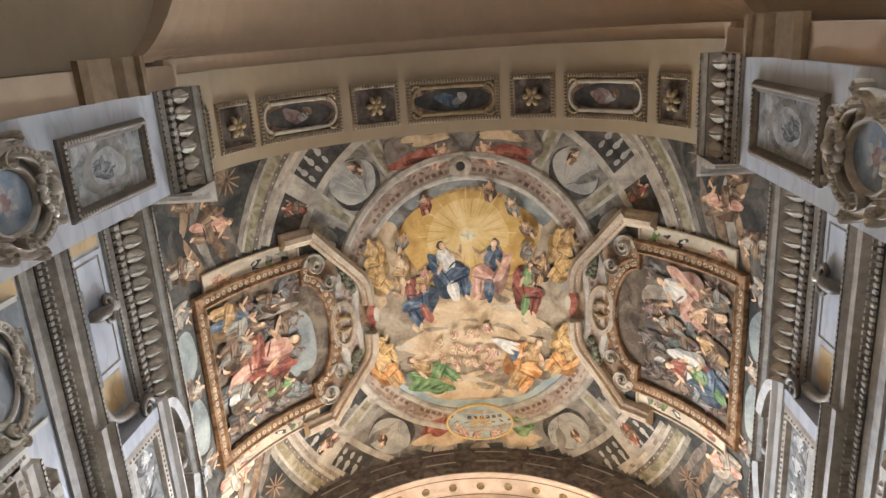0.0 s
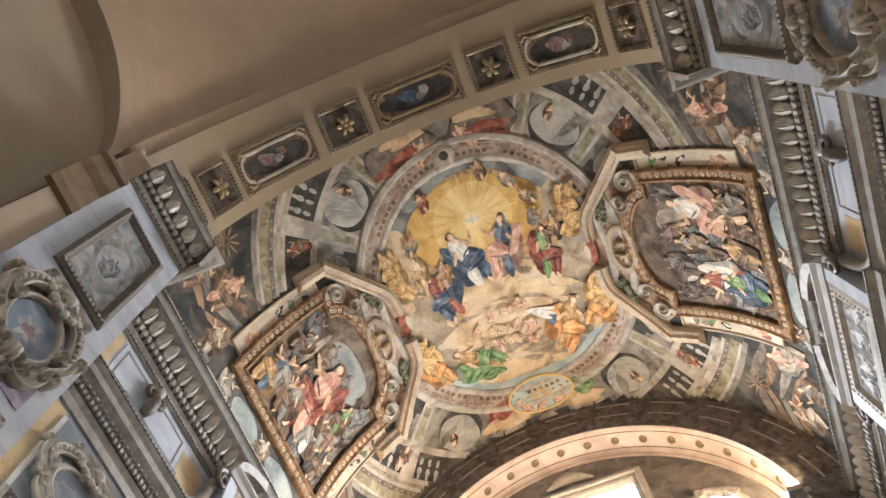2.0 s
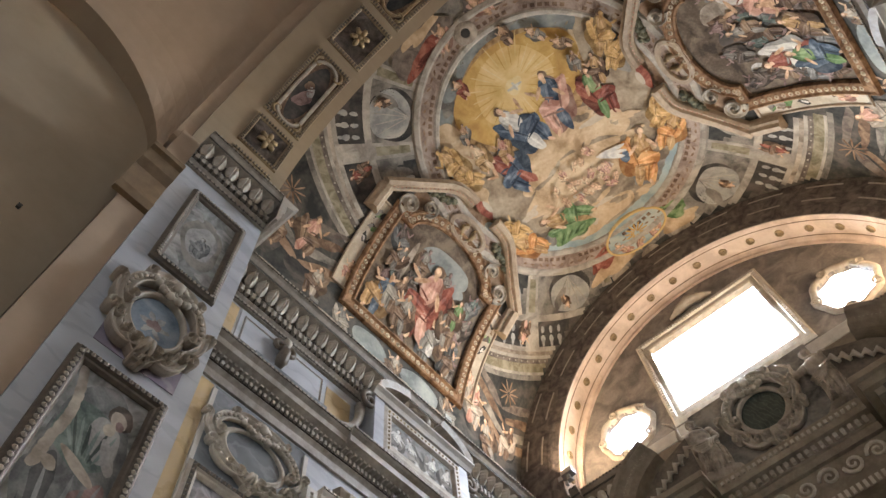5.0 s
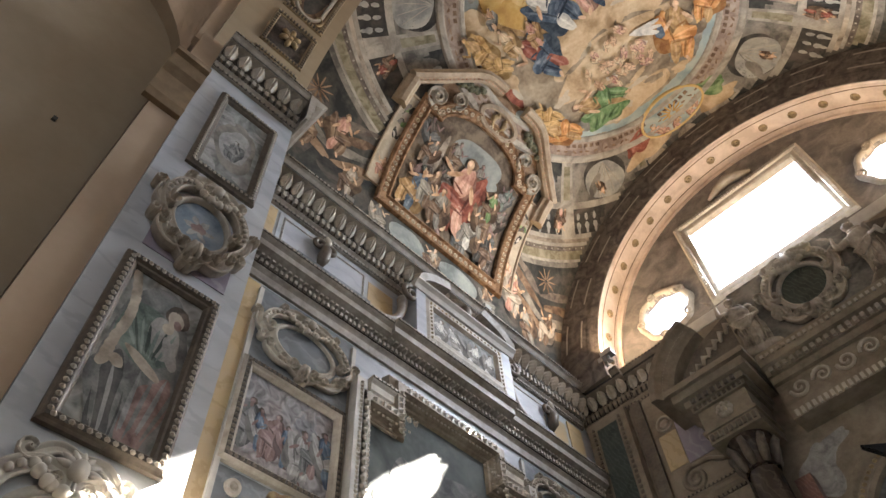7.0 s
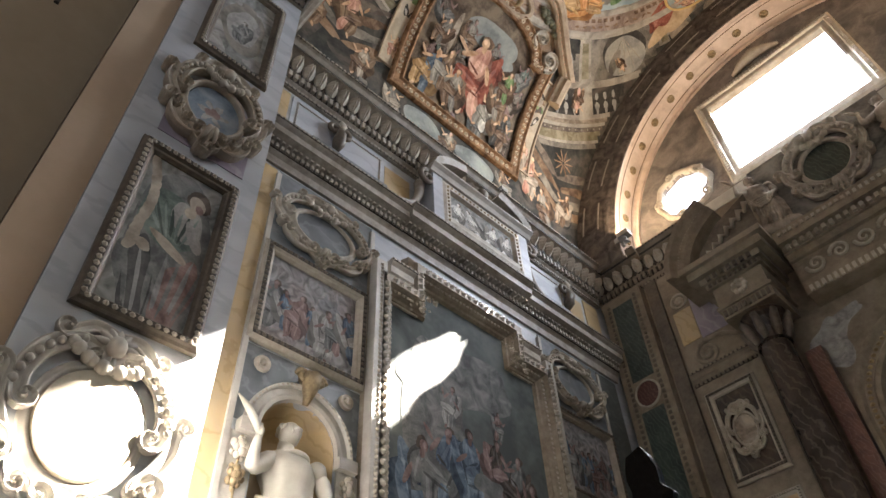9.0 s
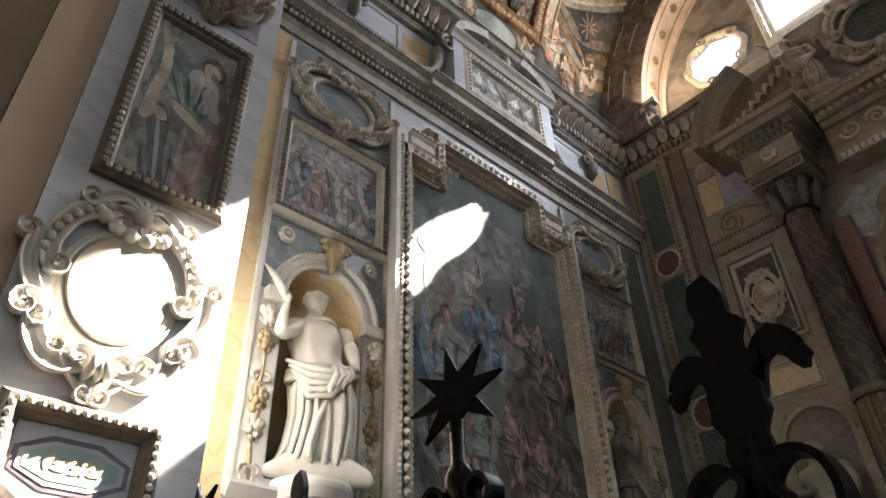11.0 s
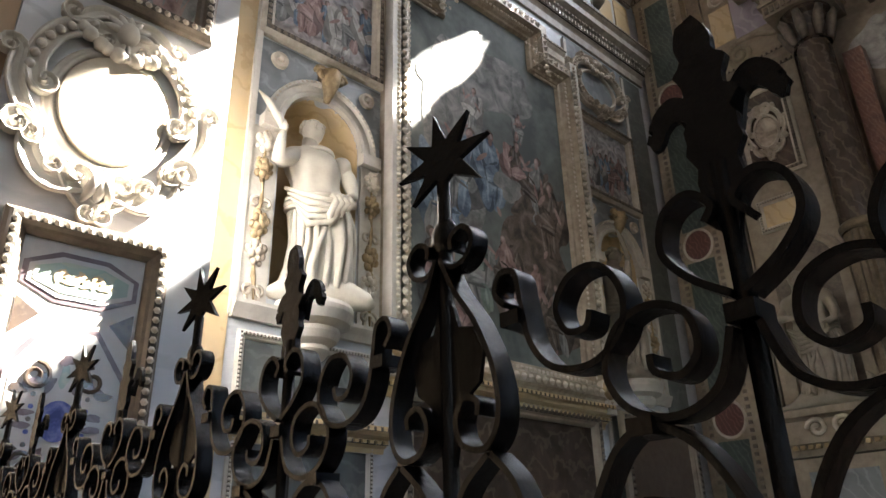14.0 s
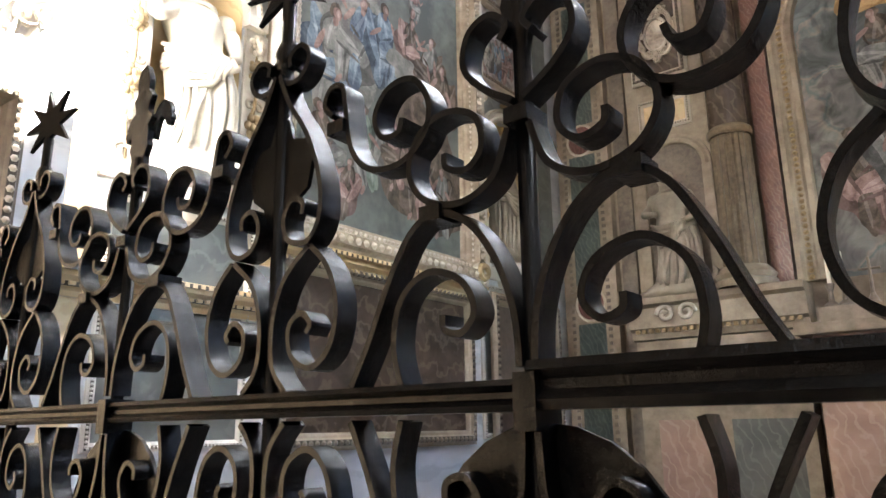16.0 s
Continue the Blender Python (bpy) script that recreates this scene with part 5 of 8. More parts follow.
def side_wall(S, full):
    random.seed(11)
    # yellow marble at the pier's corner
    for a, b, m, lb in ((Y1 + .02, 2.50, OCHRE, "upright strip of yellow veined marble"),) + (((8.78, 9.3, DIMSTONE, "upright strip of dim grey-green marble"),) if full else ()):
        bm = bmesh.new()
        slab(bm, S, a, b, 0, 8.62, 0, .015)
        tagged(part("marble_strip", bm, m), lb, "panel")
    if full:
        niche_bay(S, NICHES[0], 1, "white marble draped statue with one arm raised, on a corbel")
        niche_bay(S, NICHES[1], -1, "white marble draped statue in a dim niche")
    else:
        for c in NICHES:
            framed(S, c - .74, c + .70, 6.03, 7.40, .15, .09, C_ROSE, "painting", "faded rose and grey framed painting above the niche", "painting", STUCCO, BRONZE)
            cartouche(S, c, 7.98, .52, .34, P_CLOUD2, "stucco_cartouche", "broad stucco cartouche with scrolls and a plain field", STUCCO, .12)
    # great painting with stepped upper corners
    th = thing("altar_painting" if not full else "large_painting", "very large dim oil painting in a carved stepped frame", "painting")
    out = [(4.30, 3.42), (6.98, 3.42), (6.98, 7.55), (6.42, 7.55), (6.42, 8.05), (4.86, 8.05), (4.86, 7.55), (4.30, 7.55)]
    bm = fill_with_holes([[S(a, b, .01) for a, b in out]])
    part("canvas", bm, P_HAZE, th)
    bm = bmesh.new()
    sweep(bm, S, out, [(.02, .01), (.0, .06), (-.03, .07), (-.05, .10), (-.10, .14), (-.13, .20), (-.24, .20), (-.27, .16), (-.34, .13), (-.36, 0)], True)
    part("frame", bm, mat_frame, th)
    bm = bmesh.new()
    for p, q in zip(out, out[1:] + out[:1]):
        d = (Vector(q) - Vector(p)).normalized()
        nrm = Vector((d.y, -d.x))
        for off, st, sz, w in ((.075, .07, .024, .135), (.185, .11, .046, .198), (.31, .07, .024, .14)):
            bead_row(bm, S, tuple(Vector(p) + nrm * off - d * off * .6), tuple(Vector(q) + nrm * off + d * off * .6), st, sz, w)
    part("carved_moulding", bm, STUCCO, th)["kind"] = "stuff"
    # entablature over the painting
    ledge(S, 4.20, 4.75, 8.12, "bracket_block", "carved entablature block on a thin pilaster", STUCCO, .6, .2)
    ledge(S, 6.53, 7.08, 8.12, "bracket_block", "carved entablature block on a thin pilaster", STUCCO, .6, .2)
    if full:
        pic = Picture(S, .016)
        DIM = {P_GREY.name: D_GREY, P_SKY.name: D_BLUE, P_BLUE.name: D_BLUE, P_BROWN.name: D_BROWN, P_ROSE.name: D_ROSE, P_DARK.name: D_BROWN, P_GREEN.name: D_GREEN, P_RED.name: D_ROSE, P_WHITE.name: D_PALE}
        r = random.Random(4)
        pic.dab(D_GREY, 5.0, 5.9, .5, 1.3, .1, .1)
        pic.dab(D_BROWN, 6.3, 4.4, .7, .9, .2)
        pic.dab(D_GREY, 5.5, 6.9, .9, .5, .3, .2)
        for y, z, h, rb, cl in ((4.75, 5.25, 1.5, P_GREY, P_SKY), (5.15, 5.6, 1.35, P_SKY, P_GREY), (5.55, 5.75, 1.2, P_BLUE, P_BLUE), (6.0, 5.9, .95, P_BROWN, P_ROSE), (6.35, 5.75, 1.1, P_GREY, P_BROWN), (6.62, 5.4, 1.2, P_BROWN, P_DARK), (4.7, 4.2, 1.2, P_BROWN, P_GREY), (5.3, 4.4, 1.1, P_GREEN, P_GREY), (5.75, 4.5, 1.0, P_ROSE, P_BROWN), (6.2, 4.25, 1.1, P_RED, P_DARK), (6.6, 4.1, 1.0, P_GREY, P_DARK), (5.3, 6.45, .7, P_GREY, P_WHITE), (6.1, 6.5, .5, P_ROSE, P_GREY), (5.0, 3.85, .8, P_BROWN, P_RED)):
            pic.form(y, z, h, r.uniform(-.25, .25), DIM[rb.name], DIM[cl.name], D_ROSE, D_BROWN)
        pic.dab(D_GREY, 5.85, 5.55, .26, .16, .1, .3)
        pic.dab(D_BROWN, 6.1, 5.35, .22, .15, .1, .3)
        pic.done(th)
    # thin beaded pilasters beside it
    for a in (4.02, 7.20):
        th = thing("thin_pilaster", "thin pale pilaster strip with a beaded edge", "pilaster", "pilasters beside the painting")
        bm = bmesh.new()
        slab(bm, S, a - .07, a + .09, 3.0, 7.95, 0, .20)
        part("shaft", bm, WHITE, th)
        bm = bmesh.new()
        bead_row(bm, S, (a + .01, 3.05), (a + .01, 7.9), .06, .03, .20)
        part("beading", bm, STUCCO, th)["kind"] = "stuff"
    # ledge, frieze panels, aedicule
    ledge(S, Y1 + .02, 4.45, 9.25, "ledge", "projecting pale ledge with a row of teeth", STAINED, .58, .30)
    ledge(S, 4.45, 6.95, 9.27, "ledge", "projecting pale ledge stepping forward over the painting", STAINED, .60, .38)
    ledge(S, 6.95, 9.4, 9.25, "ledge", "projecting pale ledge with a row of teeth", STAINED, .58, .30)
    for a, b, m in ((2.05, 2.45, OCHRE), (2.50, 4.78, GREY), (7.05, 8.85, GREY), (8.9, 9.3, OCHRE)):
        bm = bmesh.new()
        slab(bm, S, a, b, 9.30, 10.30, 0, .02)
        tagged(part("marble_inlay", bm, m), "inlaid coloured marble frieze panel", "panel")
    for a, b in ((2.50, 4.70), (7.1, 8.85)):
        bm = bmesh.new()
        slab(bm, S, b - .55, b - .06, 9.5, 10.15, .02, .026)
        tagged(part("marble_inlay", bm, OCHRE), "small yellow marble inlay in the frieze", "panel")
        framed(S, a + .06, b - .62, 9.66, 10.24, .06, .03, VIOLET, "marble_field", "grey-violet marble field in a thin white border", "panel", WHITE, WHITE)
        bm = bmesh.new()
        slab(bm, S, a + .35, b - .55, 9.42, 9.62, .02, .10)
        slab(bm, S, a + .42, b - .62, 9.50, 9.58, .10, .12)
        tagged(part("stone_plinth", bm, SLATE), "low grey stone plinth on the ledge", "plinth")
    bracket_figure(S, 3.26, 9.92)
    bracket_figure(S, 8.30, 9.92)
    th = thing("aedicule", "small framed relief with curved broken pediment above the ledge", "aedicule")
    bm = bmesh.new()
    for a in (4.84, 6.78):
        slab(bm, S, a, a + .20, 9.30, 10.32, 0, .34)
    part("jamb", bm, GREY, th)["kind"] = "stuff"
    bm = bmesh.new()
    grid_patch(bm, S, 5.06, 6.76, 9.3, 10.25, .30)
    part("relief_ground", bm, C_GRIS, th)
    bm = bmesh.new()
    sweep(bm, S, rect(5.04, 6.78, 9.34, 10.28), [(0, .2), (0, .34), (.05, .36), (.14, .36), (.18, .30), (.2, .2)], True)
    part("inner_frame", bm, STUCCO, th)
    bm = bmesh.new()
    for p, q in (((5.13, 9.36), (5.13, 10.2)), ((6.69, 9.36), (6.69, 10.2)), ((5.1, 10.19), (6.72, 10.19))):
        bead_row(bm, S, p, q, .08, .035, .35)
    part("beading", bm, GILT, th)["kind"] = "stuff"
    bm = bmesh.new()
    sweep(bm, S, [(4.78, 10.46), (7.06, 10.46)], [(-.14, .2), (-.14, .36), (-.08, .40), (-.03, .46), (0, .46), (0, .2)])
    part("lintel", bm, WHITE, th)
    for d in (-1, 1):
        bm = bmesh.new()
        rows = []
        for i in range(11):
            a = math.pi * (.02 + .36 * i / 10)
            p = (5.92 + d * 1.12 * math.cos(a), 10.44 + .52 * math.sin(a))
            q = (5.92 + d * .98 * math.cos(a), 10.44 + .40 * math.sin(a))
            rows.append([bm.verts.new(S(*p, .1)), bm.verts.new(S(*p, .46)), bm.verts.new(S(*q, .42)), bm.verts.new(S(*q, .1))])
        for a, b in zip(rows, rows[1:]):
            for k in range(4):
                bm.faces.new((a[k], a[(k + 1) % 4], b[(k + 1) % 4], b[k]))
        bm.faces.new(rows[0])
        bm.faces.new(rows[-1][::-1])
        part("pediment_arc", bm, STAINED, th)
        bm = bmesh.new()
        pts = spiral(5.92 + d * 1.16, 10.15, .16, .03, math.pi / 2, -d * 1.4, 16)
        tube(bm, onto(S, pts, .30), [.05 - .0015 * i for i in range(17)], 7)
        part("volute", bm, BRONZE, th, smooth=True)
        bm = bmesh.new()
        pts = curve([(5.92 + d * 1.2, 10.1), (5.92 + d * 1.22, 9.8), (5.92 + d * 1.38, 9.5), (5.92 + d * 1.75, 9.34)], 6)
        tube(bm, onto(S, pts, .16), [.09 - .003 * i for i in range(len(pts))], 7)
        part("side_scroll", bm, STAINED, th, smooth=True)
    bm = bmesh.new()
    for k in range(5):
        a = radians(30 + 30 * k)
        tube(bm, [S(5.92 + .4 * q * math.cos(a), 10.5 + .4 * q * math.sin(a), .32 - .05 * q) for q in (.1, .5, 1)], [.07, .09, .02], 7)
    ball(bm, S(5.92, 10.58, .36), .12, .12, .14, 10, 7)
    part("head_boss", bm, BRONZE, th, smooth=True)
    pic = Picture(S, .304)
    for y in (5.35, 5.7, 6.1, 6.45):
        pic.form(y, 9.75, .7, random.uniform(-.6, .6), P_WHITE, P_GREY, P_WHITE)
    pic.done(th, "relief_layer")


mat_frame = mat_plain("grey_gilt_frame", (0.40, 0.34, 0.26), 0.5, 0.05, col2=(0.22, 0.17, 0.12), scale=14, bump=0.3)
side_wall(LEFT, True)
side_wall(RIGHT, False)


# ---- entrance reveals ----
def reveal(S, full):
    random.seed(5)
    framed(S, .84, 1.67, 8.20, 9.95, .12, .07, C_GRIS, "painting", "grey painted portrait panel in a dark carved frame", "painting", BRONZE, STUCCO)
    pic = Picture(S, .014)
    pic.dab(P_GREY, 1.25, 9.05, .27, .5, 0, .08)
    pic.dab(D_PALE, 1.25, 9.05, .2, .34, 0, .1)
    pic.form(1.25, 8.98, .5, 0, D_GREY, D_GREY, D_PALE, D_BROWN)
    for a, b in ((1.02, 9.55), (1.48, 9.55), (1.02, 8.5), (1.48, 8.5)):
        pic.dab(D_PALE, a, b, .1, .13, a, .35)
    h = thing("painted_medallion", "faded grey painted medallion with scrolls", "painted ornament")
    pic.done(h)
    bm = bmesh.new()
    slab(bm, S, .86, 1.68, 6.74, 7.62, 0, .008)
    tagged(part("wall_panel", bm, VIOLET), "square violet marble ground behind a cartouche", "panel")
    cartouche(S, 1.24, 7.36, .35, .43, P_SLATEBLUE, "oval_cartouche", "ivory stucco oval cartouche with scrolls round a blue-grey painted field", STUCCO, .16)
    em = thing("painted_emblem", "faded pale painted emblem on a blue-grey oval", "painted ornament")
    pic = Picture(S, .024)
    for k in range(6):
        pic.dab(D_PALE, 1.24 + .09 * math.cos(k * 1.05), 7.33 + .10 * math.sin(k * 1.05), .07, .035, k * 1.05, .3)
    pic.dab(D_ROSE, 1.24, 7.33, .07, .07, 0, .3)
    pic.done(em)
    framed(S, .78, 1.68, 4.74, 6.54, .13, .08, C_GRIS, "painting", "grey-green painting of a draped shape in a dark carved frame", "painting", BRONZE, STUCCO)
    pic = Picture(S, .014)
    pic.dab(D_GREY, 1.25, 5.6, .34, .75, 0, .06)
    pic.dab(D_GREY, 1.27, 5.20, .33, .42, .05, .12)
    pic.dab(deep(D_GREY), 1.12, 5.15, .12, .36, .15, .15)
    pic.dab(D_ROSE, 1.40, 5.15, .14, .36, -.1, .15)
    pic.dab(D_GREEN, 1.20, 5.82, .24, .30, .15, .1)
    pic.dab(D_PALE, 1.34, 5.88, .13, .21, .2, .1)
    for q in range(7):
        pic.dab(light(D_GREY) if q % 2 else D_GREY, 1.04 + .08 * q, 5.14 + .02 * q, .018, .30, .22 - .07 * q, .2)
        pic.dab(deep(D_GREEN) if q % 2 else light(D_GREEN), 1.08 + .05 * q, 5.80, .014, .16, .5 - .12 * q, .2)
    pic.dab(D_PALE, 1.42, 5.76, .055, .16, .5, .06)
    pic.dab(P_STONE, 1.26, 5.56, .045, .20, 1.05, .06)
    pic.dab(P_STONE, 1.08, 5.47, .05, .07, .8, .1)
    for q in range(12):
        t = q / 11
        pic.dab(P_STONE, .96 + .07 * math.sin(3.4 * t) + .16 * max(0, t - .75) * 4 * .3, 6.34 - .90 * t, .042, .09, .2 - .5 * t, .08)
    pic.dab(D_BROWN, 1.385, 6.16, .105, .125, 0, .1)
    pic.dab(P_STONE, 1.375, 6.12, .07, .095, .2, .05)
    pic.dab(D_ROSE, 1.40, 6.08, .035, .05, .2, .05)
    pic.dab(P_STONE, 1.34, 6.00, .05, .06, 0, .05)
    h = thing("painted_group", "faded painted draped shape holding a pale scarf", "painted group")
    pic.done(h)
    if not full:
        return
    cartouche(S, 1.15, 3.98, .385, .46, P_IVORY, "large_cartouche", "large ivory stucco cartouche with winged scrolls, in sunlight", WHITE, .085, .7)
    framed(S, .74, 1.60, 1.30, 3.24, .12, .10, PALEM, "inlaid_panel", "inlaid marble panel with octagons in a carved frame", "panel", BRONZE, STUCCO)
    th = thing("octagon_inlay", "pale octagonal marble inlay with scrolls and a blue disc", "inlay")
    def octagon(c, z, a, b, w):
        k = .42
        return [S(c + x, z + y, w) for x, y in ((a, -b * k), (a, b * k), (a * k, b), (-a * k, b), (-a, b * k), (-a, -b * k), (-a * k, -b), (a * k, -b))]
    for z, a, b, m1, m2 in ((2.93, .29, .14, VIOLETD, GREENP), (2.26, .30, .42, VIOLETD, PALEM), (1.62, .29, .14, VIOLETD, GREENP)):
        part("border", fill_with_holes([octagon(1.17, z, a, b, .012)]), m1, th)
        part("border_inner", fill_with_holes([octagon(1.17, z, a - .028, b - .028, .016)]), PALEM, th)
        part("field", fill_with_holes([octagon(1.17, z, a - .055, b - .055, .019)]), m2, th)
    for z in (2.70, 1.82):
        for sx in (-1, 1):
            part("corner_piece", fill_with_holes([[S(1.17 + sx * .29, z - .10, .012), S(1.17 + sx * .29, z + .10, .012), S(1.17 + sx * .17, z + .02, .012)]]), BROWNM, th)
    bm = bmesh.new()
    disc(bm, S, 1.17, 2.20, .085, .10, .020, .026, 24)
    part("blue_disc", bm, P_BLUEV, th)
    pic = Picture(S, .022)
    for sx in (-1, 1):
        for sv in (-1, 1):
            for q in range(4):
                pic.dab(BROWNM if q % 2 else VIOLETD, 1.17 + sx * (.06 + .045 * q), 2.20 + sv * (.17 + .03 * math.sin(q * 1.6)), .022, .042, sx * (.5 + .4 * q), .25)
            pic.dab(VIOLETD, 1.17 + sx * .16, 2.20 + sv * .03, .05, .018, 0, .2)
        for q in range(5):
            pic.dab(P_BLUEV if q % 2 else BROWNM, 1.17 + sx * .125, 2.08 + .06 * q, .012, .012, 0, .05)
    for sv in (-1, 1):
        pic.dab(GREENP, 1.17, 2.20 + sv * .22, .025, .06, 0, .2)
        pic.dab(VIOLETD, 1.17, 2.20 + sv * .30, .03, .03, 0, .3)
    for q in range(9):
        pic.dab(OCHRE, 1.05 + .03 * q, 2.93 + .02 * math.sin(q * 2.1), .02, .035, q, .3)
    pic.done(th)
    bm = bmesh.new()
    for sx in (-1, 1):
        for sv in (-1, 1):
            pts = spiral(1.17 + sx * .13, 2.20 + sv * .21, .075, .018, math.pi / 2 * sv, sx * sv * 1.3, 16)
            tube(bm, onto(S, pts, .020), [.012] * 17, 5)
    part("inlaid_scroll", bm, BROWNM, th)["kind"] = "stuff"


PALEM = vein_marble("pale_grey_marble", (0.52, 0.50, 0.48), (0.40, 0.39, 0.39), (0.44, 0.42, 0.41), 3.0, 0.35)
VIOLETD = vein_marble("dark_violet_marble", (0.13, 0.09, 0.10), (0.24, 0.18, 0.19), (0.08, 0.06, 0.065), 5.0, 0.3)
GREENP = vein_marble("pale_green_marble", (0.34, 0.42, 0.36), (0.5, 0.46, 0.34), (0.24, 0.32, 0.28), 4, .3)
P_BLUEV = paint("lapis_inlay", (0.05, 0.07, 0.22), (0.10, 0.13, 0.36), (0.22, 0.25, 0.5), 12)
reveal(REVL, True)
reveal(REVR, False)


# ---- frescoes of the vault ----
random.seed(21)
H = HEAVEN
OC, OV = 0.0, 5.58     # centre of the open heaven
RU, RW = 2.45, 2.62    # its half width and half length


def polar(r, a):
    """A point of the vault by its ring (1: the rim of the heaven) and its angle in degrees."""
    return OC + RU * r * math.cos(radians(a)), OV + RW * r * math.sin(radians(a))


def ring_on(bm, prof, a0=0, a1=360, n=96):
    """A moulded ring round the open heaven; the profile gives (ring, w)."""
    full = a1 - a0 >= 360
    m = n if full else n + 1
    rows = [[bm.verts.new(H(*polar(r, a0 + (a1 - a0) * i / n), w)) for r, w in prof] for i in range(m)]
    for i in range(n):
        p, q = rows[i], rows[(i + 1) % m]
        for j in range(len(prof) - 1):
            bm.faces.new((p[j], p[j + 1], q[j + 1], q[j]))


def free(r, a):
    """Whether the painted architecture shows there: inside the vault and clear of the flank pictures."""
    u, v = polar(r, a)
    return Y1 + .02 < v < YF - .02 and abs(u) < 6.0 and not (abs(u) > 2.5 and 3.72 < v < 7.52)


def zone(bm, r0, r1, a0, a1, w, da=1.0, dr=.06):
    """A painted band of the rings, cut where it meets the pictures and the arches."""
    na, nr = max(1, round((a1 - a0) / da)), max(1, math.ceil((r1 - r0) / dr))
    for i in range(na):
        aa, ab = a0 + (a1 - a0) * i / na, a0 + (a1 - a0) * (i + 1) / na
        for q in range(nr):
            ra, rb = r0 + (r1 - r0) * q / nr, r0 + (r1 - r0) * (q + 1) / nr
            if all(free(r, a) for r in (ra, rb) for a in (aa, ab)):
                bm.faces.new([bm.verts.new(H(*polar(r, a), w)) for r, a in ((ra, aa), (rb, aa), (rb, ab), (ra, ab))])


fr = thing("ceiling_fresco", "large ceiling fresco of a golden heaven with clouded draped shapes", "fresco")
bm = bmesh.new()
n, rr = 72, [0.0, .12, .25, .4, .55, .7, .85, 1.0]
mid = bm.verts.new(H(OC, OV, .004))
rows = [[bm.verts.new(H(*polar(k, 360 * i / n), .004)) for i in range(n)] for k in rr[1:]]
for i in range(n):
    j = (i + 1) % n
    bm.faces.new((mid, rows[0][i], rows[0][j]))
    for a, b in zip(rows, rows[1:]):
        bm.faces.new((a[i], b[i], b[j], a[j]))
part("sky_ground", bm, P_CLOUD2, fr)
# v grows towards the altar: the shapes stand with their tops towards the entrance (turn = pi)
pic = Picture(H, .006)
cl = random.Random(3)
T = math.pi
for a in range(176, 366, 7):        # grey clouds under the upper rim
    pic.dab(cl.choice((P_GREY, P_DIMSKY, P_DIMSKY)), *polar(.94, a), .30, .17, radians(a + 90), .25)
for a in range(186, 356, 10):
    pic.dab(cl.choice((P_CLOUD2, P_GREY, P_CLOUD)), *polar(.82, a + cl.uniform(-3, 3)), .26, .15, radians(a + 90), .3)
for a in range(12, 170, 6):         # blue sky along the lower rim
    pic.dab(P_SKY, *polar(.955, a), .24, .12, radians(a + 90), .06)
pic.dab(P_OCHRE, .02, 4.30, 1.48, 1.12, 0, .05)
pic.dab(P_GOLD, .02, 4.22, 1.38, 1.02, 0, .05)
pic.dab(P_GOLD2, 0, 4.12, .86, .72, 0, .05)
for i in range(40):
    a = 2 * math.pi * i / 40
    q = cl.uniform(.55, .95)
    pic.dab(P_GOLD if i % 2 else P_PALEGOLD, .98 * q * math.cos(a), 4.12 + .84 * q * math.sin(a), .012, .26, a - math.pi / 2, .1)
pic.dab(P_PALEGOLD, 0, 4.14, .2, .16, 0, .15)
pic.dab(P_WHITE, 0, 4.16, .19, .030, .1, .2)
pic.dab(P_WHITE, .01, 4.16, .035, .10, 0, .1)
# cloud banks: a tall yellow one at each side, pale ones under the seated pair, dark ones at the bottom
for u, v, a, b, m in ((-1.72, 4.35, .26, .75, P_CLOUD), (1.75, 4.4, .24, .7, P_CLOUD2), (0, 5.65, 1.5, .32, P_CLOUD2), (-.1, 5.55, 1.2, .26, P_CLOUD), (.1, 6.05, 1.45, .42, P_CLOUD), (0, 6.7, 1.75, .60, P_CLOUD2), (0, 6.62, 1.5, .50, P_CLOUD), (-1.0, 7.52, 1.0, .34, P_CLOUD2), (1.0, 7.45, 1.0, .36, P_CLOUD2), (-.2, 7.7, .7, .24, P_CLOUD), (1.2, 7.55, .6, .2, P_GREY), (-1.5, 7.35, .5, .2, P_GREY)):
    pic.dab(m, u, v, a, b, cl.uniform(-.1, .1), .14)
for i in range(46):
    u, v = cl.uniform(-1.6, 1.6), cl.choice((5.5, 5.75, 6.1, 6.45, 6.9, 7.35, 7.7)) + cl.uniform(-.1, .1)
    if abs(u) < 1.9 - max(0, v - 6.6) * .8:
        pic.dab(cl.choice((P_CLOUD, P_CLOUD2, P_CREAM, P_CLOUD)), u, v, cl.uniform(.10, .26), cl.uniform(.05, .10), cl.uniform(-.4, .4), .3)
for a in range(14, 168, 5):
    pic.dab(P_SKY, *polar(.965 + .01 * math.sin(a), a), .17, .075, radians(a + 90), .08)
# the seated pair, those beside them, the two large ones below, then the small winged ones
for u, v, h, rb, ck, lean in ((-.44, 4.86, 1.35, P_WHITE, P_BLUE, -.25), (.44, 4.86, 1.35, P_BLUE, P_ROSE, .2), (1.22, 5.25, 1.15, P_GREEN, P_RED, .1), (-1.18, 5.38, 1.25, P_RED, P_BLUE, -.35), (-1.45, 4.75, .7, P_CLOUD, P_OCHRE, 0), (1.5, 4.85, .7, P_OCHRE, P_BROWN, .2), (-1.0, 7.15, 1.25, P_OCHRE, P_GREEN, -.9), (1.16, 6.98, 1.35, P_OCHRE, P_ORANGE, .5), (-.98, 5.0, .6, P_ROSE, P_OCHRE, .2)):
    pic.form(u, v, h * 1.15, T + lean, rb, ck)
pic.dab(P_GREEN, -1.02, 7.50, .46, .18, .25, .2)
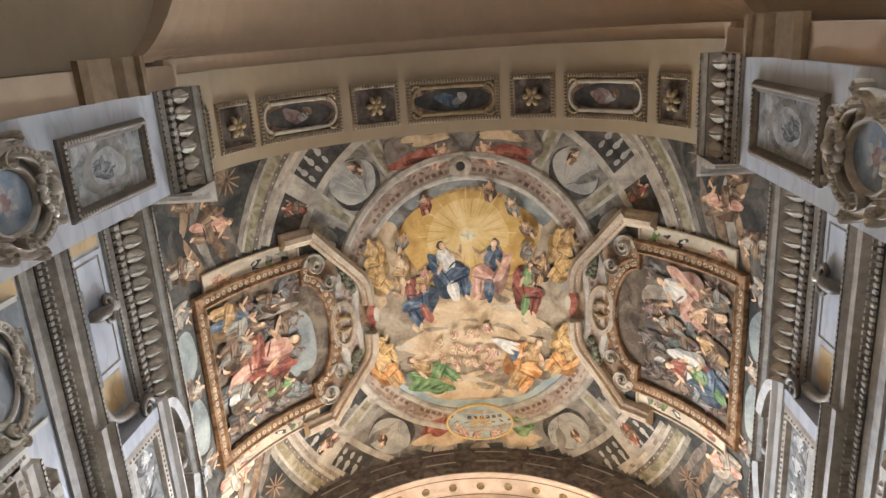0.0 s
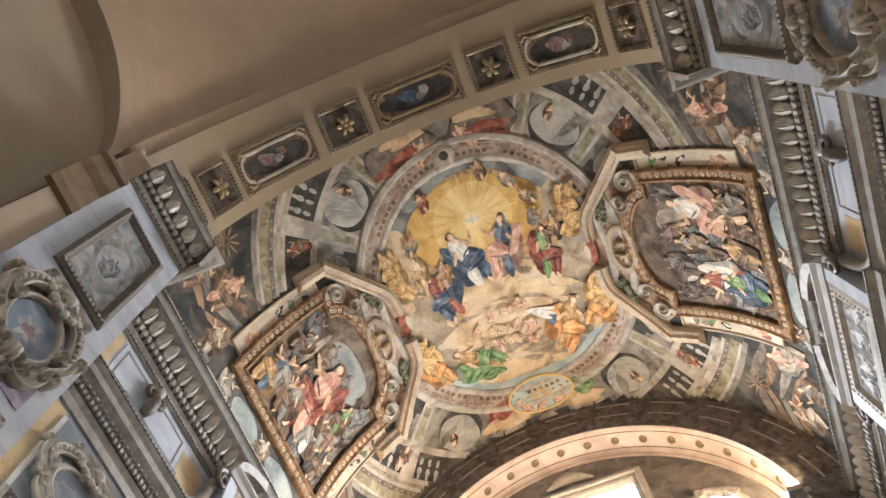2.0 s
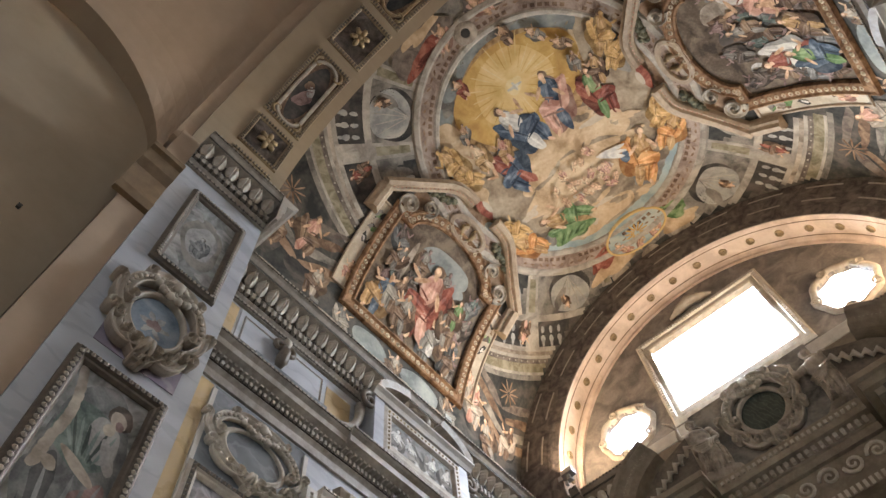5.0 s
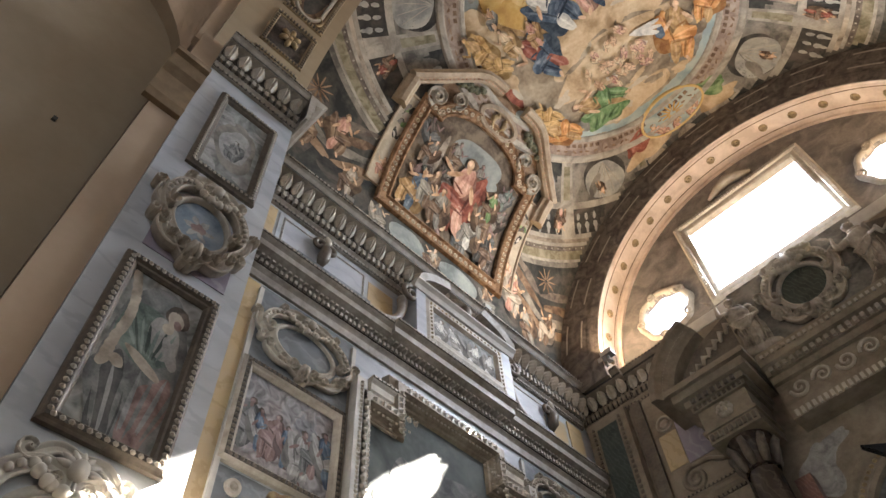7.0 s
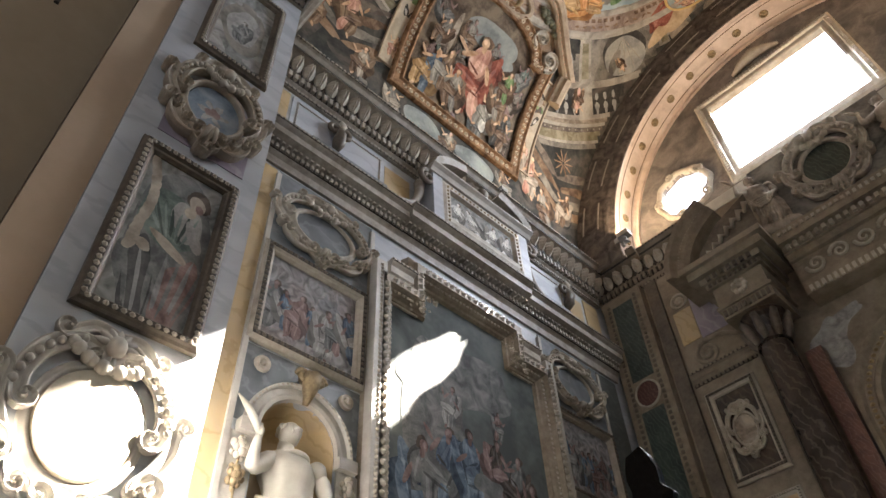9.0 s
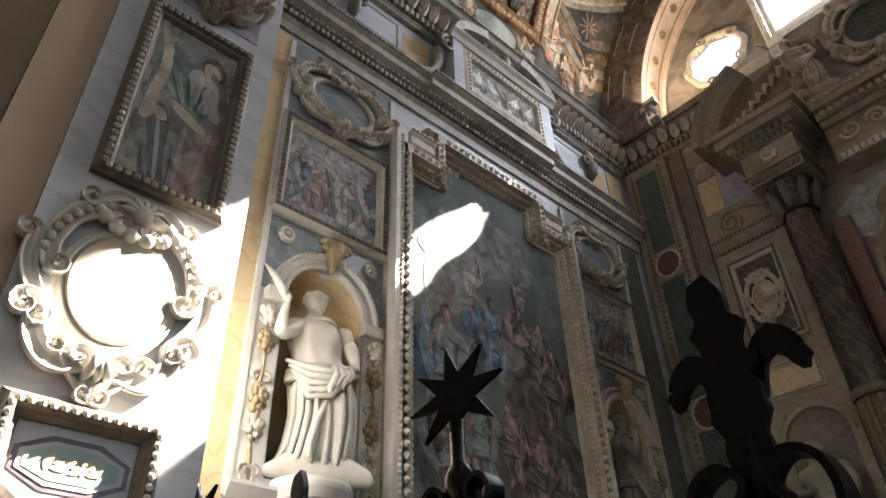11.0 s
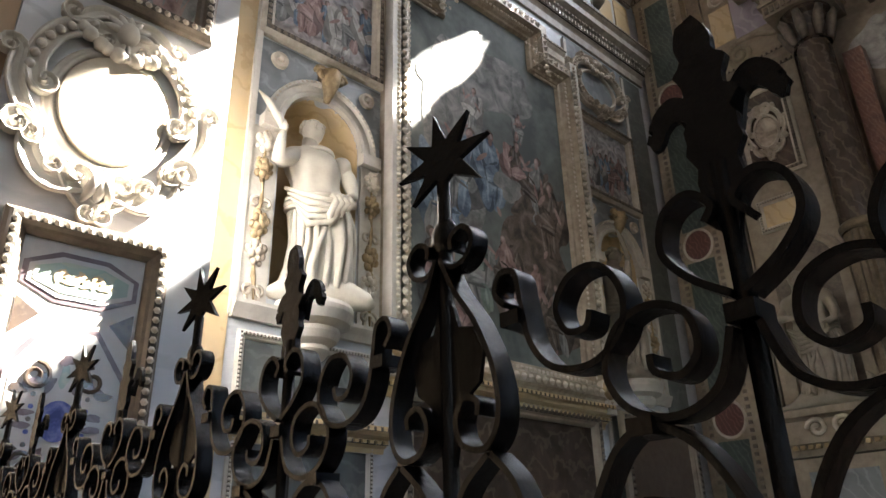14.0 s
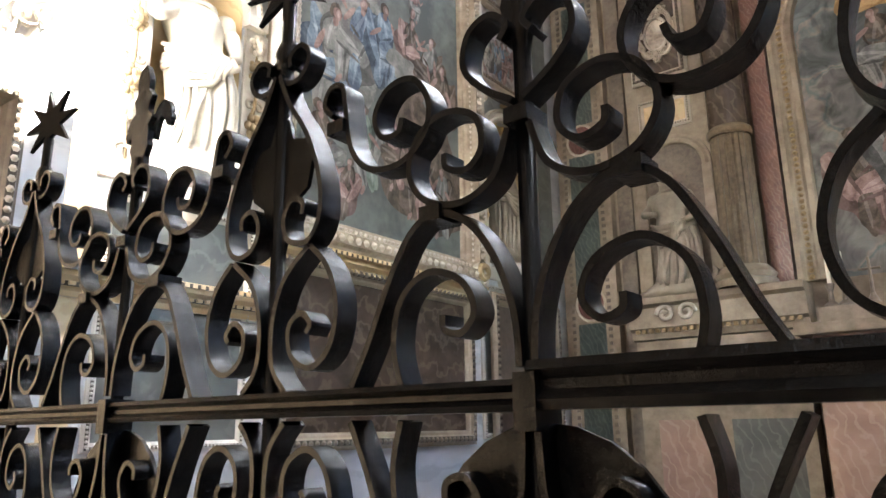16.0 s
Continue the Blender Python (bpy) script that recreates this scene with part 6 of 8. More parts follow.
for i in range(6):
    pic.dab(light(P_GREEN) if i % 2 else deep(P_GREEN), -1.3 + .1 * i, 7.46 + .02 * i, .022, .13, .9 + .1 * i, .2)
pic.dab(P_BLUE, .86, 6.86, .10, .13, .3, .2)
for k in (-.25, -.05, .15):
    pic.dab(P_WHITE, .66 - .12 * k, 6.62 + .3 * k, .30, .055, .45 + k, .15)
for i in range(24):
    u, v = cl.uniform(-.85, .85), cl.uniform(6.2, 7.2)
    pic.form(u, v, cl.uniform(.26, .36), T + cl.uniform(-.9, .9), P_SKIN, cl.choice((P_SKIN, P_ROSE, P_CLOUD)))
for u, v in ((-.85, 3.42), (.50, 3.20), (.95, 3.55), (1.25, 4.0), (1.25, 4.45), (-1.4, 4.15)):
    pic.form(u, v, .52, T + cl.uniform(-.9, .9), cl.choice((P_SKIN, P_BROWN)), cl.choice((P_BROWN, P_RED, P_GREY)))
pic.done(fr)

# painted architecture round it: rings, ribs, coffers with half umbrellas, a balustrade
sq = thing("painted_architecture", "painted stone rings, ribs and coffers round the open heaven", "fresco")
bm = bmesh.new()
ring_on(bm, [(.985, .003), (1.0, .05), (1.025, .06), (1.04, .045)])
part("ring_moulding", bm, P_PALESTONE, sq)
bm = bmesh.new()
ring_on(bm, [(1.04, .045), (1.05, .040), (1.15, .040), (1.155, .045)])
part("ring_moulding", bm, P_ROSESTONE, sq)
bm = bmesh.new()
ring_on(bm, [(1.155, .045), (1.17, .06), (1.205, .05), (1.22, .003)])
part("ring_moulding", bm, P_PALESTONE, sq)
bm = bmesh.new()
for i in range(120):
    a = 3 * i
    if i % 8 in (0, 1):
        continue
    bm.faces.new([bm.verts.new(H(*polar(r, b), .0465)) for r, b in ((1.055, a + .4), (1.085, a + .4), (1.085, a + 2.3), (1.055, a + 2.3))])
part("ring_teeth", bm, P_BROWN, sq)["kind"] = "stuff"
bm = bmesh.new()
for i in range(90):
    blob(bm, H, *polar(1.12, 4 * i + cl.uniform(-1, 1)), .055, .022, radians(4 * i + 90 + cl.uniform(-40, 40)), .0465, .3, 8)
part("ring_inlay", bm, P_SIENNA, sq)["kind"] = "stuff"
BANDS = ((1.22, 1.56, P_GREY, .005), (1.56, 1.62, P_PALESTONE, .012), (1.62, 1.84, P_DARK, .005), (1.84, 1.88, P_PALESTONE, .012), (1.88, 1.915, P_STONE, .010), (1.915, 1.945, P_PALESTONE, .012), (1.945, 1.985, P_UMBER, .009), (1.985, 2.06, P_OLIVE, .010), (2.06, 2.085, P_PALESTONE, .012), (2.085, 2.13, P_GREY, .008))
for r0, r1, m, w in BANDS:
    bm = bmesh.new()
    for a0, a1 in ((8, 172), (188, 352)):
        zone(bm, r0, r1, a0, a1, w)
    part("painted_band", bm, m, sq)["kind"] = "stuff"
bm = bmesh.new()
for a in range(190, 352, 2):
    for b in (a, a - 180):
        if free(1.98, b) and free(1.95, b):
            blob(bm, H, *polar(1.965, b), .022, .022, 0, .0115, .05, 6)
part("band_beading", bm, P_PALESTONE, sq)["kind"] = "stuff"
# ribs that run outwards, each with a marbled middle
RIBS = (218, 241, 299, 322, 38, 70, 110, 142)
for r0, r1, half, m, w in ((1.22, 1.84, 2.4, P_PALESTONE, .014), (1.25, 1.54, 1.3, P_OLIVE, .016)):
    bm = bmesh.new()
    for a in RIBS:
        zone(bm, r0, r1, a - half, a + half, w, .4)
    part("painted_rib", bm, m, sq)["kind"] = "stuff"
pic = Picture(H, .008)


def umbrella(a, r=1.39, s=.50):
    """A pale half umbrella in a coffer: dark hollow, ribbed cloth, a small shape leaning on it."""
    u, v = polar(r, a)
    t = radians(a)
    at = lambda x, y: (u + x * math.cos(t) - y * math.sin(t), v + x * math.sin(t) + y * math.cos(t))
    pic.dab(P_DARK, *at(-.05, 0), s * 1.02, s * 1.05, t, .03)
    pic.dab(P_SAIL, *at(.03, 0), s * .86, s * .98, t, .05)
    for k in (-.75, -.4, 0, .4, .75):
        pic.dab(P_PALESTONE if k < .5 else P_GREY, *at(.02 - .1 * abs(k), k * s * .55), s * .76, .010, t + k * .75, .05)
    pic.dab(P_GREY, *at(.1, s * .55), s * .55, s * .20, t + .5, .15)


for a in (229, 311, 126, 54):
    umbrella(a)
for a in (249, 291, 90, 104, 76):
    pic.dab(P_STONE, *polar(1.40, a), .22, .24, radians(a), .06)
for a in (209, 331, 29, 151):         # grey triangular cloths beside the pediments
    for k, m in ((-.12, P_SAIL), (.1, P_GREY)):
        pic.dab(m, *polar(1.38, a + k * 18), .28, .10, radians(a) + k * 3, .1)
for a in list(range(222, 239, 3)) + list(range(303, 320, 3)) + list(range(42, 68, 3)) + list(range(114, 140, 3)) + [28, 31, 34, 146, 149, 152]:
    if free(1.84, a):
        for r, q in ((1.69, .055), (1.77, .075), (1.81, .045)):
            pic.dab(P_SAIL, *polar(r, a), .085, q * .8, radians(a), .1)
for a, m in ((213, P_RED), (240, P_ROSE), (300, P_ROSE), (327, P_RED), (35, P_RED), (145, P_ROSE)):
    pic.form(*polar(1.73, a), .62, radians(a) - math.pi / 2 + cl.uniform(-.4, .4), m, P_BROWN)
for a in (232, 308, 128, 52):
    pic.form(*polar(1.47, a), .40, radians(a) - math.pi / 2 + cl.uniform(-.5, .5), P_SKIN, P_BROWN)
# over the crown at the entrance: red winged shapes and clouds round a stone boss
for sx in (-1, 1):
    pic.dab(P_UMBER, sx * .9, 2.35, .75, .36, 0, .1)
    pic.dab(P_RED, sx * .95, 2.50, .48, .17, sx * .15, .25)
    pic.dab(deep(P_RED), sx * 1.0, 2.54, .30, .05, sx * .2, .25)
    pic.dab(P_CLOUD, sx * .75, 2.12, .5, .10, sx * .1, .35)
    pic.form(sx * .45, 2.46, .66, T - sx * .4, P_SKIN, P_ROSE)
# the small oval at the altar end, among red cloth and clouds
for sx in (-1, 1):
    pic.dab(P_CLOUD, sx * .85, 8.85, .55, .2, 0, .25)
    pic.dab(P_RED if sx < 0 else P_GREEN, sx * .95, 8.55, .36, .19, sx * .3, .3)
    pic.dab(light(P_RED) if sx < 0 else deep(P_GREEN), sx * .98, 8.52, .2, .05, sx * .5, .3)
pic.dab(P_SKY, .03, 8.5, .72, .42, 0, .03)
for i in range(14):
    a = 2 * math.pi * i / 14
    pic.dab(P_GOLD, .03 + .17 * math.cos(a), 8.55 + .15 * math.sin(a), .11, .02, a, .1)
for i in range(5):
    pic.form(.03 + .5 * math.cos(i * .8 + .1), 8.62 + .2 * math.sin(i * .8 + .1), .36, T + cl.uniform(-.8, .8), P_SKIN, P_ROSE)
pic.done(sq)
for u, v, r, w in ((-.07, 2.70, .26, .06), (.03, 8.55, .08, .02)):
    th = thing("ceiling_boss", "round stone boss with a dark hole", "boss")
    bm = bmesh.new()
    annulus(bm, H, u, v, r * .35, r * .35, [(r * .65, .01), (r * .5, w), (r * .1, w * 1.2), (0, w)], 24)
    part("ring", bm, P_STONE, th)
    bm = bmesh.new()
    disc(bm, H, u, v, r * .36, r * .36, .004, w + .004, 16)
    part("hole", bm, CHAR, th)
bm = bmesh.new()
annulus(bm, H, .03, 8.5, .74, .43, [(-.03, .02), (-.02, .07), (.02, .07), (.04, .02)], 40)
part("oval_moulding", bm, P_GOLD2, sq, "golden oval ring")


# ---- the pictures on the vault's flanks ----
def flank(s):
    """A framed picture with an arched head, cream side panels and a broken pediment; s: -1 left, 1 right."""
    rnd = random.Random(8 + s)
    U = lambda d: s * d            # distance from the crown
    v0, v1 = (4.30, 7.02) if s < 0 else (4.26, 6.86)
    vc = (v0 + v1) / 2
    ri = (v1 - v0) / 2 - .32
    th = thing("fresco_picture", "framed arched fresco full of draped shapes with guilloche border", "fresco", "pictures on the vault")
    out = [(5.85, v0), (5.85, v1), (3.62, v1), (3.62, vc + ri)] + [(3.62 - .52 * math.sin(math.pi * i / 20), vc + ri * math.cos(math.pi * i / 20)) for i in range(1, 20)] + [(3.62, vc - ri), (3.62, v0)]
    path = [(U(a), b) for a, b in out]
    if s > 0:
        path = path[::-1]
    bm = bmesh.new()
    def lims(d):
        if d >= 3.64:
            return v0 + .03, v1 - .03
        q = ri * math.sqrt(max(0, 1 - ((3.62 - d) / .52) ** 2))
        return vc - q, vc + q
    ds = [3.12 + 2.71 * i / 28 for i in range(29)]
    rows = []
    for d in ds:
        a, b = lims(d)
        rows.append([bm.verts.new(H(U(d), a + (b - a) * k / 8, .012)) for k in range(9)])
    for a, b in zip(rows, rows[1:]):
        for k in range(8):
            bm.faces.new((a[k], a[k + 1], b[k + 1], b[k]))
    part("canvas", bm, P_DUSKY, th)
    bm = bmesh.new()
    dense = []
    for p, q in zip(path, path[1:] + path[:1]):
        k = max(1, int(math.hypot(q[0] - p[0], q[1] - p[1]) / .25))
        dense += [(p[0] + (q[0] - p[0]) * i / k, p[1] + (q[1] - p[1]) * i / k) for i in range(k)]
    sweep(bm, H, dense, [(.0, .0), (.0, .09), (.04, .11), (.07, .07), (.19, .07), (.22, .10), (.25, .085), (.27, .012)], True)
    part("frame", bm, FRAMEP, th)
    bm = bmesh.new()
    for p, q in zip(dense, dense[1:] + dense[:1]):
        d = Vector((q[0] - p[0], q[1] - p[1]))
        e = d.normalized()
        nrm = Vector((-e.y, e.x)) * .13
        k = max(1, round(d.length / .12))
        for i in range(k):
            c = Vector(p) + d * ((i + .5) / k) + nrm
            annulus(bm, H, c.x, c.y, .026, .026, [(-.012, .071), (.006, .088), (.024, .071)], 8)
    part("guilloche", bm, P_CREAM, th)["kind"] = "stuff"
    # the painting itself: sky in the head, architecture behind, a tall draped shape and a crowd
    pic = Picture(H, .016)
    UP = s * -math.pi / 2 + math.pi
    if s < 0:
        pic.dab(P_DIMSKY, U(3.72), vc + .1, .30, .66, 0, .06)
        pic.dab(P_DIMSKY, U(3.95), vc + .35, .20, .40, 0, .1)
        for d, v, a, b in ((4.2, 4.95, .5, .07), (4.2, 5.15, .5, .06)):
            pic.dab(P_STONE, U(d), v, a, b, 0, .03)
        crowd_ = ((5.2, 4.75, .95, P_BLUE, P_OCHRE, .2), (4.95, 5.05, .8, P_BROWN, P_GREY, .1), (4.6, 5.72, 1.5, P_ROSE, P_RED, -.1), (5.2, 5.35, .8, P_GREY, P_BROWN, 0), (5.15, 6.25, .8, P_WHITE, P_GREY, .3), (5.3, 6.6, .75, P_DARK, P_BROWN, .2), (4.75, 6.35, .7, P_GREY, P_BROWN, -.2), (4.35, 6.45, .6, P_GREEN, P_BROWN, 0), (4.3, 4.72, .55, P_GREY, P_BROWN, .2))
    else:
        pic.dab(P_STONE, U(3.95), 5.05, .30, .25, 0, .08)
        pic.dab(P_DARK, U(4.0), 5.65, .30, .30, 0, .1)
        for k in range(4):
            pic.dab(P_STONE, U(4.35), 5.42 + .12 * k, .34, .022, 0, .03)
        crowd_ = ((4.6, 4.85, 1.2, P_WHITE, P_ROSE, .3), (5.15, 5.05, .8, P_SKIN, P_BROWN, -.2), (4.75, 6.2, 1.0, P_RED, P_WHITE, -.2), (5.2, 6.25, .9, P_GREEN, P_BLUE, .2), (4.25, 5.5, .6, P_GREY, P_BROWN, .1), (5.3, 5.6, .7, P_OCHRE, P_BROWN, .3), (5.3, 4.65, .6, P_BROWN, P_GREY, .1))
        pic.dab(P_WHITE, U(4.1), 6.35, .16, .14, 0, .03)
    for i in range(16):
        d, v = 3.95 + 1.5 * (i % 4) / 3 + rnd.uniform(-.1, .1), v0 + .35 + (v1 - v0 - .7) * (i // 4) / 3 + rnd.uniform(-.1, .1)
        pic.form(U(d), v, rnd.uniform(.7, .95), UP + rnd.uniform(-.4, .4), rnd.choice((D_BROWN, D_ROSE, P_GREY, D_GREEN)), rnd.choice((D_BROWN, D_GREY, P_BROWN)), D_ROSE, D_BROWN)
    for d, v, h, rb, ck, lean in crowd_:
        pic.form(U(d), v, h * 1.38, UP + lean, rb, ck, P_SKIN, P_BROWN)
    pic.done(th)
    # brown ground behind the stucco work between picture and heaven
    gd = thing("stucco_ground", "brown painted ground behind the stucco work of a vault picture", "fresco")
    bm = bmesh.new()
    a, b = sorted((U(2.18), U(3.75)))
    grid_patch(bm, H, a, b, 4.25, 7.05, .0085, 14, 12)
    part("ground", bm, P_SIENNA, gd)
    for c0, c1 in ((v0 - .58, v0 - .06), (v1 + .06, v1 + .56)):
        sp = thing("cream_panel", "cream painted panel with a hanging mask and leaves", "fresco", "cream panels on the vault")
        bm = bmesh.new()
        a, b = sorted((U(3.55), U(5.8)))
        grid_patch(bm, H, a, b, c0, c1, .014, 18, 2)
        part("ground", bm, P_IVORY, sp)
        bm = bmesh.new()
        pts = [(a + (b - a) * i / 14, c0) for i in range(15)] + [(b - (b - a) * i / 14, c1) for i in range(15)]
        sweep(bm, H, pts, [(0, .014), (.01, .05), (.04, .05), (.06, .014)], True)
        part("border", bm, CREAMS, sp)
        pc = Picture(H, .018)
        vm = (c0 + c1) / 2
        for k in range(12):
            pc.dab(rnd.choice((P_GREEN, P_DARK, P_BROWN, P_GREY)), U(4.05 + rnd.uniform(-.22, .22)), vm + rnd.uniform(-.1, .1), .10, .05, rnd.uniform(0, 3), .35)
        pc.dab(P_STONE, U(4.05), vm, .12, .09, 0, .2)
        for sv in (-1, 1):
            pc.dab(P_DARK, U(4.5), vm + sv * .07, .13, .05, sv * .4, .3)
            pc.dab(P_WHITE, U(4.52), vm + sv * .07, .06, .03, sv * .4, .3)
        pc.form(U(5.3), vm, .55, UP, P_SKIN, P_ROSE)
        pc.done(sp)
    pd = thing("pediment", "cream stucco broken pediment with carved mouldings over a vault picture", "pediment", "pediments on the vault")
    for q in (1, -1):
        W = lambda k: vc + q * k
        pts = [(3.95, 1.97), (3.65, 1.97), (3.34, 1.97)]
        bm = bmesh.new()
        prof = [(-.17, .01), (-.17, .12), (-.11, .15), (-.07, .22), (.02, .24), (.06, .18), (.11, .16), (.15, .08), (.15, .01)]
        sweep(bm, H, [(U(a), W(b)) for a, b in pts], prof)
        part("return_cornice", bm, CREAMS, pd)
        bm = bmesh.new()
        line = [(3.34 - .98 * i / 8, 2.04 - 1.08 * i / 8) for i in range(9)] + [(2.27, .80), (2.23, .62), (2.22, .46), (2.22, .32)]
        line = [(U(a), W(b)) for a, b in line]
        if (q > 0) == (s > 0):
            line = line[::-1]
        sweep(bm, H, line, [(-.14, .01), (-.14, .14), (-.10, .18), (-.06, .17), (-.03, .23), (.05, .25), (.09, .19), (.13, .17), (.14, .01)])
        part("raking_cornice", bm, CREAMS, pd)
        bm = bmesh.new()
        for p, r in zip(line, line[1:]):
            d = Vector((r[0] - p[0], r[1] - p[1])).normalized()
            off = Vector((-d.y, d.x)) * -.08
            bead_row(bm, H, (p[0] + off.x, p[1] + off.y), (r[0] + off.x, r[1] + off.y), .09, .022, .172, 6)
        part("beading", bm, P_ROSE, pd)["kind"] = "stuff"
        for d, k, rad, tn in ((3.28, 1.38, .20, 1.5), (3.02, .98, .15, -1.3)):
            bm = bmesh.new()
            pts = spiral(U(d), W(k), rad, .03, (0 if s > 0 else math.pi), q * s * tn, 18)
            band(bm, H, pts, [.075 - .002 * i for i in range(19)], [.12 + .003 * i for i in range(19)])
            part("scroll", bm, P_PALESTONE, pd)
        bm = bmesh.new()
        for i in range(16):
            t = i / 15
            ball(bm, H(U(2.78 - .22 * t + rnd.uniform(-.05, .05)), W(1.42 - .75 * t), .07), .075, .075, .075, 7, 5)
        part("leaf_swag", bm, P_OLIVEDARK, pd, smooth=True)["kind"] = "stuff"
    md = thing("medallion", "gilded oval medallion in a cream stucco ring on the vault", "medallion", "medallions on the vault")
    mu, mv = U(2.80), vc
    bm = bmesh.new()
    disc(bm, H, mu, mv, .20, .42, .02, .04, 28)
    part("field", bm, P_BROWN, md)
    bm = bmesh.new()
    annulus(bm, H, mu, mv, .20, .42, [(-.02, .02), (0, .10), (.03, .11), (.06, .07), (.085, .11), (.11, .06), (.12, .0)], 36)
    part("ring", bm, CREAMS, md, smooth=True)
    for k in (-1, 1):
        bm = bmesh.new()
        tube(bm, [H(mu + U(x), mv + k * y, .06) for x, y in ((.13, .08), (.04, .14), (-.04, .15), (-.12, .08))], [.03, .06, .07, .04], 8)
        ball(bm, H(mu - U(.13), mv + k * .10, .08), .045, .045, .045, 8, 6)
        part("gilt_relief", bm, GILT, md, smooth=True)
    # ochre seated shapes between the pediment and the heaven
    gf = thing("gilded_group", "ochre painted seated shapes resting on the pediment", "painted group")
    pg = Picture(H, .10)
    for k, h, m in ((-1.28, 1.05, P_OCHRE), (-.78, .85, P_AMBER), (.72, .95, P_AMBER), (1.22, 1.1, P_OCHRE)):
        pg.form(U(2.08 - .06 * abs(k)), vc + k, h, math.pi + s * .5 + rnd.uniform(-.3, .3), m, P_ORANGE if k > .9 else P_AMBER, P_AMBER)
    pg.dab(P_RED, U(2.18), vc - .05, .10, .28, 0, .15)
    pg.dab(P_IVORY, U(2.08), vc - .05, .06, .16, 0, .05)
    pg.done(gf)
    # seated shapes and blue panels along the cornice
    lf = thing("springing_fresco", "dim painted seated shapes and blue ground along the cornice", "fresco")
    pl = Picture(H, .008)
    for v, w in ((4.9, .42), (6.2, .5)):
        pl.dab(P_DIMSKY, U(6.45), v, .28, w, 0, .05)
    for v in (2.3, 3.1, 7.75, 8.6):
        pl.dab(P_DARK, U(5.9), v, .55, .36, 0, .12)
    for v, a in ((2.25, .5), (3.2, -.4), (7.9, .5), (8.9, -.4)):
        for k in range(4):
            pl.dab((P_UMBER, P_BROWN, P_GREY, P_SIENNA)[k], U(5.0 + .28 * k), v + .1 * k, .10, .5, a, .2)
    for v, d, h, rb, ck in ((2.4, 5.6, 1.1, P_RED, P_BROWN), (3.0, 5.3, 1.1, P_ROSE, P_BROWN), (3.5, 6.1, .9, P_STONE, P_BROWN), (4.2, 6.4, .8, P_GREY, P_STONE), (5.5, 6.45, .8, P_STONE, P_BROWN), (6.95, 6.4, .85, P_BROWN, P_GREY), (7.6, 5.7, 1.15, P_ROSE, P_STONE), (8.1, 6.2, 1.0, P_GREY, P_BROWN), (8.7, 5.9, 1.0, P_BROWN, P_STONE)):
        pl.form(U(d), v, h, UP + rnd.uniform(-.3, .3), rb, ck)
    for v in (2.6, 3.9, 5.2, 5.8, 6.7, 7.3, 8.4):
        pl.dab(P_STONE, U(6.75), v, .14, .3, 0, .1)
    pl.done(lf)
    bm = bmesh.new()
    for i in range(10):
        a = 2 * math.pi * i / 10
        for v in (2.3, 8.45):
            blob(bm, H, U(4.85) + .16 * math.cos(a), v + .16 * math.sin(a), .13, .018, a, .02, .1, 8)
    part("painted_star", bm, P_SIENNA, lf)["kind"] = "stuff"


FRAMEP = paint("brown_gilt_frame", (0.13, 0.07, 0.04), (0.24, 0.14, 0.08), (0.35, 0.22, 0.135), 6)
CREAMS = mat_plain("cream_stucco", (0.52, 0.42, 0.31), 0.6, col2=(0.29, 0.215, 0.15), scale=9, bump=0.25)
flank(-1)
flank(1)


# ---- altar wall ----
def inlay_strip(x0, x1):
    """A tall pilaster on the altar wall: pale border with teeth, green panels and red roundels."""
    th = thing("altar_pilaster", "tall ivory pilaster inlaid with green marble and red roundels", "pilaster", "pilasters of the altar wall")
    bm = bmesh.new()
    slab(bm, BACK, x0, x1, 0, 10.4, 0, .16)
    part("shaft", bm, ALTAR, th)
    c, h = (x0 + x1) / 2, (x1 - x0) / 2 - .20
    for z0, z1 in ((.9, 2.85), (3.42, 5.4), (5.9, 7.95), (8.55, 10.2)):
        bm = bmesh.new()
        slab(bm, BACK, c - h, c + h, z0, z1, .16, .166)
        part("green_inlay", bm, GREEN, th)
    for z in (3.13, 5.65, 8.25):
        bm = bmesh.new()
        disc(bm, BACK, c, z, h * .95, .22, .16, .17, 24)
        part("red_roundel", bm, RED, th)
        bm = bmesh.new()
        annulus(bm, BACK, c, z, h * .95, .22, [(0, .16), (.01, .185), (.03, .185), (.04, .16)], 24)
        part("roundel_ring", bm, STUCCO, th)
    bm = bmesh.new()
    for d in (-1, 1):
        tooth_row(bm, BACK, (c + d * (h + .07), .8), (c + d * (h + .07), 10.3), .10, .05, .05, .16, .18)
    part("teeth", bm, BRONZE, th)["kind"] = "stuff"


MIR = lambda x: 2 * XC - x
for a, b in ((-5.38, -4.56), (MIR(-4.56), MIR(-5.38))):
    inlay_strip(a, b)

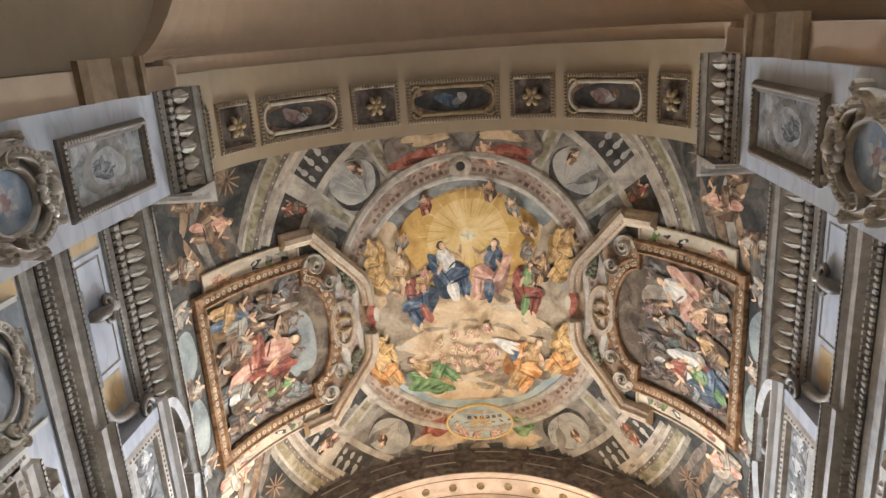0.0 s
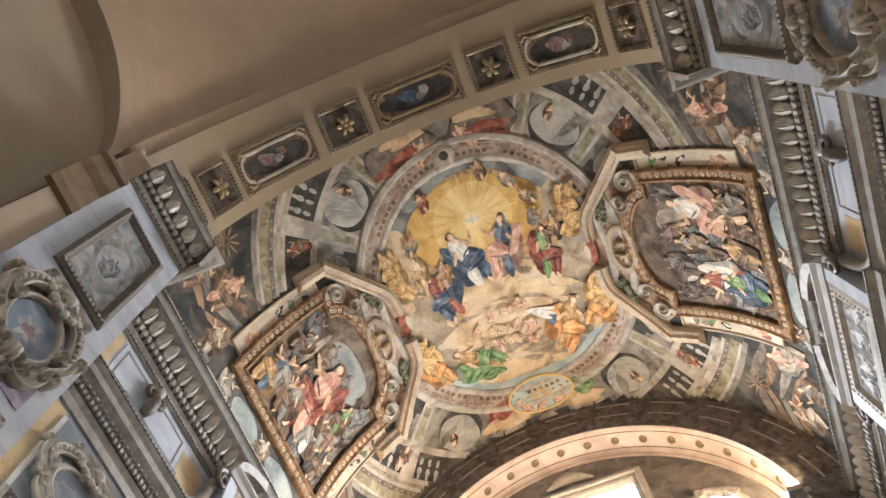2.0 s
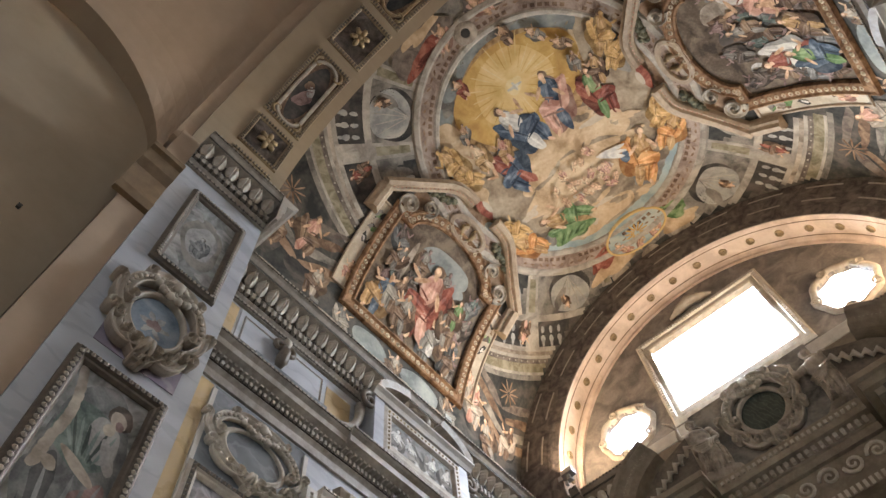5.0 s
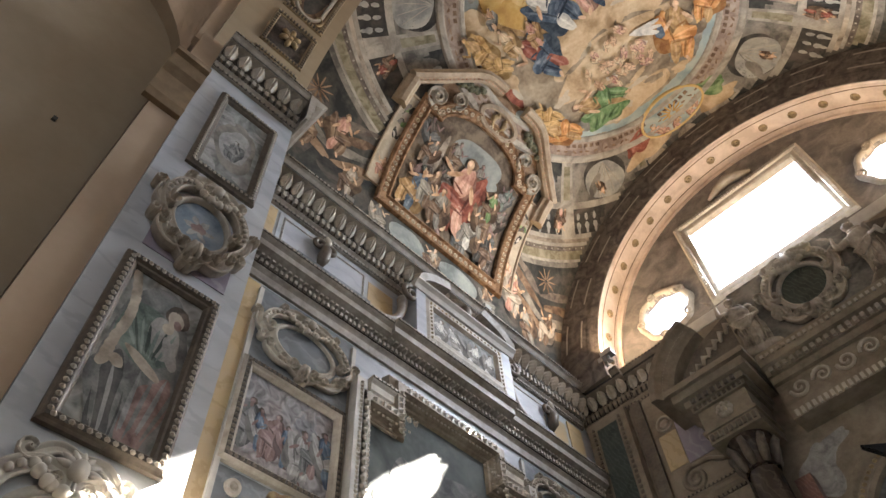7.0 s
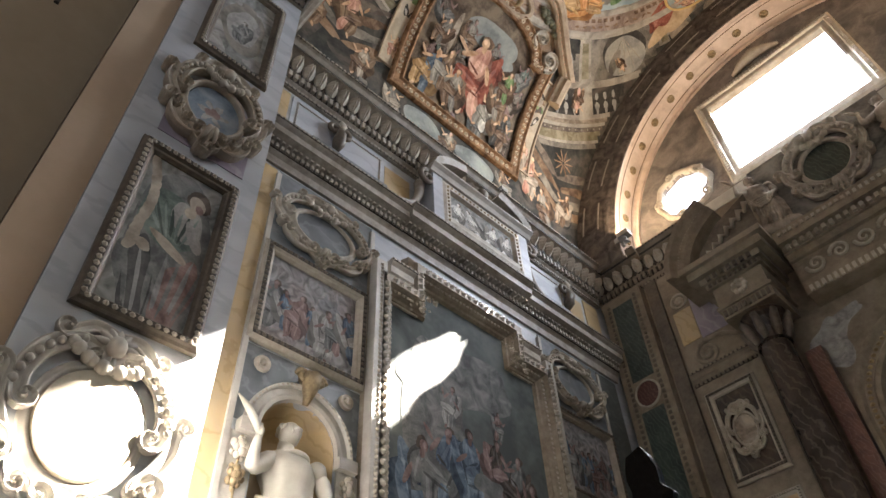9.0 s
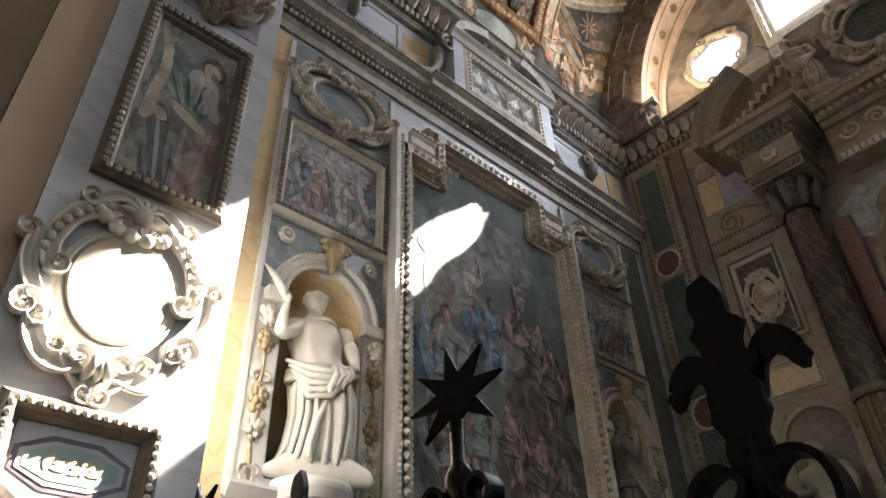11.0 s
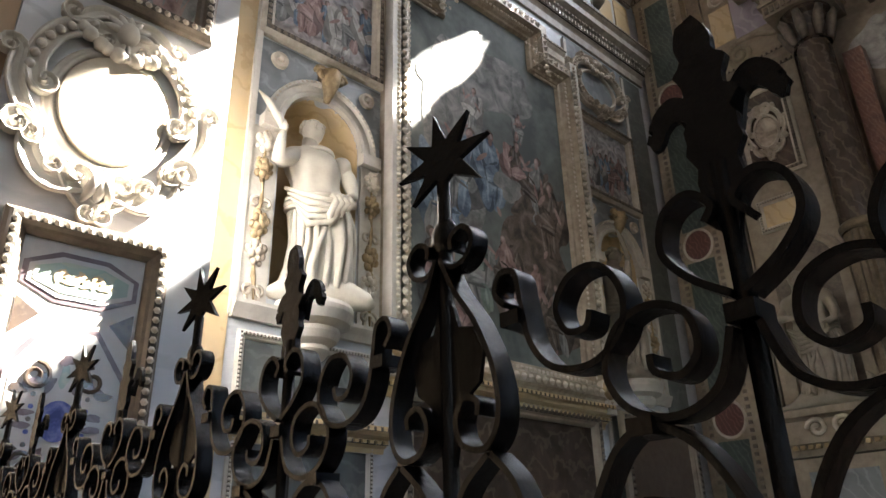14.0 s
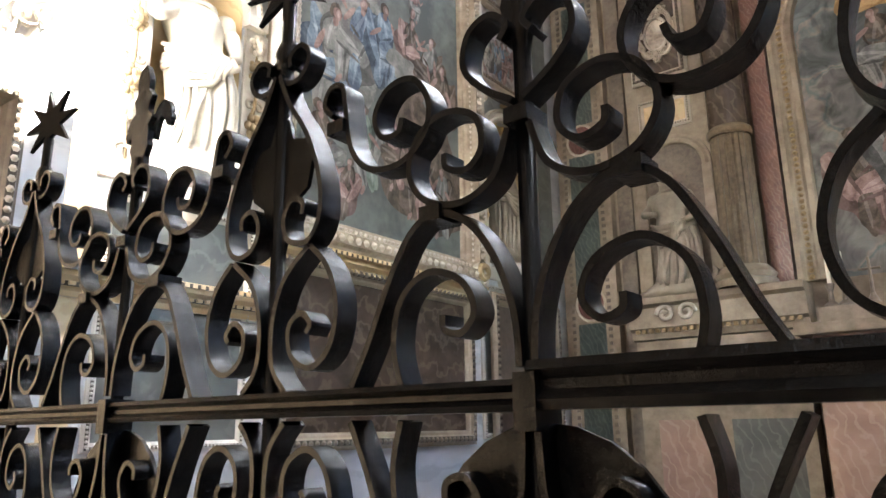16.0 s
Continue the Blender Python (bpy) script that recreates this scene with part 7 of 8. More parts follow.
for s in (-1, 1):
    X = (lambda x: x) if s < 0 else MIR
    sx = lambda a, b: sorted((X(a), X(b)))
    # narrow dark recess pilaster
    bm = bmesh.new()
    slab(bm, BACK, *sx(-4.5, -4.28), 0, 10.4, 0, .06)
    tagged(part("recess_pilaster", bm, BRONZE), "narrow dark marble strip beside the pilaster", "pilaster")
    # outer bay: roundel, coloured panel, volute, oval panel, lower panel, niche with statue
    th = thing("altar_side_bay", "ivory marble side bay of the altar with inlaid panels", "altar bay")
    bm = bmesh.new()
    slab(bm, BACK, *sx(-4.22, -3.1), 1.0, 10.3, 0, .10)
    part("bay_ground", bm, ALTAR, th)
    bm = bmesh.new()
    annulus(bm, BACK, X(-3.97), 9.62, .12, .12, [(-.02, .10), (0, .13), (.03, .13), (.04, .10)], 20)
    disc(bm, BACK, X(-3.97), 9.62, .09, .09, .10, .13, 16, rim=.3)
    part("roundel", bm, STUCCO, th)
    for a, b, z0, z1, m in ((-4.15, -3.82, 8.75, 9.42, OCHRE), (-3.8, -3.3, 8.72, 9.6, VIOLET)):
        bm = bmesh.new()
        slab(bm, BACK, *sx(a, b), z0, z1, .10, .11)
        part("coloured_panel", bm, m, th)
    bm = bmesh.new()
    pts = spiral(X(-3.80), 8.42, .22, .03, math.pi / 2, -s * 1.9, 26)
    tube(bm, onto(BACK, pts, .12), [.035] * 27, 6)
    pts = curve([(X(-3.8), 8.64), (X(-3.5), 8.62), (X(-3.25), 8.5), (X(-3.05), 8.62)], 6)
    tube(bm, onto(BACK, pts, .12), [.04] * len(pts), 6)
    part("volute", bm, ALTAR, th, smooth=True)
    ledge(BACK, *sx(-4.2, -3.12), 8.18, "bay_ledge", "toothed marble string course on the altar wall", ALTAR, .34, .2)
    BAYP = Plane((0, YB - .10, 0), (1, 0, 0), (0, 0, 1), (0, -1, 0))
    framed(BAYP, *sx(-4.10, -3.28), 6.25, 7.75, .12, .08, BROWNM, "carved_panel", "carved panel with an oval boss in a dark moulded frame", "panel", STUCCO, BRONZE)
    cartouche(BAYP, X(-3.69), 7.0, .20, .30, P_STONE, "panel_cartouche", "small ivory cartouche with an oval boss", STUCCO, .07)
    framed(BAYP, *sx(-4.05, -3.3), 5.50, 5.98, .08, .05, OCHRE, "carved_panel", "small ochre inlaid marble panel", "panel", STUCCO, STUCCO)
    # niche
    nh = thing("altar_niche", "shallow arched niche in the altar wall", "niche")
    N = Plane((0, YB - .10, 0), (1, 0, 0), (0, 0, 1), (0, -1, 0))
    bm = bmesh.new()
    c = X(-3.62)
    bm2 = fill_with_holes([arch_loop(N, c, .40, 4.85, 3.05, 16, .006)])
    part("recess", bm2, BRONZE, nh)
    bm.free()
    bm = bmesh.new()
    annulus(bm, N, c, 4.85, .40, .40, [(0, .0), (.01, .07), (.06, .08), (.10, .05), (.13, .05), (.14, 0)], 20, 0, 180)
    for d in (-1, 1):
        a, b = sorted((c + d * .40, c + d * .53))
        slab(bm, N, a, b, 3.05, 4.85, 0, .06)
    part("architrave", bm, ALTAR, nh)
    bm = bmesh.new()
    statue_mesh(bm, (c, YB - .34, 3.06), 1.72, (0, -1, 0), False)
    # marble toned down in colour for the dim altar end
    st = part("statue", bm, STATUE_DIM, None, "ivory marble draped statue standing on the altar wall", smooth=True)
    st["category"] = "statue"
    # pedestal below
    pd = thing("altar_pedestal", "moulded marble pedestal with a carved frieze and grey panel", "pedestal")
    bm = bmesh.new()
    slab(bm, BACK, *sx(-4.22, -2.2), 0, 2.5, .10, .42)
    part("body", bm, ALTAR, pd)
    bm = bmesh.new()
    sweep(bm, BACK, [(sx(-4.26, -2.1)[0], 3.04), (sx(-4.26, -2.1)[1], 3.04)], [(-.52, .1), (-.52, .44), (-.42, .46), (-.38, .52), (-.12, .52), (-.08, .60), (0, .62), (0, .1)])
    part("cap", bm, ALTAR, pd)
    bm = bmesh.new()
    tooth_row(bm, BACK, (sx(-4.2, -2.15)[0], 2.62), (sx(-4.2, -2.15)[1], 2.62), .09, .05, .05, .46, .52)
    part("teeth", bm, GILT, pd)["kind"] = "stuff"
    bm = bmesh.new()
    for k in (-1, 1):
        pts = spiral(X(-3.62) + k * .14, 2.82, .12, .02, 0 if k > 0 else math.pi, k * 1.4, 14)
        tube(bm, onto(BACK, pts, .54), [.03] * 15, 6)
    part("carved_scroll", bm, STUCCO, pd, smooth=True)
    for a, b, z0, z1, m in ((-4.0, -3.25, 1.7, 2.35, SLATE), (-3.1, -2.35, 1.7, 2.35, ROSEM), (-4.0, -3.25, .5, 1.5, ROSEM), (-3.1, -2.35, .5, 1.5, DIMSTONE)):
        bm = bmesh.new()
        slab(bm, BACK, *sx(a, b), z0, z1, .42, .43)
        part("inlaid_panel", bm, m, pd)
    bm = bmesh.new()
    for k in range(6):
        a = k * math.pi / 3
        ball(bm, BACK(X(-2.72) + .085 * math.cos(a), 2.03 + .085 * math.sin(a), .435), .06, .025, .06, 8, 5)
    ball(bm, BACK(X(-2.72), 2.03, .45), .05, .03, .05, 8, 5)
    part("inlaid_flower", bm, OCHRE, pd, smooth=True)
    # column
    col = thing("column", "dark veined marble column with a carved capital", "column", "columns of the altar")
    cx, cy = X(-2.75), YB - .42
    def lathe(prof, n=28, flute=0.0):
        b = bmesh.new()
        rows = []
        for z, r in prof:
            rows.append([b.verts.new((cx + r * (1 - flute * (i % 2)) * math.cos(2 * math.pi * i / n), cy + r * (1 - flute * (i % 2)) * math.sin(2 * math.pi * i / n), z)) for i in range(n)])
        for p, q in zip(rows, rows[1:]):
            for i in range(n):
                b.faces.new((p[i], p[(i + 1) % n], q[(i + 1) % n], q[i]))
        b.faces.new(rows[-1])
        return b
    part("base", lathe([(3.04, .36), (3.12, .36), (3.14, .33), (3.20, .36), (3.26, .31), (3.30, .27)]), ALTAR, col)
    part("fluted_shaft", lathe([(3.30, .25), (5.0, .245)], 40, .10), FLUTE, col)
    part("collar", lathe([(5.0, .26), (5.03, .28), (5.08, .28), (5.12, .25)]), FLUTE, col)
    part("shaft", lathe([(5.12, .245), (7.75, .215)]), BROWNM, col)
    part("bell", lathe([(7.75, .24), (7.80, .22), (7.9, .22), (8.15, .27), (8.2, .33), (8.26, .33)]), BROWNM, col)
    for i in range(8):
        bm = bmesh.new()
        a = 2 * math.pi * i / 8
        p = lambda r, z: (cx + r * math.cos(a), cy + r * math.sin(a), z)
        tube(bm, [p(.22, 7.8), p(.27, 7.95), p(.31, 8.08), p(.38, 8.16), p(.36, 8.10)], [.05, .08, .07, .05, .02], 6)
        part("leaf", bm, BRONZE, col, smooth=True)
    # entablature block and curved pediment end
    eb = thing("entablature_block", "projecting carved entablature block above the column", "entablature", "blocks of the altar")
    bm = bmesh.new()
    for z0, z1, hw, w in ((8.27, 8.45, .40, .80), (8.45, 8.50, .44, .84), (8.50, 8.86, .40, .80), (8.86, 8.95, .45, .86), (8.95, 9.06, .50, .92), (9.06, 9.20, .62, 1.02), (9.20, 9.30, .70, 1.10)):
        slab(bm, BACK, X(-2.75) - hw, X(-2.75) + hw, z0, z1, 0, w)
    part("mouldings", bm, ALTAR, eb)
    FRONT = Plane((0, YB - .80, 0), (1, 0, 0), (0, 0, 1), (0, -1, 0))
    bm = bmesh.new()
    tooth_row(bm, FRONT, (X(-2.75) - .40, 9.0), (X(-2.75) + .40, 9.0), .11, .06, .08, .12, .16)
    tooth_row(bm, FRONT, (X(-2.75) - .38, 8.36), (X(-2.75) + .38, 8.36), .08, .05, .10, 0, .03)
    tooth_row(bm, FRONT, (X(-2.75) - .42, 8.91), (X(-2.75) + .42, 8.91), .08, .05, .05, .06, .09)
    part("teeth", bm, BRONZE, eb)["kind"] = "stuff"
    bm = bmesh.new()
    for i in range(8):
        a = 2 * math.pi * i / 8
        ball(bm, FRONT(X(-2.75) + .09 * math.cos(a), 8.68 + .09 * math.sin(a), .02), .05, .04, .05, 7, 5)
    ball(bm, FRONT(X(-2.75), 8.68, .04), .05, .05, .05, 8, 6)
    part("flower", bm, STUCCO, eb, smooth=True)
    pa = thing("pediment_arc", "half of a curved broken pediment in carved ivory marble", "pediment", "broken pediment of the altar")
    bm = bmesh.new()
    rows = []
    for i in range(15):
        a = math.radians(180 - 62 * i / 14)
        cxx, rr_ = -1.95, 1.72
        p = (X(cxx + rr_ * math.cos(a)), 9.28 + .92 * rr_ * math.sin(a) * .85)
        row = []
        for k, w in ((1.0, .0), (1.0, 1.08), (.94, 1.08), (.90, .98), (.84, .95), (.80, .86), (.80, 0)):
            row.append(bm.verts.new(BACK(X(cxx + rr_ * k * math.cos(a)), 9.28 + .78 * rr_ * k * math.sin(a), w)))
        rows.append(row)
    for p, q in zip(rows, rows[1:]):
        for k in range(7):
            bm.faces.new((p[k], p[(k + 1) % 7], q[(k + 1) % 7], q[k]))
    bm.faces.new(rows[0])
    bm.faces.new(rows[-1][::-1])
    part("arc_moulding", bm, ALTAR, pa)
    bm = bmesh.new()
    for i in range(24):
        a = math.radians(178 - 58 * i / 24)
        bead_row(bm, BACK, (X(-1.95 + 1.52 * math.cos(a)) - .02, 9.28 + .78 * 1.52 * math.sin(a)), (X(-1.95 + 1.52 * math.cos(a)) + .02, 9.28 + .78 * 1.52 * math.sin(a)), .04, .03, .95)
    part("beading", bm, STUCCO, pa)["kind"] = "stuff"
    bm = bmesh.new()
    grid = [[BACK(X(-3.25), 9.3, .8), BACK(X(-2.1), 9.3, .8), BACK(X(-2.1), 10.25, .8), BACK(X(-2.7), 10.0, .8), BACK(X(-3.1), 9.65, .8)]]
    part("tympanum", fill_with_holes(grid), BRONZE, pa)
    bm.free()
    for i in range(7):
        t = i / 6
        bm = bmesh.new()
        tube(bm, [BACK(X(-3.0 + .8 * t), 9.42 + .45 * t, .82), BACK(X(-2.95 + .8 * t), 9.52 + .5 * t, .86), BACK(X(-2.85 + .8 * t), 9.5 + .5 * t, .83)], [.03, .05, .01], 6)
        part("palmette", bm, STUCCO, pa, smooth=True)
    # stucco shape that holds the crest
    bm = bmesh.new()
    statue_mesh(bm, (X(-1.95), YB - .45, 9.45), 1.35, (s * -.3, -1, 0), True)
    st = part("statue", bm, P_STONE, None, "dim stucco draped statue beside an oval crest", smooth=True)
    st["category"] = "statue"

# middle of the altar: entablature, altarpiece in an arched frame, crest
th = thing("altar_entablature", "broad carved entablature with scrolling frieze over the altarpiece", "entablature")
bm = bmesh.new()
for z0, z1, w in ((8.27, 8.50, .40), (8.50, 8.90, .36), (8.90, 9.02, .44), (9.02, 9.14, .50), (9.14, 9.38, .62)):
    slab(bm, BACK, -2.05, MIR(-2.05), z0, z1, 0, w)
part("mouldings", bm, ALTAR, th)
bm = bmesh.new()
tooth_row(bm, BACK, (-2.0, 9.08), (MIR(-2.0), 9.08), .11, .06, .08, .50, .56)
tooth_row(bm, BACK, (-2.0, 8.33), (MIR(-2.0), 8.33), .09, .05, .10, .40, .43)
tooth_row(bm, BACK, (-2.0, 9.28), (MIR(-2.0), 9.28), .09, .05, .06, .62, .65)
part("teeth", bm, STUCCO, th)["kind"] = "stuff"
for i in range(6):
    bm = bmesh.new()
    x = -1.75 + .36 * i
    pts = spiral(x, 8.70, .15, .02, math.pi, 1.5 * (-1) ** i, 18)
    tube(bm, onto(BACK, pts, .38), [.03 - .0008 * k for k in range(19)], 6)
    part("frieze_scroll", bm, STUCCO, th, smooth=True)
th = thing("altarpiece", "dark altar painting in an arched marble frame", "painting")
bm = fill_with_holes([arch_loop(BACK, XC, 1.05, 6.35, 3.1, 24, .05)])
part("canvas", bm, C_DUSK, th)
bm = bmesh.new()
annulus(bm, BACK, XC, 6.35, 1.05, 1.05, [(-.02, .05), (0, .14), (.06, .16), (.10, .12), (.2, .12), (.24, .18), (.30, .18), (.32, .03)], 32, 0, 180)
for d in (-1, 1):
    sweep(bm, BACK, [(XC + d * 1.05, 3.1), (XC + d * 1.05, 6.35)] if d < 0 else [(XC + 1.05, 6.35), (XC + 1.05, 3.1)], [(-.02, .05), (0, .14), (.06, .16), (.10, .12), (.2, .12), (.24, .18), (.30, .18), (.32, .03)])
part("arched_frame", bm, ALTAR, th)
bm = bmesh.new()
for d in (-1, 1):
    bead_row(bm, BACK, (XC + d * 1.20, 3.1), (XC + d * 1.20, 6.35), .08, .035, .12)
for i in range(44):
    a = math.pi * (i + .5) / 44
    bead_row(bm, BACK, (XC + 1.20 * math.cos(a) - .02, 6.35 + 1.20 * math.sin(a)), (XC + 1.20 * math.cos(a) + .02, 6.35 + 1.20 * math.sin(a)), .04, .035, .12)
part("beading", bm, GILT, th)["kind"] = "stuff"
pic = Picture(BACK, .058)
for x, z, h in ((-1.4, 4.3, 1.5), (-.9, 4.6, 1.6), (-.4, 4.2, 1.4), (-1.0, 5.9, 1.2)):
    pic.form(x, z, h, .1, D_BROWN, D_ROSE if x < -1 else D_GREY, D_ROSE, D_BROWN)
pic.dab(P_OCHRE, XC, 6.6, .5, .3, 0, .2)
pic.done(th)
for d in (-1, 1):
    bm = bmesh.new()
    slab(bm, BACK, *sorted((XC + d * 1.38, XC + d * 1.62)), 3.04, 7.6, 0, .20)
    tagged(part("marble_strip", bm, REDM), "tall red-brown marble strip beside the altarpiece", "panel")
    # winged relief in the spandrel
    th = thing("spandrel_relief", "ivory stucco relief in the corner above the arch", "relief", "spandrel reliefs")
    pic = Picture(BACK, .03)
    pic.dab(D_PALE, XC + d * 1.25, 7.65, .25, .4, d * .5, .3)
    pic.dab(D_PALE, XC + d * 1.0, 7.9, .35, .12, d * -.4, .3)
    pic.done(th, "relief_layer")
cartouche(Plane((0, YB - .35, 0), (1, 0, 0), (0, 0, 1), (0, -1, 0)), XC, 10.28, .46, .50, GREEN, "oval_crest", "ivory stucco oval crest with scrolls round a dark field", STUCCO, .16)
bm = bmesh.new()
slab(bm, BACK, -2.0, MIR(-2.0), 9.38, 11.05, .0, .34)
tagged(part("attic_block", bm, P_GREY), "dim painted attic block behind the crest", "attic")

# altar table with candles and a cross
al = thing("altar_table", "marble altar table with stepped shelf against the altar wall", "altar")
bm = bmesh.new()
slab(bm, BACK, -2.0, MIR(-2.0), 0, 2.35, .0, 1.0)
part("body", bm, ROSEM, al)
bm = bmesh.new()
slab(bm, BACK, -2.15, MIR(-2.15), 2.35, 2.47, .0, 1.15)
part("table_top", bm, ALTAR, al)
bm = bmesh.new()
slab(bm, BACK, -2.0, MIR(-2.0), 2.47, 2.72, .0, .45)
part("shelf", bm, ALTAR, al)
def candle(x, h):
    th = thing("candlestick", "bronze candlestick with a tall white candle", "candle", "candles on the altar")
    bm = bmesh.new()
    y = YB - .30
    tube(bm, [(x, y, 2.72), (x, y, 2.75), (x, y, 2.80), (x, y, 2.9), (x, y, 2.98), (x, y, 3.0)], [.09, .085, .03, .025, .05, .05], 12)
    part("foot", bm, BRONZE, th)
    bm = bmesh.new()
    tube(bm, [(x, y, 3.0), (x, y, 3.0 + h)], .022, 10)
    part("candle", bm, WAX, th)
for x, h in ((-1.88, .42), (-1.74, .36), (-1.18, .40), (-1.02, .34)):
    candle(x, h)
    candle(MIR(x), h)
cr = thing("altar_cross", "small dark metal cross standing on the altar", "cross")
bm = bmesh.new()
x, y = -1.46, YB - .32
tube(bm, [(x, y, 2.72), (x, y, 2.76), (x, y, 2.85), (x, y, 3.25)], [.09, .06, .02, .016], 8)
part("upright", bm, BRONZE, cr)
bm = bmesh.new()
tube(bm, [(x - .11, y, 3.12), (x + .11, y, 3.12)], .016, 8)
part("arm", bm, BRONZE, cr)

# lower part of the left wall: dado, ledge, door
DADO = Plane((XL + .05, 0, 0), (0, 1, 0), (0, 0, 1), (1, 0, 0))
for a, b, z0, z1, m, lb in ((4.15, 7.1, 1.25, 3.0, BROWNM, "dark red-brown marble dado panel under the painting"), (7.5, 9.2, .5, 3.1, WOOD, "dark wooden door panel in the side wall")):
    framed(DADO, a, b, z0, z1, .16, .08, m, "dado_panel", lb, "panel", ALTAR, BRONZE)
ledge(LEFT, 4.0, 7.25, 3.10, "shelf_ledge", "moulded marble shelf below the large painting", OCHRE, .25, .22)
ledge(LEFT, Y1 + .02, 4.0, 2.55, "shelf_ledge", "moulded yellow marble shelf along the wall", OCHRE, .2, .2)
for y in (4.05, 7.18):
    th = thing("scroll_bracket", "carved scroll bracket with a rosette", "bracket", "brackets below the painting")
    bm = bmesh.new()
    disc(bm, LEFT, y, 3.28, .15, .15, 0, .20, 20, rim=.1)
    part("drum", bm, STUCCO, th)
    bm = bmesh.new()
    annulus(bm, LEFT, y, 3.28, .08, .08, [(.04, .2), (.02, .24), (-.02, .24), (-.05, .21)], 16)
    part("rosette", bm, GILT, th)

# flood lamps on the cornice: at the altar end, and added ones along the sides
def flood(x, y, z, tx, ty, tz, power, size=.35):
    th = thing("flood_lamp", "small metal flood lamp standing on the cornice", "lamp", "flood lamps")
    o, t = Vector((x, y, z)), Vector((tx, ty, tz))
    bm = bmesh.new()
    box(bm, x - .12, x + .12, y - .08, y + .08, z - .16, z - .05)
    part("housing", bm, STEEL, th)
    bm = bmesh.new()
    box(bm, x - .03, x + .03, y - .03, y + .03, z - .26, z - .16)
    part("stand", bm, STEEL, th)
    area("flood_light", (x, y, z), (tx, ty, tz), size, size * .5, power, (1.0, 0.74, 0.47))


STEEL = mat_plain("lamp_steel", (0.45, 0.45, 0.44), 0.35, 0.8, scale=30)
for s in (-1, 1):
    X = (lambda x: x) if s < 0 else MIR
    flood(X(-4.35), YF - .12, 11.42, X(-1.4), 5.2, 15.8, FLOOD[0] * (1.3 if s < 0 else .45))
    flood(X(-4.50), YF + .05, 11.5, X(-1.2), YF + .2, 15.0, FLOOD[1], .25)
    # hidden on the side cornices: added lamps that fill the vault
    flood(X(-5.22), 3.4, 11.42, X(-.5), 3.6, 15.8, FLOOD[2])
    flood(X(-5.22), 6.6, 11.42, X(-.5), 6.6, 15.8, FLOOD[3])


# ---- wrought-iron gate ----
YG, ZR = 0.75, 1.475


def ribbon(bm, pts, width=.030, thick=.007, y=YG):
    """A flat iron bar, bent along (x, z) points; its breadth runs across the gate."""
    rows = []
    n = len(pts)
    for i, (x, z) in enumerate(pts):
        a, b = pts[max(i - 1, 0)], pts[min(i + 1, n - 1)]
        d = Vector((b[0] - a[0], b[1] - a[1]))
        d = d.normalized() if d.length > 1e-9 else Vector((1, 0))
        nx, nz = -d.y * thick / 2, d.x * thick / 2
        rows.append([bm.verts.new((x + k * nx, y + j * width / 2, z + k * nz)) for k, j in ((1, -1), (1, 1), (-1, 1), (-1, -1))])
    for p, q in zip(rows, rows[1:]):
        for k in range(4):
            bm.faces.new((p[k], p[(k + 1) % 4], q[(k + 1) % 4], q[k]))
    bm.faces.new(rows[0])
    bm.faces.new(rows[-1][::-1])


def plate(pts, t=.006, y=YG):
    bm = fill_with_holes([[(x, y - t / 2, z) for x, z in pts]])
    r = bmesh.ops.extrude_face_region(bm, geom=bm.faces[:])
    bmesh.ops.translate(bm, verts=[g for g in r["geom"] if isinstance(g, bmesh.types.BMVert)], vec=(0, t, 0))
    return bm


# lines of one half bay: distance from the leaf bar, height over the rail
HALF = .36
BIG = [(.215, .0), (.19, .045), (.165, .10), (.135, .15), (.10, .168), (.06, .15), (.03, .11), (.012, .06), (.008, .01)]
INNER = [(.145, .0), (.155, .04), (.145, .085), (.11, .108), (.07, .095), (.055, .065), (.07, .045), (.09, .05), (.092, .064)]
RING_B = [(.012, .235), (.03, .19), (.07, .172), (.115, .185), (.135, .22), (.12, .258), (.085, .272), (.05, .258), (.042, .225), (.06, .205), (.085, .212), (.088, .228)]
RING_A = [(.255, .318), (.268, .335), (.258, .355), (.238, .35), (.232, .32), (.222, .27), (.195, .238), (.15, .232), (.115, .255), (.108, .292), (.13, .325), (.165, .325), (.185, .298), (.175, .27), (.152, .268), (.145, .284)]
HOOK = [(.006, .262), (.04, .285), (.062, .315), (.055, .35), (.03, .362), (.01, .345), (.018, .33)]
OGEE = [(.356, .405), (.335, .36), (.30, .31), (.275, .25), (.272, .20), (.292, .172), (.325, .178), (.336, .205), (.322, .228), (.302, .222), (.302, .207)]
LYRE = [(.285, .165), (.255, .135), (.24, .09), (.25, .045), (.28, .025), (.312, .04), (.318, .072), (.298, .088), (.282, .075), (.288, .064)]
STEMC = [(.29, .165), (.33, .13), (.348, .08), (.345, .03), (.32, .0)]
CURL = [(.358, .40), (.335, .388), (.312, .395), (.302, .418), (.318, .436), (.338, .428), (.338, .412)]


def leaf_outline():
    """A notched lance leaf, its tip bent a little to one side."""
    side = [(.010, 0), (.014, .020), (.024, .042), (.031, .066), (.027, .082), (.040, .100), (.036, .112), (.038, .128), (.031, .138), (.047, .152), (.041, .160), (.030, .165), (.030, .180), (.040, .196), (.031, .203), (.023, .212), (.024, .228), (.016, .246), (.004, .262)]
    right = curve(side, 2)
    return right + [(-x - .25 * max(0, z - .2), z) for x, z in right[-2::-1]]


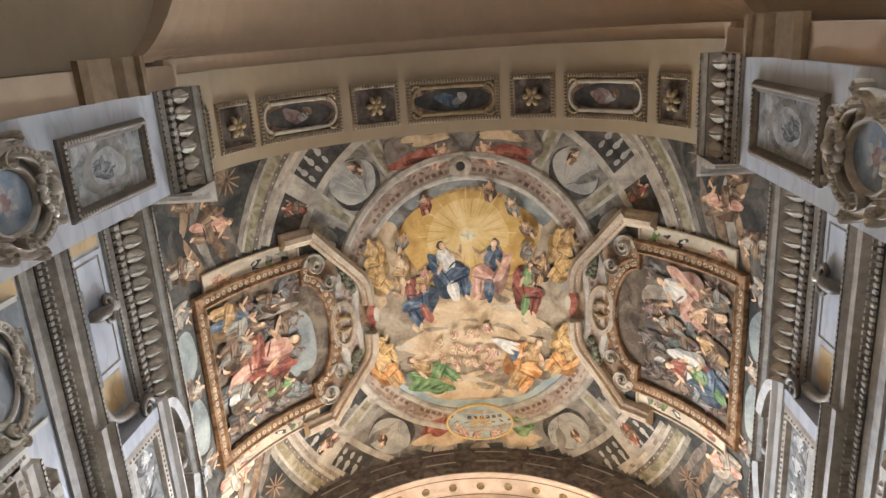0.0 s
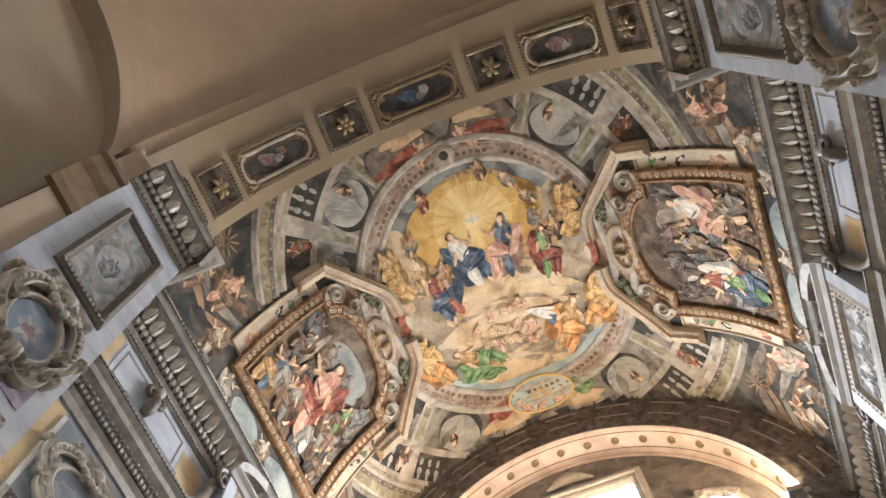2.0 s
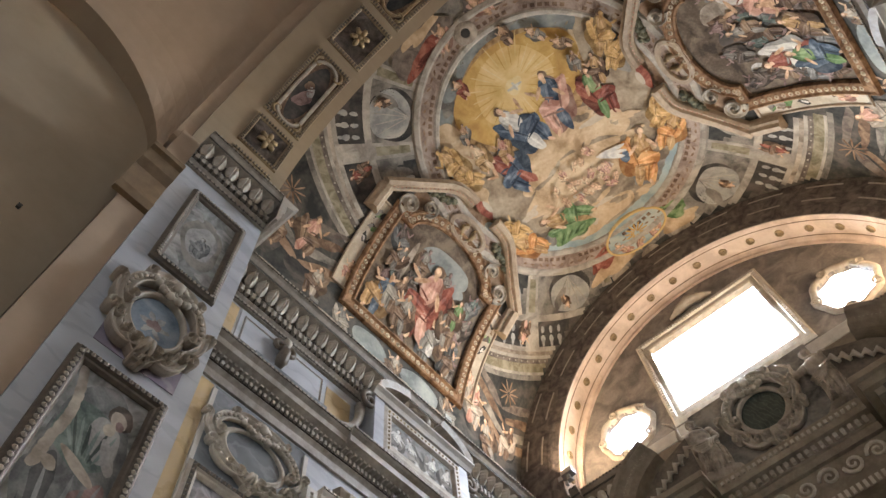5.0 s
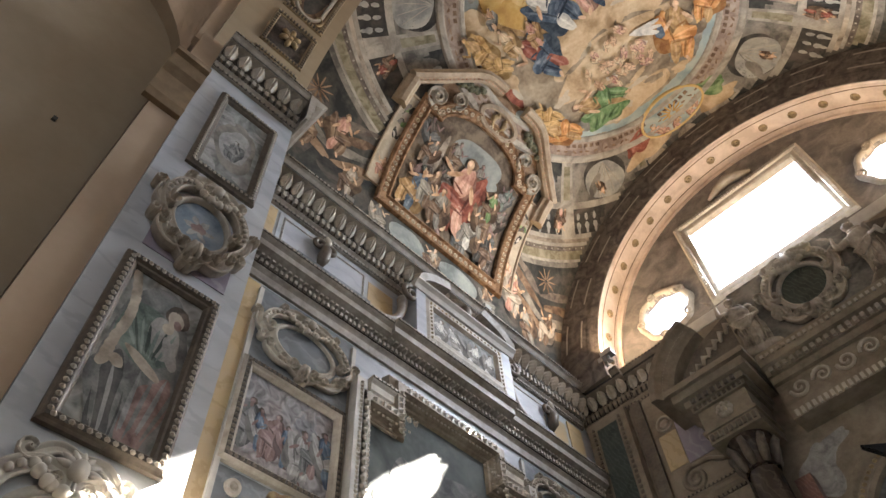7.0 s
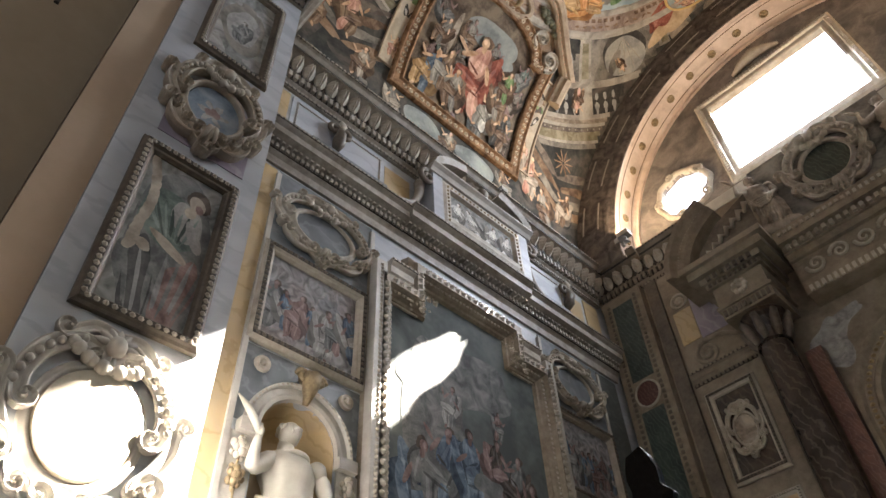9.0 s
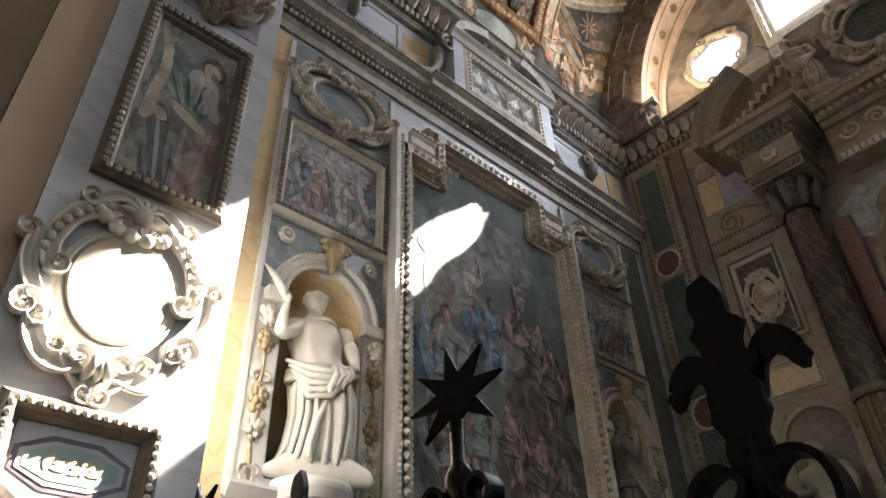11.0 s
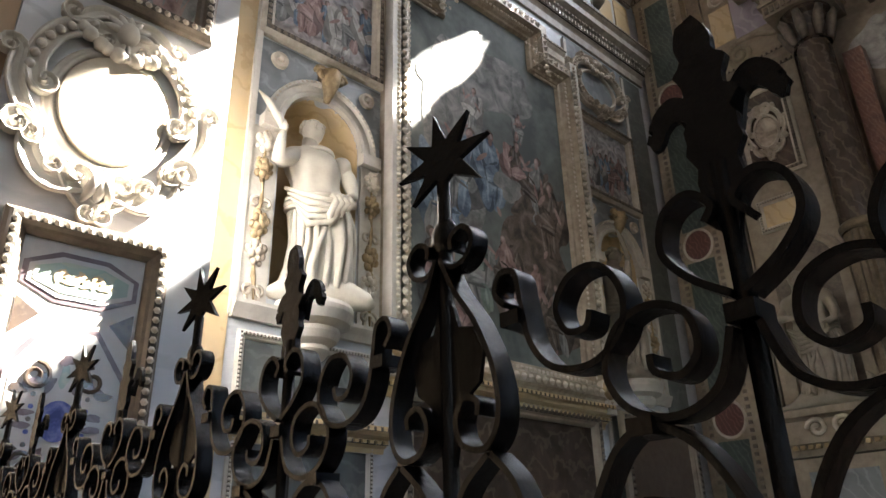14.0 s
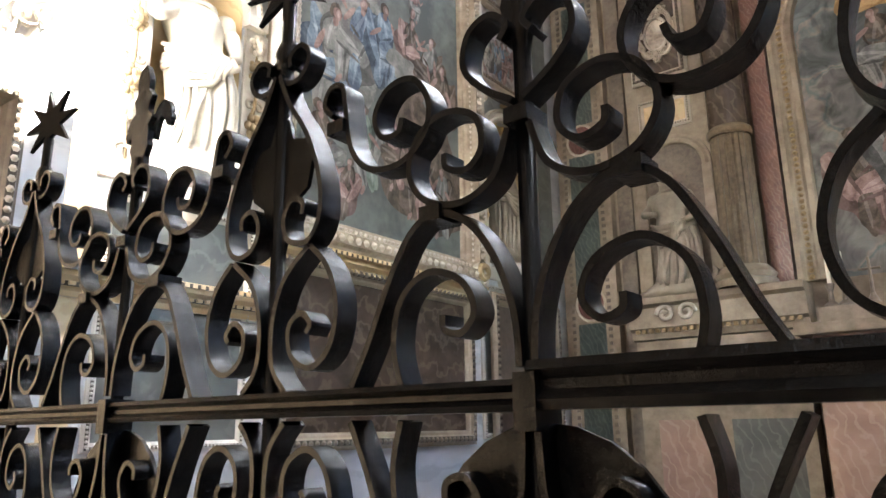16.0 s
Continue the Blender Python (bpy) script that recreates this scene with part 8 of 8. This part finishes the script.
def leaf_hook(s):
    """A drooping side leaf: a tapered hook from the body, out and down."""
    mid = curve([(.026, .120), (.040, .158), (.064, .172), (.088, .162), (.100, .146), (.112, .150)], 4)
    wid = [(.011 + .005 * math.sin(math.pi * i / (len(mid) - 1))) * (1 if i < len(mid) - 3 else .5) for i in range(len(mid))]
    a, b = [], []
    for i, p in enumerate(mid):
        q0, q1 = mid[max(i - 1, 0)], mid[min(i + 1, len(mid) - 1)]
        d = Vector((q1[0] - q0[0], q1[1] - q0[1])).normalized()
        a.append((s * (p[0] - d.y * wid[i]), p[1] + d.x * wid[i]))
        b.append((s * (p[0] + d.y * wid[i]), p[1] - d.x * wid[i]))
    return a + b[::-1]


def star_outline(r=.092, k=.40):
    tips = [100, 55, 12, -38, -88, -132, -170, 146]
    out = []
    for i, a in enumerate(tips):
        b = tips[(i + 1) % 8]
        m = (a + b - (360 if b > a else 0)) / 2
        rr = r * (.5 if a == -88 else 1)
        out += [(rr * math.cos(radians(a)), rr * math.sin(radians(a))), (r * k * math.cos(radians(m)), r * k * math.sin(radians(m)))]
    return out


def gate_bay(x):
    """One bay of the gate: a barred upright with a leaf finial, one with a star, scrolls between, a lower field."""
    th = thing("gate_bay", "black wrought-iron gate bay with scrolls and leaf and star finials", "gate", "bays of the iron gate")
    bx = HALF
    for name, c, top in (("leaf_bar", 0.0, .40), ("star_bar", HALF, .53)):
        bm = bmesh.new()
        tube(bm, [(c, YG, ZR - 1.4), (c, YG, ZR + top)], .0095, 8)
        part(name, bm, IRON, th, smooth=True)
    for pts, nm in ((BIG, "large_scroll"), (INNER, "inner_scroll"), (RING_B, "ring_scroll"), (RING_A, "double_scroll"), (HOOK, "hook_scroll"), (OGEE, "ogee_scroll"), (LYRE, "lyre_scroll"), (STEMC, "stem_scroll"), (CURL, "curl")):
        for s in (1, -1):
            q = [(s * a, ZR + .014 + b) for a, b in curve(pts, 5)]
            if pts in (OGEE, LYRE, STEMC, CURL) and s < 0:
                q = [(2 * HALF + a, b) for a, b in q]
            bm = bmesh.new()
            ribbon(bm, q, .030 if pts is not CURL else .026)
            part(nm, bm, IRON, th)
    for pts in (BIG, INNER, LYRE, STEMC):
        for s in (1, -1):
            q = [(s * a, ZR - .020 - b * 1.1) for a, b in curve(pts, 5)]
            if pts in (LYRE, STEMC) and s < 0:
                q = [(2 * HALF + a, b) for a, b in q]
            bm = bmesh.new()
            ribbon(bm, q)
            part("lower_scroll", bm, IRON, th)
    part("leaf_finial", plate([(a * .68, ZR + .325 + b * .91) for a, b in leaf_outline()], .010), IRON, th)
    for s in (-1, 1):
        part("side_leaf", plate([(a * .62, ZR + .325 + b * .90) for a, b in leaf_hook(s)], .008, YG + .012), IRON, th)
    st = part("star_finial", plate([(a, ZR + .565 + b) for a, b in star_outline(.074)], .008, 0), IRON, th)
    st.matrix_basis = pose(HALF, YG, 0, 0, 0, 12)
    bm = bmesh.new()
    ball(bm, (HALF, YG, ZR + .452), .022, .014, .026, 10, 8)
    part("knob", bm, IRON, th, smooth=True)
    sp = [(0, .375), (.014, .355), (.022, .33), (.045, .325), (.060, .295), (.052, .26), (.030, .245), (.016, .20), (.008, .17)]
    part("spade_plate", plate([(HALF + a, ZR + b) for a, b in sp + [(-a, b) for a, b in sp[::-1][:-1]]], .006), IRON, th)
    sh = [(.125 * math.cos(radians(a)), -.14 + .125 * math.sin(radians(a))) for a in range(0, 181, 15)] + [(-.07, -.24), (0, -.30), (.07, -.24)]
    part("lower_plate", plate([(a - .0, ZR - .008 + b) for a, b in sh], .006, YG + .012), IRON, th)
    for c, zz in ((0, .245), (.105, .168), (-.105, .168), (.245, .30), (-.245, .30)):
        bm = bmesh.new()
        box(bm, c - .013, c + .013, YG - .019, YG + .019, ZR + .014 + zz - .008, ZR + .014 + zz + .008)
        part("collar", bm, IRON, th)
    for c in (-.36, -.18, .18, .54):
        bm = bmesh.new()
        tube(bm, [(c, YG, .10), (c, YG, ZR - .36)], .008, 6)
        part("lower_bar", bm, IRON, th)
    th.location = (x, 0, 0)
    return th


BAY = 2 * HALF
first = gate_bay(-.753)
for k in list(range(-5, 0)) + list(range(1, 5)):
    if XC - RV + .1 < -.753 + BAY * k < XC + RV - .1:
        copy_thing(first, Matrix.Translation((-.753 + BAY * k, 0, 0)))
rl = thing("gate_rail", "black wrought-iron gate rails with moulded edges", "rail")
for z, h, xa, xb in ((ZR, .028, XC - RV, -.753), (ZR + .008, .042, -.753, XC + RV), (ZR - .37, .028, XC - RV, XC + RV), (.09, .04, XC - RV, XC + RV)):
    bm = bmesh.new()
    S = Plane((0, YG, z), (1, 0, 0), (0, 0, 1), (0, -1, 0))
    sweep(bm, S, [(xa, 0), (xb, 0)], [(-h / 2, -.016), (-h / 2, .016), (-h * .3, .020), (-h * .1, .013), (h * .1, .013), (h * .3, .020), (h / 2, .016), (h / 2, -.016), (-h / 2, -.016)])
    part("rail", bm, IRON, rl)
for k in range(-4, 5):
    bm = bmesh.new()
    x = -.753 + BAY * k
    if XC - RV < x < XC + RV:
        box(bm, x - .011, x + .011, YG - .022, YG + .022, ZR - .03, ZR + .019)
        part("post_collar", bm, IRON, rl)
